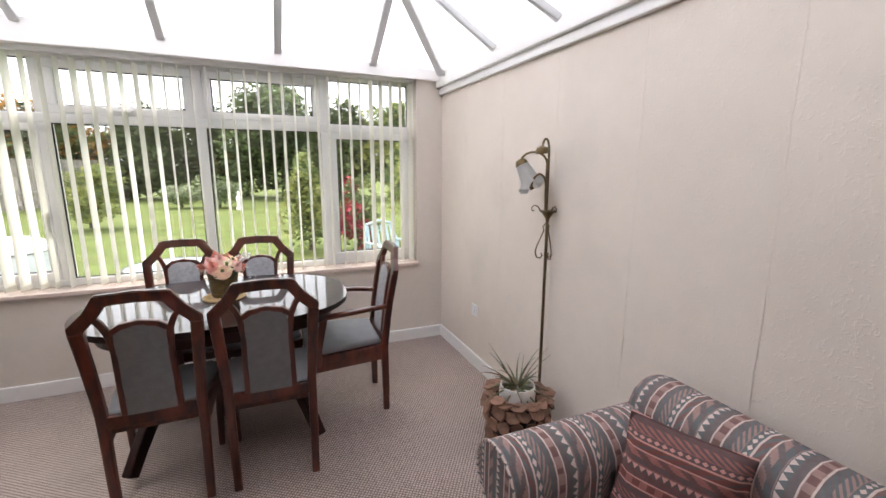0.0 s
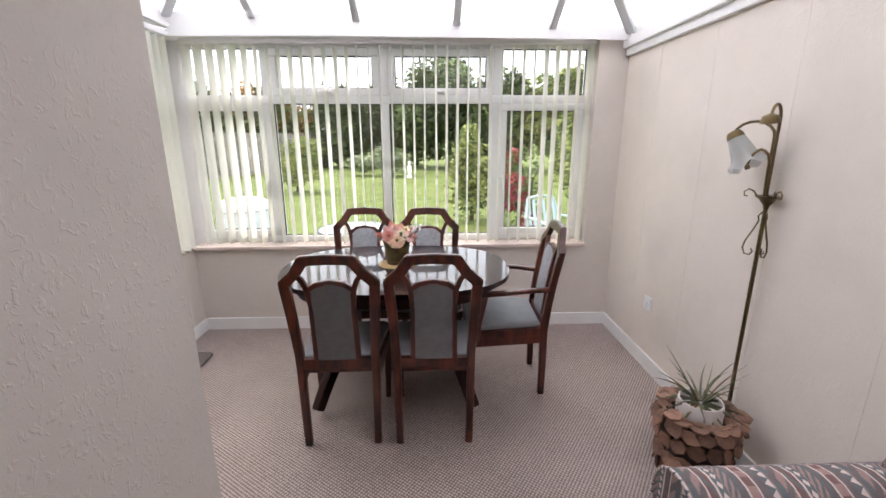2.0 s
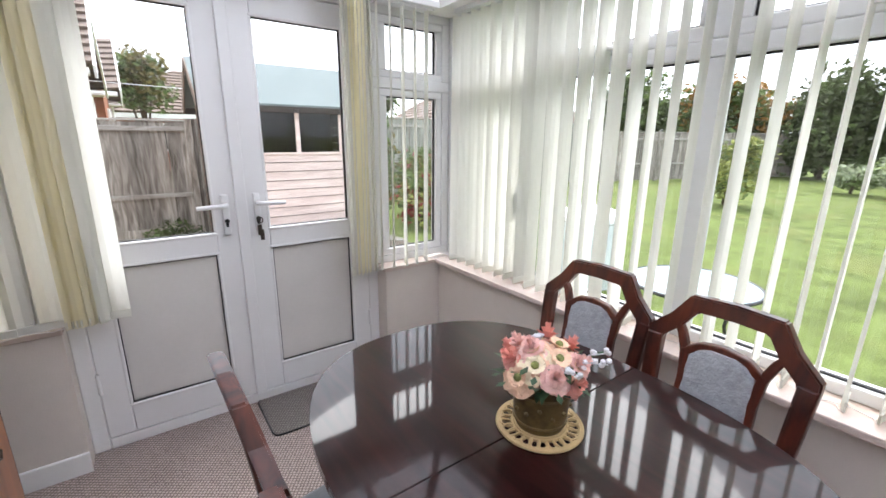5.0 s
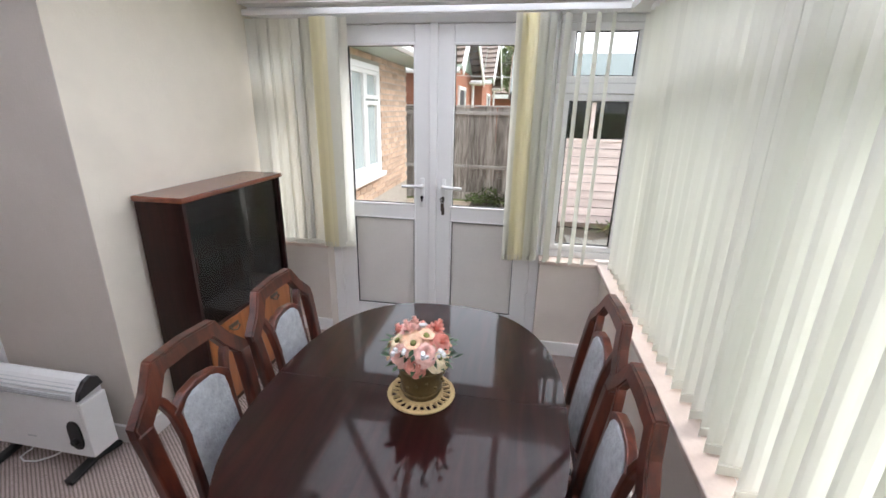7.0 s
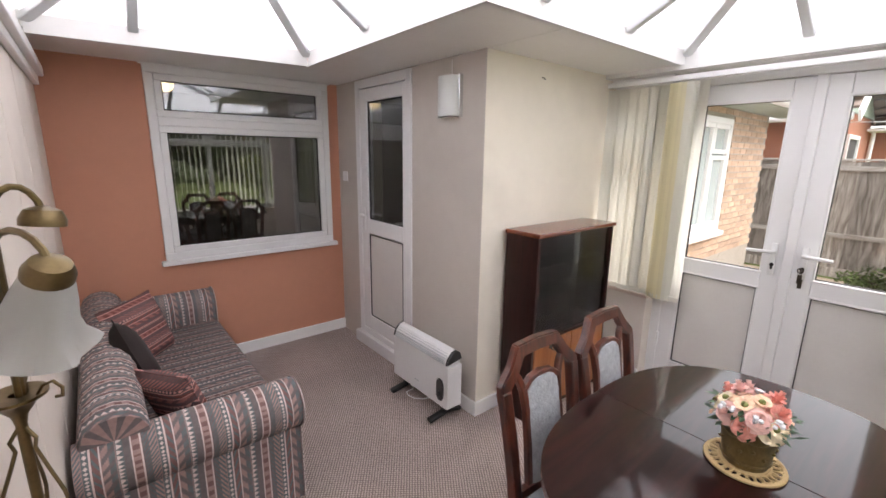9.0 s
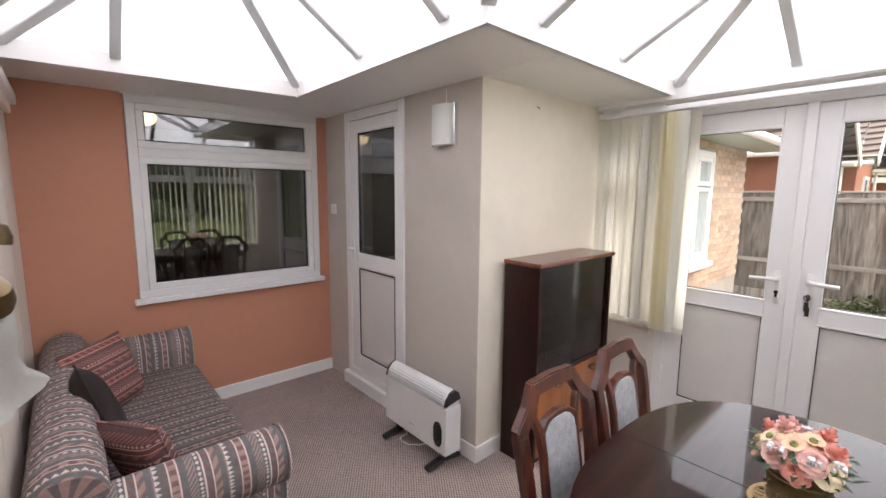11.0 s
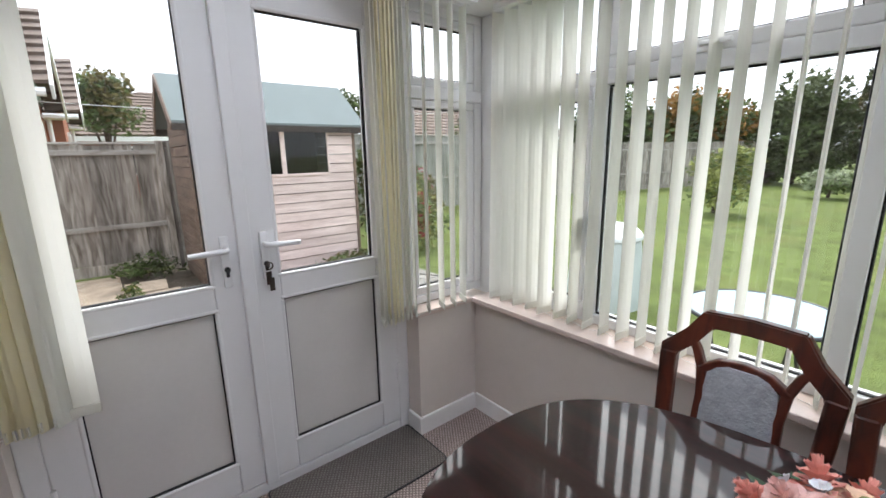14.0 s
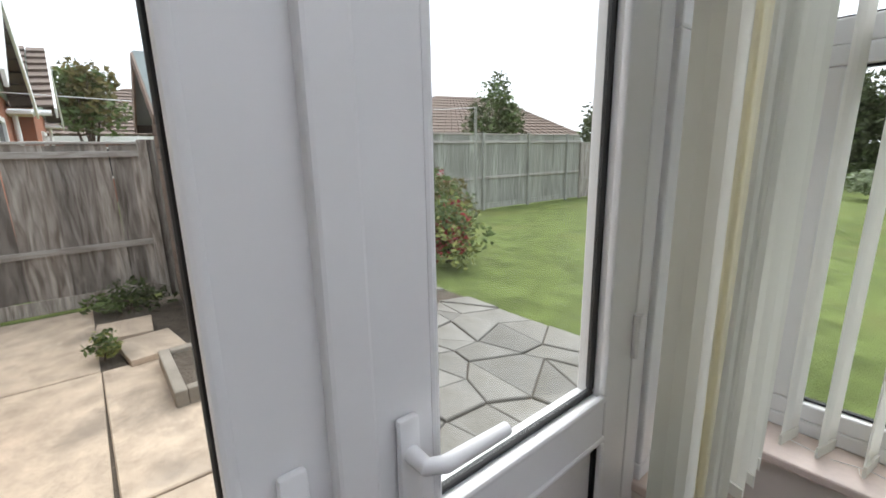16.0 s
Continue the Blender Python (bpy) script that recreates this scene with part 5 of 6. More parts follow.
def lamp_arm(heading, reach, top, drop, tilt, shade=True, holder=True):
    c, s = math.cos(heading), math.sin(heading)
    pts = [(0.012 * c, 0.012 * s, 1.245), (0.016 * c, 0.016 * s, top - 0.10)]
    for k in range(9):
        a = math.pi - k * math.pi / 8 * 0.93
        r = reach / 2
        pts.append(((0.016 + r + r * math.cos(a)) * c, (0.016 + r + r * math.cos(a)) * s, top - 0.06 + 0.06 * math.sin(a) * (1.0) - (0.0 if k < 5 else drop * (k - 4) / 4)))
    ar = part("arm", rod(pts, 0.0058, 8), M_BRASS, lamp, "curved brass arm", smooth=True)
    e = Vector(pts[-1])
    m = Matrix.Translation(e) @ pose(0, 0, 0, 0, 0, math.degrees(heading)) @ pose(0, 0, 0, 0, tilt, 0)
    if not holder:
        part("cap", moved(lathe([(0.0065, 0.006), (0.010, 0.0), (0.010, -0.014), (0.001, -0.016)], 14), m), M_BRASS, ar, smooth=True)
        return
    part("lamp_holder", moved(lathe([(0.006, 0.012), (0.026, 0.004), (0.033, -0.012), (0.033, -0.024), (0.02, -0.024)], 20), m), M_BRASS, ar, smooth=True)
    if not shade:
        return
    part("shade", moved(tulip(), m @ Matrix.Translation((0, 0, -0.012))), M_FROST, ar, "frosted fluted glass shade", smooth=True)
    part("bulb", moved(lathe([(0.012, -0.02), (0.014, -0.05), (0.024, -0.075), (0.02, -0.098), (0.001, -0.105)], 16), m), M_BULB, ar, "clear unlit bulb", smooth=True)


M_BULB = material("unlit glass bulb", (0.6, 0.6, 0.58), 0.1, vary=0.05)
lamp_arm(radians(122), 0.150, 1.550, 0.0, 30)
lamp_arm(radians(205), 0.07, 1.61, 0.0, 8, shade=False)
lamp_arm(radians(150), 0.075, 1.44, 0.02, 25, shade=False, holder=False)

# ---- spiky plant in a white pot on a log slice ----
M_BARK = material("reddish bark chip", (0.23, 0.125, 0.085), 0.75, vary=0.4, scale=22, bump=0.8, bscale=50, bdist=0.006, each=0.35)
M_PITH = material("dark basket lining", (0.035, 0.022, 0.016), 0.9, vary=0.3, scale=12)
QX, QY = 1.290, 1.835
basket = thing("basket", "round rustic basket of overlapping reddish bark chips", "basket", pose(QX, QY, 0))
part("lining", lathe([(0.001, 0.0), (0.125, 0.0), (0.150, 0.12), (0.160, 0.30), (0.150, 0.315), (0.138, 0.30), (0.128, 0.21), (0.001, 0.205)], 32), M_PITH, basket, "dark hollow inside", smooth=True)
rg = random.Random(5)
for row, (rad, zc, lean) in enumerate(((0.140, 0.05, 82), (0.152, 0.13, 82), (0.160, 0.21, 78), (0.166, 0.285, 62), (0.150, 0.325, 12), (0.128, 0.315, -35))):
    for k in range(15):
        ln, wd = rg.uniform(0.036, 0.050), rg.uniform(0.030, 0.042)
        chip = prism([(ln * (0.75 + 0.4 * rg.random()) * math.cos(q), wd * (0.75 + 0.4 * rg.random()) * math.sin(q)) for q in (2 * math.pi * j / 7 for j in range(7))], -0.005, 0.005, 0.002, 1)
        turn = 360 * (k + 0.5 * (row % 2)) / 15 + rg.uniform(-4, 4)
        ob = part("bark_chip", chip, M_BARK, basket)
        ob.matrix_basis = pose(0, 0, zc, 0, 0, turn) @ pose(rad + rg.uniform(-0.004, 0.006), 0, rg.uniform(-0.008, 0.008), rg.uniform(-16, 16), lean + rg.uniform(-14, 14), 0) @ pose(0, 0, 0, 0, 0, 90 + rg.uniform(-25, 25))
plant = thing("potted_plant", "spiky trailing houseplant in a rounded white pot", "plant", pose(QX, QY, 0.207))
M_POTWHITE = material("white glazed pot", (0.70, 0.67, 0.64), 0.3, vary=0.06, scale=8)
part("pot", lathe([(0.001, 0.0), (0.055, 0.0), (0.078, 0.03), (0.092, 0.08), (0.094, 0.13), (0.088, 0.165), (0.082, 0.165), (0.084, 0.13), (0.001, 0.125)], 32), M_POTWHITE, plant, smooth=True)
M_SPIKE = material("grey-green succulent leaf", (0.12, 0.125, 0.065), 0.5, vary=0.3, scale=12, each=0.3)
M_DRY = material("dried leaf", (0.24, 0.14, 0.07), 0.8, vary=0.3, scale=12, each=0.2)
rg = random.Random(8)
for k in range(40):
    a, ln, up = rg.uniform(0, 6.28), rg.uniform(0.13, 0.27), rg.uniform(-0.1, 1.2)
    droop = rg.uniform(0.2, 0.9)
    pts, rad = [], []
    for j in range(8):
        f = j / 7
        r = 0.015 + ln * f * math.cos(up * (1 - 0.3 * f)) * 0.9
        z = 0.15 + ln * f * math.sin(up) - droop * 0.20 * f * f * (1.2 - min(up, 1.0))
        pts.append((r * math.cos(a + 0.25 * f * math.sin(k)), r * math.sin(a + 0.25 * f * math.sin(k)), z))
        rad.append(max(0.0008, 0.0075 * (1 - f) ** 0.7))
    if max(p[0] for p in pts) > 0.22:
        continue
    part("leaf", rod(pts, rad, 5, flat=0.5), M_DRY if k % 7 == 0 else M_SPIKE, plant, smooth=True)

# ---- small fittings ----
def wall_plate(name, label, category, m, rocker):
    t = thing(name, label, category, m)
    part("plate", box(-0.043, 0.043, 0.0, 0.009, -0.043, 0.043, 0.003), M_UPVC, t)
    for x in rocker:
        part("switch", box(x - 0.008, x + 0.008, 0.009, 0.013, 0.005, 0.027, 0.001), M_UPVC, t)
        part("socket_hole", join(box(x - 0.003, x + 0.003, 0.0085, 0.0095, -0.008, 0.0), box(x - 0.012, x - 0.005, 0.0085, 0.0095, -0.022, -0.018), box(x + 0.005, x + 0.012, 0.0085, 0.0095, -0.022, -0.018)), M_BLACK, t) if category == "socket" else None
    return t


wall_plate("wall_socket", "white plastic electric socket low on the papered wall", "socket", pose(XR, 2.80, 0.435, 0, 0, 90), (0.0,))
wall_plate("light_switch", "white plastic light switch beside the house door", "light switch", pose(XB, -0.61, 1.468, 0, 0, -90), (0.0,))
M_WLGLASS = material("mirrored wall light edge", (0.75, 0.78, 0.78), 0.12, 0.9, vary=0.03)
wl = thing("wall_light", "pale curved glass wall light with chrome edges, unlit", "wall light", pose(XB, 0.83, 2.01))
curve_o = [(0.002 + 0.075 * math.cos(a) ** 0.7, 0.088 * math.sin(a)) for a in [(-math.pi / 2 + 0.001) + k * (math.pi - 0.002) / 14 for k in range(15)]]
part("shade", prism(curve_o, -0.115, 0.115, 0.003), material("pale opal glass", (0.72, 0.74, 0.72), 0.3, vary=0.04), wl, "pale opal glass front", smooth=True)
for sy in (-1, 1):
    part("edge", box(0.0, 0.03, sy * 0.093 - 0.006, sy * 0.093 + 0.006, -0.12, 0.12, 0.002), M_WLGLASS, wl, "chrome edge strip")
part("wire", rod([(0.004, 0.0, 0.115), (0.004, 0.0, 0.21)], 0.0025, 6), M_UPVC, wl, "thin white wire")
hook = thing("wall_hook", "small metal picture hook on the cream wall", "hook", pose(-0.912, YB, 2.135))
part("hook", rod([(-0.02, 0.003, 0.0), (-0.006, 0.012, -0.002), (0.012, 0.014, 0.004), (0.018, 0.006, 0.008)], 0.0028, 6), M_KEY, hook)
mat = thing("door_mat", "grey-brown ribbed rubber-backed door mat", "door mat", pose(-1.63, 2.66, 0))
part("mat", prism(oval(0, 0, 0.185, 0.375, 60, 14.0), 0.0, 0.008, 0.003), M_MAT, mat)
part("binding", rod([(x, y, 0.005) for x, y in oval(0, 0, 0.188, 0.378, 60, 14.0)], 0.005, 6, closed=True), M_BLACK, mat, "dark bound edge")


# ---- lamp inside the house ----
M_GLOW = bpy.data.materials.new("warm lit globe")
M_GLOW.use_nodes = True
M_GLOW.node_tree.nodes["Principled BSDF"].inputs["Emission Color"].default_value = (1.0, 0.72, 0.38, 1)
M_GLOW.node_tree.nodes["Principled BSDF"].inputs["Emission Strength"].default_value = 0.9
pend = thing("pendant_lamp", "small lit round pendant lamp inside the house", "lamp", pose(0.69, -2.0, 2.46))
part("flex", rod([(0, 0, 0), (0, 0, -0.13)], 0.004, 6), M_BLACK, pend)
e = bmesh.new()
bmesh.ops.create_uvsphere(e, u_segments=20, v_segments=12, radius=0.07)
part("globe", moved(e, Matrix.Translation((0, 0, -0.19))), M_GLOW, pend, "glowing warm globe", smooth=True)

# ---- garden: ground, patio, fences ----
GZ = -0.15
M_GRASS = material("lawn grass", (0.118, 0.150, 0.045), 0.95, vary=0.5, scale=3.0, bump=0.8, bscale=55, bdist=0.03, stain=((0.17, 0.17, 0.06), 0.7, 0.5), spec=0.15)
M_CONC = material("worn pinkish concrete", (0.45, 0.36, 0.275), 0.9, vary=0.34, scale=5, bump=0.5, bscale=45, bdist=0.006, stain=((0.15, 0.13, 0.11), 1.6, 0.85), each=0.08)
M_CRAZY = material("grey crazy paving", (0.21, 0.20, 0.18), 0.85, vary=0.3, scale=4, bump=0.6, bscale=30, bdist=0.01, stain=((0.10, 0.09, 0.07), 2.0, 0.7), each=0.22)
M_SOIL = material("dark soil", (0.10, 0.08, 0.06), 0.95, vary=0.4, scale=8, bump=1.0, bscale=25, bdist=0.03)
ground = bmesh.new()
gx = [-400, -120, -60] + [-30 + 1.5 * k for k in range(41)] + [60, 120, 400]
grid = [[ground.verts.new((x, y, GZ - 0.02 + (0.0 if abs(x) > 40 or abs(y) > 40 else 0.02 * noise.noise(Vector((x * 0.4, y * 0.4, 0))) - 0.012))) for y in gx] for x in gx]
for i in range(len(gx) - 1):
    for j in range(len(gx) - 1):
        ground.faces.new((grid[i][j], grid[i + 1][j], grid[i + 1][j + 1], grid[i][j + 1]))
structure("ground", ground, M_GRASS, "green garden lawn with worn patches", "lawn")
pave = tagged(part("pavement", box(-7.45, -1.95, -6.0, 5.35, GZ - 0.10, GZ - 0.022), M_SOIL), "worn concrete slabs and crazy paving of the patio", "patio", kind="structure")
rp = random.Random(3)


def slab(pts, mat, top):
    cx, cy = sum(p[0] for p in pts) / len(pts), sum(p[1] for p in pts) / len(pts)
    ob = part("slab", prism([(x - cx, y - cy) for x, y in pts], GZ - 0.06, top, 0.008, 1), mat, pave)
    ob.matrix_basis = Matrix.Translation((cx, cy, 0))


def jitter(x, y, j):
    return (x + rp.uniform(-j, j), y + rp.uniform(-j, j))


for x0, x1 in ((-7.42, -5.55), (-5.53, -3.75), (-3.73, -2.0)):
    for y0, y1 in ((-5.9, -3.0), (-2.98, -0.4), (-0.38, 1.98), (2.0, 2.95)):
        if y0 > 1.9 and x0 < -5.6:
            continue
        slab([jitter(x0, y0, 0.012), jitter(x1, y0, 0.012), jitter(x1, y1, 0.012), jitter(x0, y1, 0.012)], M_CONC, GZ + rp.uniform(-0.008, 0.006))
cols, rows = 9, 7
pts = [[(-5.75 + (3.85 / cols) * i + (rp.uniform(-0.16, 0.16) if 0 < i < cols else 0), 2.97 + (2.38 / rows) * j + (rp.uniform(-0.12, 0.12) if 0 < j < rows else 0)) for j in range(rows + 1)] for i in range(cols + 1)]
for i in range(cols):
    for j in range(rows):
        q = [pts[i][j], pts[i + 1][j], pts[i + 1][j + 1], pts[i][j + 1]]
        cx, cy = sum(p[0] for p in q) / 4, sum(p[1] for p in q) / 4
        if cx < -5.1 and 2.8 < cy < 5.2:
            continue
        q = [(cx + (x - cx) * 0.972, cy + (y - cy) * 0.972) for x, y in q]
        if rp.random() < 0.35:
            slab(q[:3], M_CRAZY, GZ + rp.uniform(-0.01, 0.008)), slab([q[0], q[2], q[3]], M_CRAZY, GZ + rp.uniform(-0.01, 0.008))
        else:
            slab(q, M_CRAZY, GZ + rp.uniform(-0.012, 0.008))

# stone-edged trough by the shed and loose slabs
M_STONE = material("weathered kerb stone", (0.33, 0.29, 0.24), 0.9, vary=0.25, scale=6, bump=0.6, bscale=40, bdist=0.008, stain=((0.12, 0.11, 0.09), 3, 0.6))
bed = thing("stone_trough", "low weathered stone bed of dry soil beside the shed", "planter", pose(-4.95, 2.62, GZ))
for x0, x1, y0, y1 in ((-0.42, 0.42, -0.26, -0.18), (-0.42, 0.42, 0.18, 0.26), (-0.42, -0.34, -0.18, 0.18), (0.34, 0.42, -0.18, 0.18)):
    part("kerb", box(x0, x1, y0, y1, -0.02, 0.12, 0.012), M_STONE, bed)
part("soil", box(-0.34, 0.34, -0.18, 0.18, 0.0, 0.09, 0.01), M_SOIL, bed)
for x, y, w, d, a in ((-5.75, 2.35, 0.55, 0.42, 8), (-6.35, 2.2, 0.5, 0.45, -4)):
    s = thing("paving_slab", "loose pale paving slab on the patio", "slab", pose(x, y, GZ, 0, 0, a), group="loose slabs")
    part("slab", box(-w / 2, w / 2, -d / 2, d / 2, 0.0, 0.06, 0.008), M_CONC, s)

M_FENCE = wood_material("silvered fence board", (0.46, 0.42, 0.38), (0.16, 0.135, 0.115), 0.85, 0.0, along=(11, 11, 1.4), each=0.42)
M_FENCERAIL = wood_material("pale silvered rail", (0.50, 0.475, 0.44), (0.28, 0.25, 0.225), 0.85, 0.0, along=(1.2, 11, 11))
M_FENCE_G = wood_material("pale weathered fence board", (0.40, 0.40, 0.36), (0.20, 0.195, 0.17), 0.85, 0.0, along=(9, 9, 0.9), each=0.14)


def fence(label, a, b, top, mat, rails, facing, post_step=1.9):
    """Feather-edged boards between posts, from a to b on the ground."""
    a, b = Vector((*a, 0)), Vector((*b, 0))
    d = b - a
    L = d.length
    ang = math.degrees(math.atan2(d.y, d.x))
    t = thing("fence", label, "fence", Matrix.Translation((a.x, a.y, GZ)) @ pose(0, 0, 0, 0, 0, ang))
    h = top - GZ
    bm = bmesh.new()
    put(bm, 0, 0.188, -0.010, 0.014, 0.16, h)
    bmesh.ops.translate(bm, verts=[v for v in bm.verts if v.co.x < 0.05 and v.co.y > 0], vec=(0, -0.008, 0))
    me = bpy.data.meshes.new("board")
    bmesh.ops.recalc_face_normals(bm, faces=bm.faces[:])
    bm.to_mesh(me)
    bm.free()
    me.materials.append(mat)
    n = int(L / 0.18)
    for k in range(n):
        piece("board", me, t, pose(k * 0.18, 0, rf.uniform(-0.012, 0.008), 0, rf.uniform(-0.5, 0.5), 0))
    for z in rails:
        part("rail", box(0, L, facing * 0.03 - 0.02, facing * 0.03 + 0.02, z - GZ - 0.035, z - GZ + 0.035, 0.006), M_FENCERAIL, t, "pale weathered rail")
    part("cap", box(0, L, -0.035, 0.035, h, h + 0.03, 0.006), M_FENCERAIL, t)
    part("gravel_board", box(0, L, -0.014, 0.014, 0.0, 0.155, 0.004), mat, t)
    for k in range(int(L / post_step) + 1):
        x = min(k * post_step, L - 0.05)
        part("post", box(x - 0.045, x + 0.045, facing * 0.055 - 0.045, facing * 0.055 + 0.045, -0.1, h + 0.05, 0.006), mat, t)
    return t


rf = random.Random(9)
fence("silver-brown weathered close-board timber fence", (-7.6, -5.0), (-7.6, 2.75), 1.66, M_FENCE, (0.52, 1.55), -1, 3.85)
fence("silver-brown weathered close-board timber fence", (-7.6, 2.75), (-10.4, 5.2), 1.66, M_FENCE, (0.52, 1.55), -1, 3.0)
fence("pale grey-green weathered timber fence behind the border", (-10.4, 5.2), (-10.0, 15.5), 1.95, M_FENCE_G, (0.75, 1.75), -1)

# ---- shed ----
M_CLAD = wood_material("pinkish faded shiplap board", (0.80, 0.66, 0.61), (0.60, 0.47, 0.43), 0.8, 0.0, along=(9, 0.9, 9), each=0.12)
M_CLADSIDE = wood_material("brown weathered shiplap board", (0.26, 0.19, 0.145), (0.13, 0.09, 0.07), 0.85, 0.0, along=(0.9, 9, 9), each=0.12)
M_FELT = material("grey-green roof felt", (0.17, 0.20, 0.20), 0.9, vary=0.12, scale=3, bump=0.3, bscale=150)
M_DARKIN = material("dark shed inside", (0.05, 0.04, 0.035), 0.9, vary=0.2)
SHX0, SHX1, SHY0, SHY1, SHE, SHR = -7.25, -5.88, 2.80, 4.95, 1.87, 2.46
shed = thing("garden_shed", "faded pinkish timber shed with a grey-green felt roof", "shed", pose(0, 0, 0))
wy0, wy1, wz0, wz1 = 3.12, 4.55, 1.23, 1.80
nb = 15
bh = (SHE - GZ - 0.08) / nb


def clad(y0, y1, z0, z1):
    bm = box(SHX1 - 0.018, SHX1 - 0.004, y0, y1, z0, z1)
    bmesh.ops.translate(bm, verts=[v for v in bm.verts if v.co.z < (z0 + z1) / 2 and v.co.x > SHX1 - 0.01], vec=(0.012, 0, 0))
    return bm


for k in range(nb):
    z0 = GZ + 0.08 + k * bh
    z1 = z0 + bh - 0.010
    if z1 > wz0 and z0 < wz1:
        part("board", clad(SHY0, wy0, z0, z1), M_CLAD, shed)
        part("board", clad(wy1, SHY1, z0, z1), M_CLAD, shed)
    else:
        part("board", clad(SHY0, SHY1, z0, z1), M_CLAD, shed)
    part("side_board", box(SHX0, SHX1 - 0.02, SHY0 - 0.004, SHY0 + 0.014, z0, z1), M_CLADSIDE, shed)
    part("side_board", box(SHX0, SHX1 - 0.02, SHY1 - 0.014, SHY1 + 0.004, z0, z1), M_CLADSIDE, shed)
part("back", box(SHX0, SHX0 + 0.02, SHY0, SHY1, GZ, SHE), M_DARKIN, shed)
part("floor", box(SHX0, SHX1, SHY0, SHY1, GZ, GZ + 0.08), M_CLADSIDE, shed)
part("shed_window", join(box(SHX1 - 0.012, SHX1 - 0.008, wy0 + 0.80, wy1, wz0, wz1)), M_CABGLASS, shed, "dark plastic window pane")
part("window_trim", join(box(SHX1 - 0.02, SHX1 + 0.016, wy0, wy1, wz0 - 0.035, wz0, 0.003), box(SHX1 - 0.02, SHX1 + 0.014, wy0 + 0.75, wy0 + 0.81, wz0, wz1, 0.003), box(SHX1 - 0.02, SHX1 + 0.01, wy1 - 0.03, wy1, wz0, wz1, 0.003)), M_CLAD, shed)
part("shed_window", box(SHX1 - 0.012, SHX1 - 0.008, wy0, wy0 + 0.77, wz0, wz1), M_CABGLASS, shed, "dark plastic window pane")
for y in (SHY0 - 0.005, SHY1 - 0.035):
    part("corner_strip", box(SHX1 - 0.005, SHX1 + 0.022, y, y + 0.04, GZ + 0.05, SHE, 0.004), M_CLADSIDE, shed)
xm = (SHX0 + SHX1) / 2
for sgn, xe in ((1, SHX1 + 0.10), (-1, SHX0 - 0.10)):
    bm = bmesh.new()
    lo = [bm.verts.new(p) for p in ((xm, SHY0 - 0.14, SHR), (xm, SHY1 + 0.14, SHR), (xe, SHY1 + 0.14, SHE - 0.02), (xe, SHY0 - 0.14, SHE - 0.02))]
    hi = [bm.verts.new(v.co + Vector((0, 0, 0.03))) for v in lo]
    bm.faces.new(lo), bm.faces.new(list(reversed(hi)))
    for k in range(4):
        bm.faces.new((lo[k], lo[(k + 1) % 4], hi[(k + 1) % 4], hi[k]))
    part("roof", bm, M_FELT, shed, "grey-green felt roof slope")
    part("fascia", box(min(xe, xe - sgn * 0.02), max(xe, xe - sgn * 0.02), SHY0 - 0.14, SHY1 + 0.14, SHE - 0.10, SHE - 0.015, 0.003), M_DARKIN, shed, "dark eaves board")
for y in (SHY0 + 0.005, SHY1 - 0.005):
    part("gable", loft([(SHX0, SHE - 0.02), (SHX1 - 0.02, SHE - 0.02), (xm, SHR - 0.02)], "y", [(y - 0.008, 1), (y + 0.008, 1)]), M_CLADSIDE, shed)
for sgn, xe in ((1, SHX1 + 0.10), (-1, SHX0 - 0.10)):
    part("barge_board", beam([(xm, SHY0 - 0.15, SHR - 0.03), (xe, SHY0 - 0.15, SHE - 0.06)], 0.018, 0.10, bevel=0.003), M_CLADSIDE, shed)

# ---- the house's own brick wing and the neighbours ----
M_BRICK = material("buff-pink brick", (0.58, 0.41, 0.30), 0.9, vary=0.18, scale=9, bump=0.4, bscale=60, bdist=0.004, each=0.20)
M_MORTAR = material("pale mortar", (0.44, 0.40, 0.35), 0.95, vary=0.1)
M_REDBRICK = material("red brick", (0.34, 0.13, 0.075), 0.9, vary=0.2, scale=6, bump=0.3, bscale=60)
M_TILE = material("brown roof tile", (0.17, 0.125, 0.10), 0.85, vary=0.25, scale=4, bump=0.4, bscale=30, each=0.18)
M_GREEN = material("pale green cladding", (0.30, 0.36, 0.30), 0.7, vary=0.08)
wing = thing("house", "buff brick wing of the house with a white window", "house", pose(0, 0, 0))
BY = 0.98
part("wall", box(-6.15, -2.35, BY - 0.25, BY - 0.012, GZ, 2.25), M_MORTAR, wing, "mortar bed of the brick wall")
bwx0, bwx1, bwz0, bwz1 = -4.62, -3.55, 0.80, 2.12
bmesh_b = box(-0.106, 0.106, -0.02, 0.012, -0.031, 0.031)
brick_me = bpy.data.meshes.new("brick")
bmesh.ops.recalc_face_normals(bmesh_b, faces=bmesh_b.faces[:])
bmesh_b.to_mesh(brick_me)
bmesh_b.free()
brick_me.materials.append(M_BRICK)
count = 0
for r in range(32):
    z = GZ + 0.035 + r * 0.075
    for k in range(18):
        x = -6.04 + k * 0.225 + (0.1125 if r % 2 else 0)
        if x > -2.45 or (bwx0 - 0.1 < x < bwx1 + 0.1 and bwz0 - 0.03 < z < bwz1 + 0.03) or z < 0.45:
            continue
        piece("brick", brick_me, wing, Matrix.Translation((x, BY - 0.012, z)))
wf = part("window", frame_ring(bwx0, bwx1, bwz0, bwz1, 0.07, BY + 0.0, 0.10, "y"), M_UPVC, wing, "white plastic window")
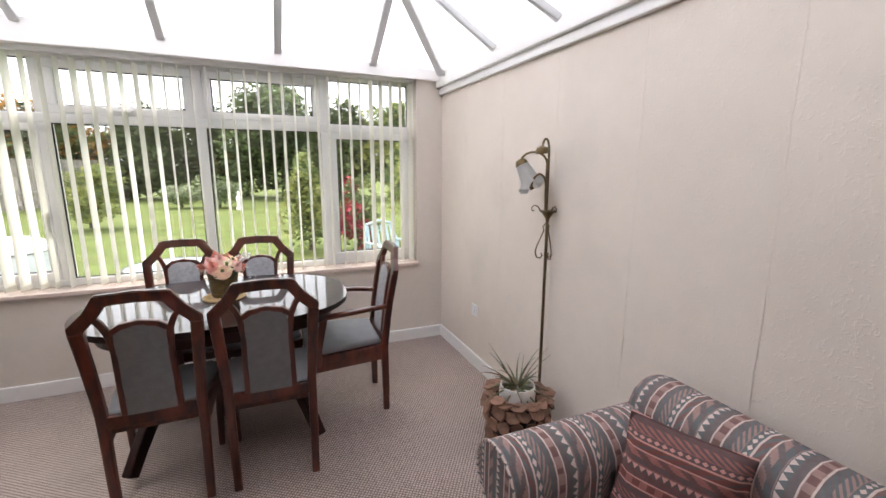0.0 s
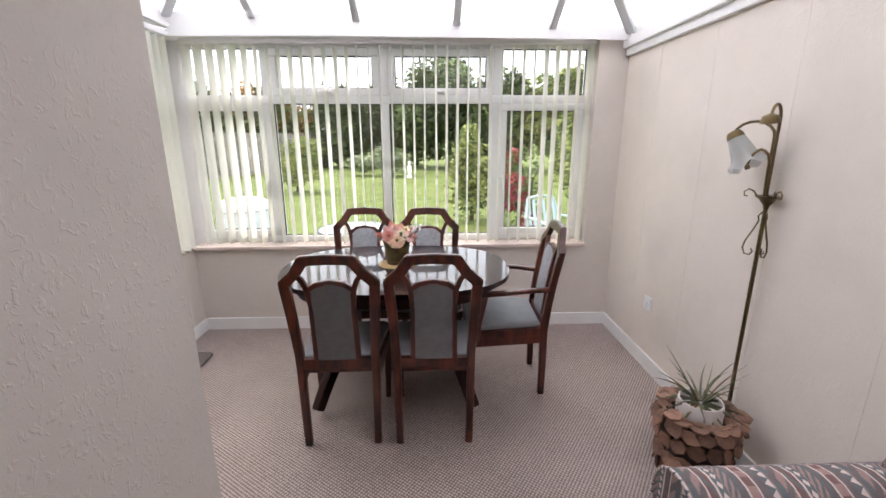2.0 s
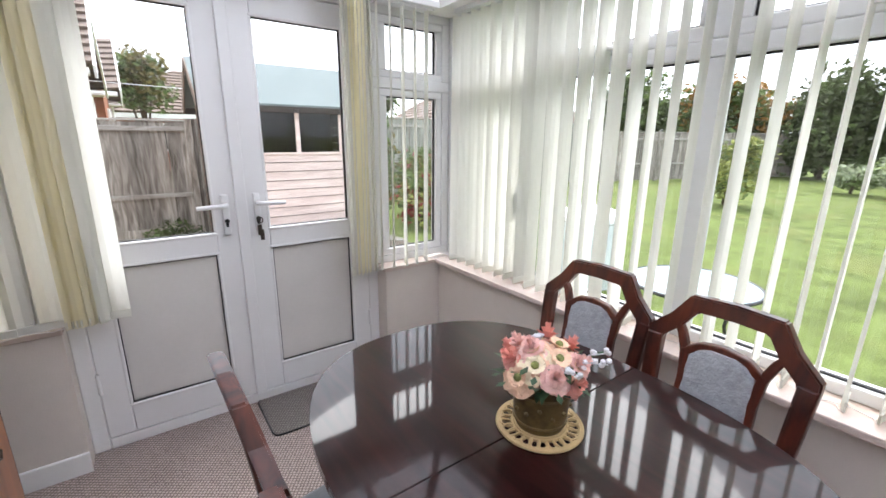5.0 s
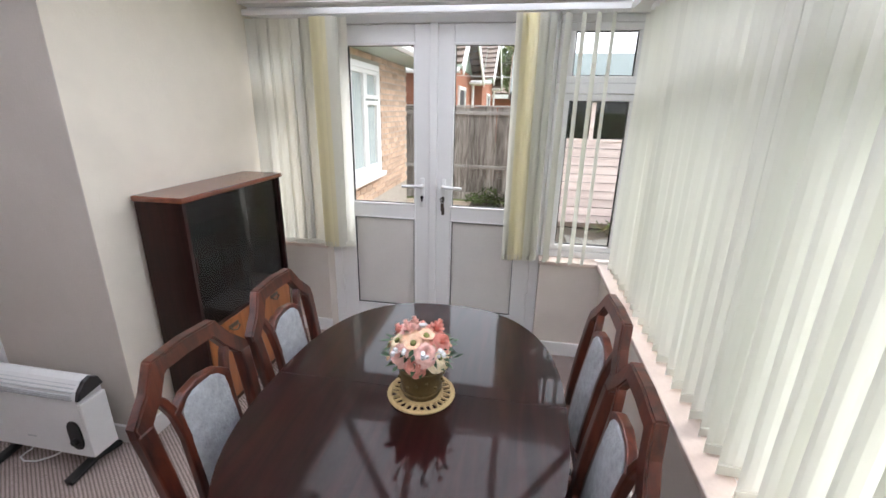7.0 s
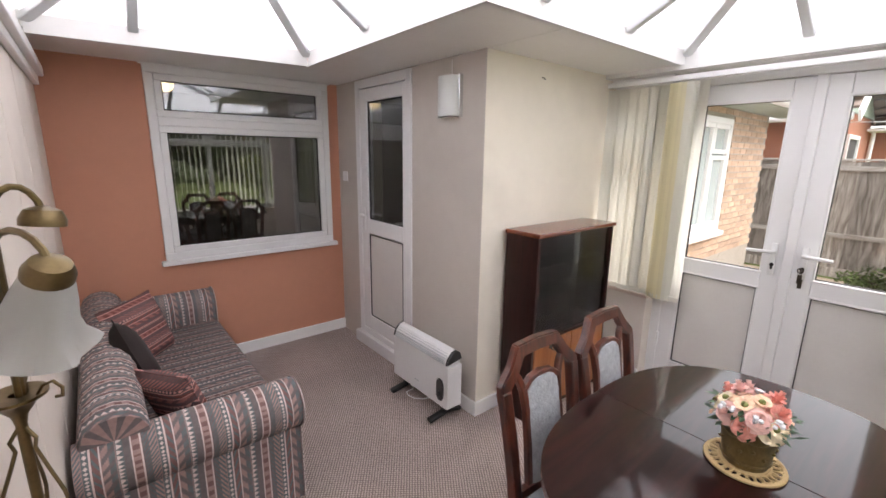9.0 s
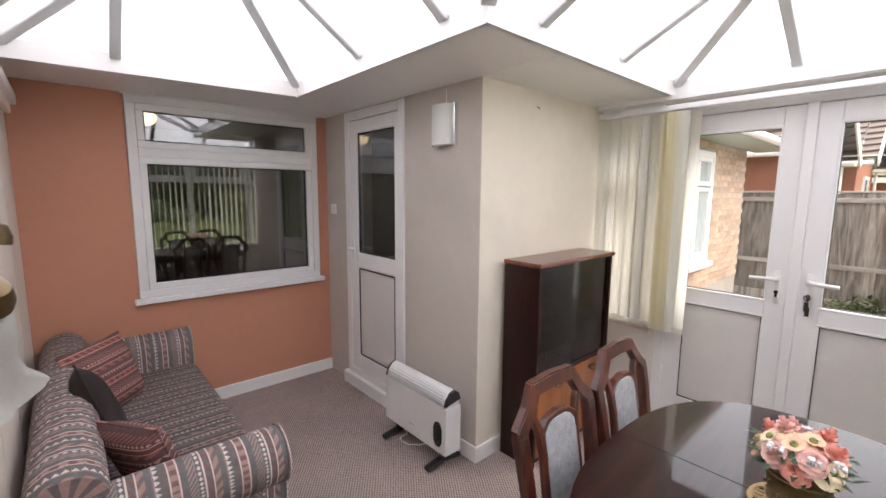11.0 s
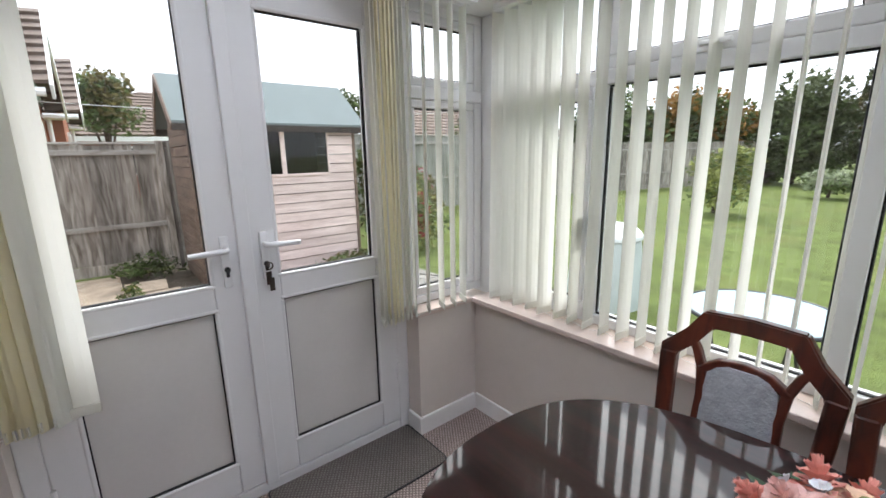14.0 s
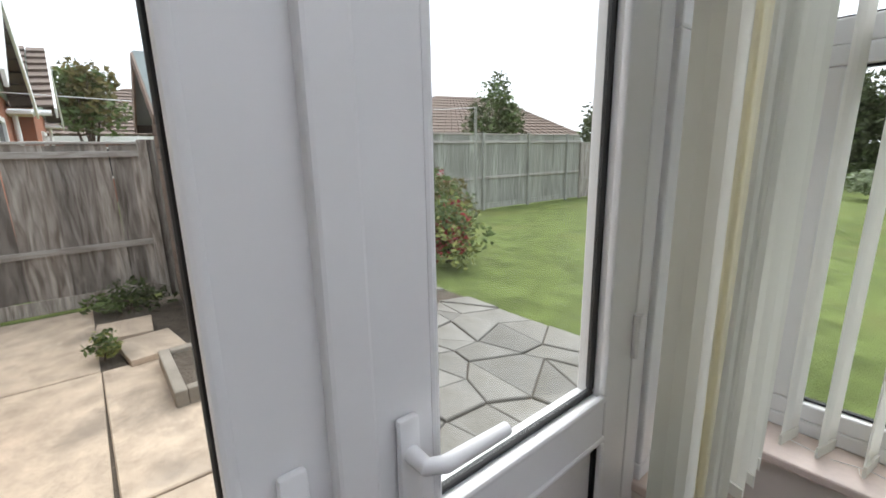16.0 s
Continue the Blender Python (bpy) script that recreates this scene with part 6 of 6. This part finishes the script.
part("sash", join(frame_ring(bwx0 + 0.07, bwx0 + 0.52, bwz0 + 0.07, bwz1 - 0.42, 0.05, BY + 0.02, 0.05, "y"), frame_ring(bwx0 + 0.07, bwx0 + 0.52, bwz1 - 0.40, bwz1 - 0.07, 0.05, BY + 0.02, 0.05, "y"), frame_ring(bwx0 + 0.53, bwx1 - 0.07, bwz0 + 0.07, bwz1 - 0.07, 0.05, BY + 0.02, 0.05, "y")), M_UPVC, wf)
part("pane", box(bwx0 + 0.07, bwx1 - 0.07, BY + 0.0, BY + 0.006, bwz0 + 0.07, bwz1 - 0.07), material("net-curtained pane", (0.42, 0.48, 0.48), 0.15, vary=0.15, scale=3), wf, "pane with pale curtain behind")
part("sill", box(bwx0 - 0.06, bwx1 + 0.06, BY - 0.02, BY + 0.10, bwz0 - 0.06, bwz0, 0.008), M_UPVC, wf)
part("soffit", box(-6.6, -2.35, BY - 0.02, BY + 0.42, 2.25, 2.29), M_GREEN, wing, "pale green eaves boards")
part("gutter", rod([(-6.6, BY + 0.45, 2.30), (-2.4, BY + 0.45, 2.30)], 0.05, 10), M_UPVC, wing, "white gutter")
part("roof", loft([(BY + 0.45, 2.33), (BY - 3.2, 3.9), (BY - 3.2, 2.33)], "x", [(-6.65, 1), (-2.4, 1)]), M_TILE, wing, "brown tiled roof")


def tiled_slope(parent, a, b, c, d, rows, cols):
    """Courses of tiles on a slope: a-b the eave, d-c the ridge."""
    a, b, c, d = Vector(a), Vector(b), Vector(c), Vector(d)
    bm = bmesh.new()
    nrm = (b - a).cross(d - a).normalized()
    if nrm.z < 0:
        nrm = -nrm
    for i in range(rows):
        f0, f1 = i / rows, (i + 1.12) / rows
        l0, r0, l1, r1 = a.lerp(d, f0), b.lerp(c, f0), a.lerp(d, min(f1, 1)), b.lerp(c, min(f1, 1))
        for k in range(cols):
            u0, u1 = k / cols, (k + 0.93) / cols
            q = [l0.lerp(r0, u0) + nrm * 0.09, l0.lerp(r0, u1) + nrm * 0.06, l1.lerp(r1, u1) + nrm * 0.0, l1.lerp(r1, u0) + nrm * 0.03]
            w = [p - nrm * 0.05 for p in q]
            v = [bm.verts.new(p) for p in q + w]
            for f in ((0, 1, 2, 3), (0, 1, 5, 4), (1, 2, 6, 5), (3, 0, 4, 7)):
                bm.faces.new([v[j] for j in f])
    ob = part("tiles", bm, M_TILE, parent, "courses of brown roof tiles")
    ob["kind"] = "stuff"
    return ob


def gabled(label, x0, x1, xr, yf, yb, ze, zr):
    """A bungalow whose boarded gable looks at the garden; its ridge runs away from it."""
    h = thing("house", label, "house", pose(0, 0, 0), group="neighbouring bungalows")
    part("wall", box(x0 + 0.3, x1 - 0.3, yb, yf, GZ, ze), M_REDBRICK, h)
    part("gable", loft([(x0 + 0.1, ze), (x1 - 0.1, ze), (xr, zr - 0.1)], "y", [(yf - 0.02, 1), (yf + 0.04, 1)]), M_GREEN, h, "pale green boarded gable")
    tiled_slope(h, (x1, yf + 0.35, ze - 0.12), (x1, yb, ze - 0.12), (xr, yb, zr), (xr, yf + 0.35, zr), 9, 26)
    tiled_slope(h, (x0, yf + 0.35, ze - 0.12), (x0, yb, ze - 0.12), (xr, yb, zr), (xr, yf + 0.35, zr), 9, 26)
    for xe in (x0, x1):
        part("bargeboard", beam([(xr, yf + 0.37, zr - 0.06), (xe, yf + 0.37, ze - 0.2)], 0.04, 0.22, bevel=0.01), M_WHITE, h, "white bargeboard")
        part("gutter", rod([(xe, yf + 0.3, ze - 0.2), (xe, yb, ze - 0.2)], 0.06, 8), M_WHITE, h)
    part("soffit", box(x0 + 0.1, x0 + 0.7, yf, yf + 0.33, ze - 0.26, ze - 0.2, 0.01), M_WHITE, h)
    part("downpipe", rod([(x0 + 0.35, yf + 0.08, ze - 0.25), (x0 + 0.35, yf + 0.08, 0)], 0.04, 8), M_WHITE, h, "white downpipe")
    wd = part("window", frame_ring((x0 + x1) / 2 - 0.7, (x0 + x1) / 2 + 0.5, 1.0, 2.15, 0.08, yf + 0.02, 0.06, "y"), M_WHITE, h, "white window")
    part("pane", box((x0 + x1) / 2 - 0.62, (x0 + x1) / 2 + 0.42, yf, yf + 0.012, 1.05, 2.1), M_BLACK, wd)
    return h


gabled("red brick neighbour's bungalow with brown tiles and white bargeboards", -12.7, -8.0, -9.7, 1.28, -7.0, 2.55, 3.75)
gabled("red brick neighbour's bungalow with brown tiles and white bargeboards", -18.0, -13.0, -15.4, 1.55, -7.0, 2.6, 4.0)


def bungalow(label, x, y, w, d, wall_h, ridge, turn, wallmat):
    """A far bungalow with a hipped tile roof."""
    h = thing("house", label, "house", pose(x, y, GZ, 0, 0, turn), group="far bungalows")
    part("wall", box(-w / 2, w / 2, -d / 2, d / 2, 0, wall_h), wallmat, h)
    r = d / 2 * 0.9
    e = 0.5
    A, B, C, D = (-w / 2 - e, -d / 2 - e, wall_h), (w / 2 + e, -d / 2 - e, wall_h), (w / 2 + e, d / 2 + e, wall_h), (-w / 2 - e, d / 2 + e, wall_h)
    P, Q = (-w / 2 + r, 0, ridge), (w / 2 - r, 0, ridge)
    tiled_slope(h, A, B, Q, P, 14, 26), tiled_slope(h, C, D, P, Q, 14, 26)
    tiled_slope(h, B, C, Q, Q, 14, 16), tiled_slope(h, D, A, P, P, 14, 16)
    part("fascia", frame_ring_flat(w / 2 + e, d / 2 + e, wall_h), M_WHITE, h, "white fascia boards")
    for k in (-0.28, 0.05, 0.3):
        wn2 = part("window", frame_ring(k * w - 0.6, k * w + 0.6, 0.9, 2.1, 0.08, -d / 2 - 0.02, 0.06, "y"), M_WHITE, h)
        part("pane", box(k * w - 0.55, k * w + 0.55, -d / 2 - 0.015, -d / 2 - 0.005, 0.95, 2.05), M_BLACK, wn2)
    return h


def frame_ring_flat(a, b, z):
    bm = box(-a, a, -b - 0.02, -b + 0.02, z - 0.22, z - 0.02)
    put(bm, -a, a, b - 0.02, b + 0.02, z - 0.22, z - 0.02)
    put(bm, -a - 0.02, -a + 0.02, -b, b, z - 0.22, z - 0.02)
    put(bm, a - 0.02, a + 0.02, -b, b, z - 0.22, z - 0.02)
    return bm


bungalow("far brick bungalow with a brown hipped roof beyond the fence", -26.0, 5.6, 9, 7, 2.5, 4.7, 88, M_REDBRICK)
bungalow("far brick bungalow with a brown hipped roof beyond the fence", -26.0, 25.0, 13, 9, 2.6, 5.6, 76, M_REDBRICK)

# ---- plants, trees and hedges ----
def leaf_mat(name, color, light=0.35):
    m = material(name, color, 0.7, vary=0.35, scale=1.3, spec=0.25)
    n, l = m.node_tree.nodes, m.node_tree.links
    geo, mr, mul = n.new("ShaderNodeNewGeometry"), n.new("ShaderNodeMapRange"), n.new("ShaderNodeVectorMath")
    mr.inputs[3].default_value, mr.inputs[4].default_value = 0.6, 1.5
    mul.operation = "SCALE"
    b = n["Principled BSDF"]
    src = b.inputs["Base Color"].links[0].from_socket
    l.new(geo.outputs["Random Per Island"], mr.inputs[0]), l.new(src, mul.inputs[0]), l.new(mr.outputs[0], mul.inputs["Scale"])
    l.new(mul.outputs[0], b.inputs["Base Color"])
    t, mx = n.new("ShaderNodeBsdfTranslucent"), n.new("ShaderNodeMixShader")
    mx.inputs[0].default_value = light
    l.new(mul.outputs[0], t.inputs[0])
    l.new(b.outputs[0], mx.inputs[1]), l.new(t.outputs[0], mx.inputs[2]), l.new(mx.outputs[0], n["Material Output"].inputs[0])
    return m


M_L = {"dark": leaf_mat("dark evergreen leaf", (0.070, 0.085, 0.040)), "mid": leaf_mat("mid green leaf", (0.115, 0.155, 0.060)), "light": leaf_mat("yellow-green leaf", (0.27, 0.29, 0.10)), "autumn": leaf_mat("orange autumn leaf", (0.26, 0.14, 0.04)), "red": leaf_mat("red flower head", (0.33, 0.05, 0.065)), "pale": leaf_mat("pale variegated leaf", (0.32, 0.36, 0.24)), "pink": leaf_mat("pink flower head", (0.45, 0.12, 0.16)), "olive": leaf_mat("olive dry leaf", (0.14, 0.12, 0.05))}
M_TWIG = material("brown bark", (0.07, 0.05, 0.035), 0.95, vary=0.3, scale=10, bump=0.8, bscale=30, bdist=0.02)


def crown(center, radii, n, size, rng, clumps=14, flatten=0.0):
    """Leaves in clumps over an uneven crown, with gaps."""
    bm_v, bm_f = [], []
    cl = []
    for k in range(clumps):
        z = rng.uniform(-0.75, 1.0)
        a = rng.uniform(0, 6.283)
        r = math.sqrt(max(0.0, 1 - z * z)) * rng.uniform(0.45, 1.0)
        cl.append((Vector((r * math.cos(a), r * math.sin(a), z)) * rng.uniform(0.55, 0.85), rng.uniform(0.24, 0.46)))
    for k in range(n):
        c, cr = cl[k % clumps]
        d = Vector((rng.gauss(0, 1), rng.gauss(0, 1), rng.gauss(0, 1))).normalized()
        p = c + d * cr * (0.55 + 0.45 * rng.random() ** 0.5)
        p = Vector((p.x * radii[0], p.y * radii[1], p.z * radii[2])) + Vector(center)
        if p.z < GZ + 0.02:
            p.z = GZ + rng.uniform(0.02, 0.2)
        s = size * rng.uniform(0.6, 1.4)
        u = Vector((rng.gauss(0, 1), rng.gauss(0, 1), rng.gauss(0, 0.6))).normalized()
        w = u.cross(Vector((rng.gauss(0, 1), rng.gauss(0, 1), rng.gauss(0, 1)))).normalized()
        i = len(bm_v)
        bm_v += [p - u * s, p + w * s * 0.45, p + u * s, p - w * s * 0.45]
        bm_f.append((i, i + 1, i + 2, i + 3))
    return bm_v, bm_f


def leaf_part(name, data, mat, parent, label=""):
    me = bpy.data.meshes.new(name)
    me.from_pydata([tuple(v) for v in data[0]], [], data[1])
    me.materials.append(mat)
    ob = new(name, me)
    ob.parent = parent
    if label:
        ob["label"] = label
    return ob


seed_n = [100]


def shrub(label, category, x, y, radii, zc, n, size, kinds, trunk=0.05, clumps=14, name="shrub", group=""):
    seed_n[0] += 1
    rng = random.Random(seed_n[0])
    t = thing(name, label, category, pose(x, y, 0), group)
    base = Vector((0, 0, GZ))
    limbs = [rod([base, (0.02, 0.01, (GZ + zc) / 2), (0, 0.02, zc)], [trunk, trunk * 0.8, trunk * 0.4], 7)]
    for k in range(6):
        a = rng.uniform(0, 6.28)
        limbs.append(rod([(0, 0, GZ + (zc - GZ) * rng.uniform(0.3, 0.8)), (radii[0] * 0.35 * math.cos(a), radii[1] * 0.35 * math.sin(a), zc), (radii[0] * 0.7 * math.cos(a), radii[1] * 0.7 * math.sin(a), zc + radii[2] * rng.uniform(0.1, 0.6))], [trunk * 0.5, trunk * 0.3, trunk * 0.08], 5))
    part("trunk", join(*limbs), M_TWIG, t, "brown stem and limbs")
    for kind, share in kinds:
        leaf_part("crown" if kind not in ("red", "pink") else "flowers", crown((0, 0, zc), radii, int(n * share), size, rng, clumps), M_L[kind], t)
    return t


# border by the patio
shrub("leafy border plant with red flower heads", "plant", -6.2, 6.2, (0.75, 0.6, 0.55), 0.35, 1500, 0.05, (("mid", 0.5), ("light", 0.35), ("red", 0.25)))
shrub("tall wispy climbing plant beside the shed", "plant", -5.95, 5.25, (0.35, 0.30, 1.1), 0.9, 900, 0.05, (("mid", 0.8), ("olive", 0.3)), 0.02)
shrub("brown and green border plant by the fence", "plant", -7.2, 6.9, (0.8, 0.7, 0.7), 0.45, 1300, 0.055, (("olive", 0.6), ("mid", 0.5)))
shrub("leafy border plant by the fence", "plant", -9.2, 8.3, (0.9, 0.9, 0.8), 0.5, 1300, 0.06, (("mid", 0.9), ("pink", 0.12)))
shrub("low weed growing in the patio joint", "plant", -5.75, 2.02, (0.15, 0.14, 0.14), -0.03, 260, 0.028, (("mid", 0.5), ("light", 0.6)), 0.008, 8)
shrub("low weeds along the foot of the fence", "plant", -7.1, 2.3, (0.35, 0.5, 0.22), 0.0, 600, 0.035, (("dark", 0.5), ("mid", 0.5)), 0.008, 10)
shrub("low weeds along the foot of the shed", "plant", -5.6, 4.7, (0.30, 0.7, 0.16), -0.05, 600, 0.035, (("mid", 0.6), ("olive", 0.5)), 0.008, 12)
# far garden
for x, y, r, h, kinds, n in ((-13, 24, (3.2, 2.4, 2.6), 2.0, (("dark", 0.6), ("mid", 0.4)), 3800), (-9, 25, (2.8, 2.2, 2.4), 1.9, (("mid", 0.5), ("autumn", 0.4), ("dark", 0.3)), 3600), (-5.2, 26, (2.6, 2.2, 2.4), 1.9, (("dark", 0.6), ("mid", 0.4)), 3600), (-2.2, 27, (2.2, 2.0, 2.6), 2.0, (("dark", 0.7), ("olive", 0.25)), 3400), (1.2, 25, (3.0, 2.6, 3.1), 2.6, (("dark", 0.6), ("mid", 0.45)), 6500), (3.8, 23, (2.0, 1.8, 2.8), 2.2, (("dark", 0.7), ("mid", 0.3)), 3800), (6.5, 22, (2.4, 2.0, 2.6), 2.2, (("mid", 0.7), ("light", 0.3)), 3800), (10, 21, (3.0, 2.4, 3.4), 2.8, (("dark", 0.7), ("mid", 0.3)), 4200)):
    shrub("tall dense garden tree and hedge at the end of the lawn", "tree", x, y, r, h, int(n * 3.0), 0.135, kinds, 0.14, 22, "tree", "trees at the end of the lawn")
shrub("pale flowering bush at the end of the lawn", "shrub", -1.5, 19.5, (1.1, 0.8, 0.75), 0.5, 1700, 0.08, (("pale", 0.8), ("mid", 0.25)))
shrub("pale flowering bush at the end of the lawn", "shrub", -2.9, 20.0, (0.8, 0.7, 0.55), 0.3, 900, 0.08, (("pale", 0.6), ("mid", 0.4)))
shrub("rounded yellow-green bush on the lawn", "shrub", -4.1, 14.0, (1.1, 1.0, 0.95), 0.65, 2400, 0.07, (("light", 0.8), ("mid", 0.25)))
shrub("tall red-flowered bush near the window", "shrub", 1.75, 8.0, (0.5, 0.5, 0.8), 0.6, 1500, 0.055, (("mid", 0.4), ("red", 0.6)))
shrub("light green bush near the window", "shrub", 0.95, 8.8, (0.6, 0.6, 1.0), 0.7, 2000, 0.06, (("light", 0.7), ("mid", 0.35)))
shrub("mixed green and gold bush by the boundary", "shrub", 3.5, 9.6, (1.1, 0.9, 1.35), 1.1, 2600, 0.07, (("mid", 0.5), ("light", 0.5)))
shrub("mixed green bush by the boundary", "shrub", 3.4, 6.8, (0.7, 0.8, 1.0), 0.8, 2000, 0.055, (("light", 0.5), ("mid", 0.4), ("red", 0.12)))
shrub("dark conifer beyond the boundary", "tree", 7.5, 17.0, (1.5, 1.5, 3.0), 3.4, 3400, 0.12, (("dark", 1.0),), 0.12, 20, "tree")
shrub("leafy tree beyond the fence", "tree", -19.5, 2.5, (1.2, 1.4, 1.2), 3.3, 2600, 0.12, (("mid", 0.6), ("olive", 0.3)), 0.10, 18, "tree")
shrub("dark tree beyond the fence", "tree", -18.0, 19.8, (1.7, 1.7, 2.3), 3.0, 3000, 0.12, (("dark", 0.6), ("mid", 0.5)), 0.12, 18, "tree")
shrub("dark round tree beyond the fence", "tree", -21, 12.5, (2.0, 1.8, 1.5), 3.0, 2600, 0.13, (("dark", 0.6), ("mid", 0.4)), 0.12, 18, "tree")
fence("dark weathered timber fence at the end of the garden", (-10.0, 15.5), (-6.0, 27.0), 1.7, M_FENCE, (0.5, 1.45), -1)

# ---- washing line ----
line = thing("washing_line", "thin pale washing line strung across the garden", "washing line")
part("cord", rod([(-9.0, -1.0, 2.42), (-9.0, 1.6, 2.31), (-9.0, 4.2, 2.25), (-9.0, 6.9, 2.31), (-9.0, 9.5, 2.50)], 0.006, 6), M_UPVC, line)
for y, z in ((-1.0, 2.45), (9.5, 2.53)):
    part("post", rod([(-9.0, y, GZ - 0.1), (-9.0, y, z)], 0.03, 10), M_FENCE_G, line, "weathered line post")

# ---- garden furniture ----
M_TABLEGLASS = material("pale frosted table glass", (0.30, 0.41, 0.44), 0.4, vary=0.05, scale=3)
M_FRAMEDARK = material("dark metal tube", (0.05, 0.05, 0.055), 0.4, 0.6, vary=0.15)
gt = thing("garden_table", "round pale-glass garden table with a dark metal rim", "table", pose(-0.72, 4.88, GZ - 0.03))
part("tabletop", moved(prism(oval(0, 0, 0.40, 0.40, 48, 2.0), 0, 0.008), Matrix.Translation((0, 0, 0.69))), M_TABLEGLASS, gt, "pale glass top")
part("rim", rod([(0.40 * math.cos(a), 0.40 * math.sin(a), 0.692) for a in (2 * math.pi * k / 48 for k in range(48))], 0.013, 8, closed=True), M_FRAMEDARK, gt, "dark metal rim")
for k in range(4):
    a = math.pi / 4 + k * math.pi / 2
    part("leg", rod([(0.30 * math.cos(a), 0.30 * math.sin(a), 0.69), (0.24 * math.cos(a), 0.24 * math.sin(a), 0.4), (0.33 * math.cos(a), 0.33 * math.sin(a), 0.0)], 0.012, 8), M_FRAMEDARK, gt)
M_BIN = material("pale grey plastic bin", (0.58, 0.63, 0.64), 0.5, vary=0.1, scale=5, stain=((0.40, 0.46, 0.44), 4, 0.4))
bn = thing("compost_bin", "pale plastic domed compost bin on the lawn", "compost bin", pose(-2.45, 6.12, GZ - 0.03))
part("body", lathe([(0.001, 0.0), (0.40, 0.0), (0.40, 0.05), (0.385, 0.3), (0.365, 0.55), (0.345, 0.72), (0.342, 0.74)], 40), M_BIN, bn, smooth=True)
part("lid", lathe([(0.36, 0.735), (0.362, 0.765), (0.35, 0.79), (0.30, 0.84), (0.20, 0.875), (0.08, 0.89), (0.001, 0.892)], 40), material("white plastic lid", (0.76, 0.79, 0.80), 0.45, vary=0.06), bn, "white domed lid", smooth=True)
part("seam", rod([(0.352 * math.cos(a), 0.352 * math.sin(a), 0.735) for a in (2 * math.pi * k / 40 for k in range(40))], 0.008, 6, closed=True), M_BLACK, bn, "dark seam under the lid")
for x in (-0.28, 0.28):
    part("vent", box(x - 0.03, x + 0.03, -0.40, -0.385, 0.30, 0.31), M_BLACK, bn)
pot = thing("plant_pot", "terracotta pot with a dried plant on the patio", "plant pot", pose(-4.72, 1.28, GZ))
part("pot", lathe([(0.001, 0.0), (0.11, 0.0), (0.15, 0.2), (0.16, 0.24), (0.175, 0.24), (0.175, 0.29), (0.155, 0.29), (0.15, 0.26), (0.001, 0.25)], 28), material("terracotta pot clay", (0.42, 0.17, 0.10), 0.8, vary=0.18, scale=8), pot, smooth=True)
leaf_part("dried_plant", crown((0, 0, 0.33), (0.16, 0.16, 0.16), 260, 0.03, random.Random(77), 8), M_L["olive"], pot)
M_BENCH = material("pale blue plastic", (0.36, 0.46, 0.50), 0.5, vary=0.08)
gc = thing("garden_chair", "pale blue plastic garden chair near the window", "garden chair", pose(1.75, 5.75, GZ - 0.03, 0, 0, 200))
part("seat", box(-0.24, 0.24, -0.22, 0.24, 0.38, 0.405, 0.012), M_BENCH, gc)
for k in range(6):
    x = -0.2 + 0.08 * k
    part("back_slat", beam([(x, -0.22, 0.40), (x * 1.03, -0.27, 0.62), (x * 0.96, -0.33, 0.84)], 0.045, 0.014, up=(0, 1, 0)), M_BENCH, gc)
part("back_rim", rod([(-0.25, -0.22, 0.40), (-0.26, -0.28, 0.66), (-0.20, -0.335, 0.86), (0, -0.345, 0.90), (0.20, -0.335, 0.86), (0.26, -0.28, 0.66), (0.25, -0.22, 0.40)], 0.02, 8), M_BENCH, gc, smooth=True)
for sx in (-1, 1):
    part("arm", beam([(sx * 0.27, -0.27, 0.62), (sx * 0.28, 0.0, 0.63), (sx * 0.27, 0.22, 0.60)], 0.05, 0.022), M_BENCH, gc)
    for y, yt in ((-0.26, -0.24), (0.26, 0.22)):
        part("leg", beam([(sx * 0.27, y, 0.0), (sx * 0.265, yt, 0.6)], 0.045, 0.03), M_BENCH, gc)
st = tagged(part("statue", moved(lathe([(0.001, 0), (0.12, 0.0), (0.12, 0.08), (0.07, 0.12), (0.09, 0.3), (0.1, 0.42), (0.07, 0.52), (0.035, 0.56), (0.06, 0.62), (0.05, 0.69), (0.001, 0.72)], 20), Matrix.Translation((0, 0, 0))), M_WHITE, smooth=True), "small white stone garden statue by the bushes", "statue")
st.matrix_basis = pose(-0.75, 18.6, GZ - 0.03)
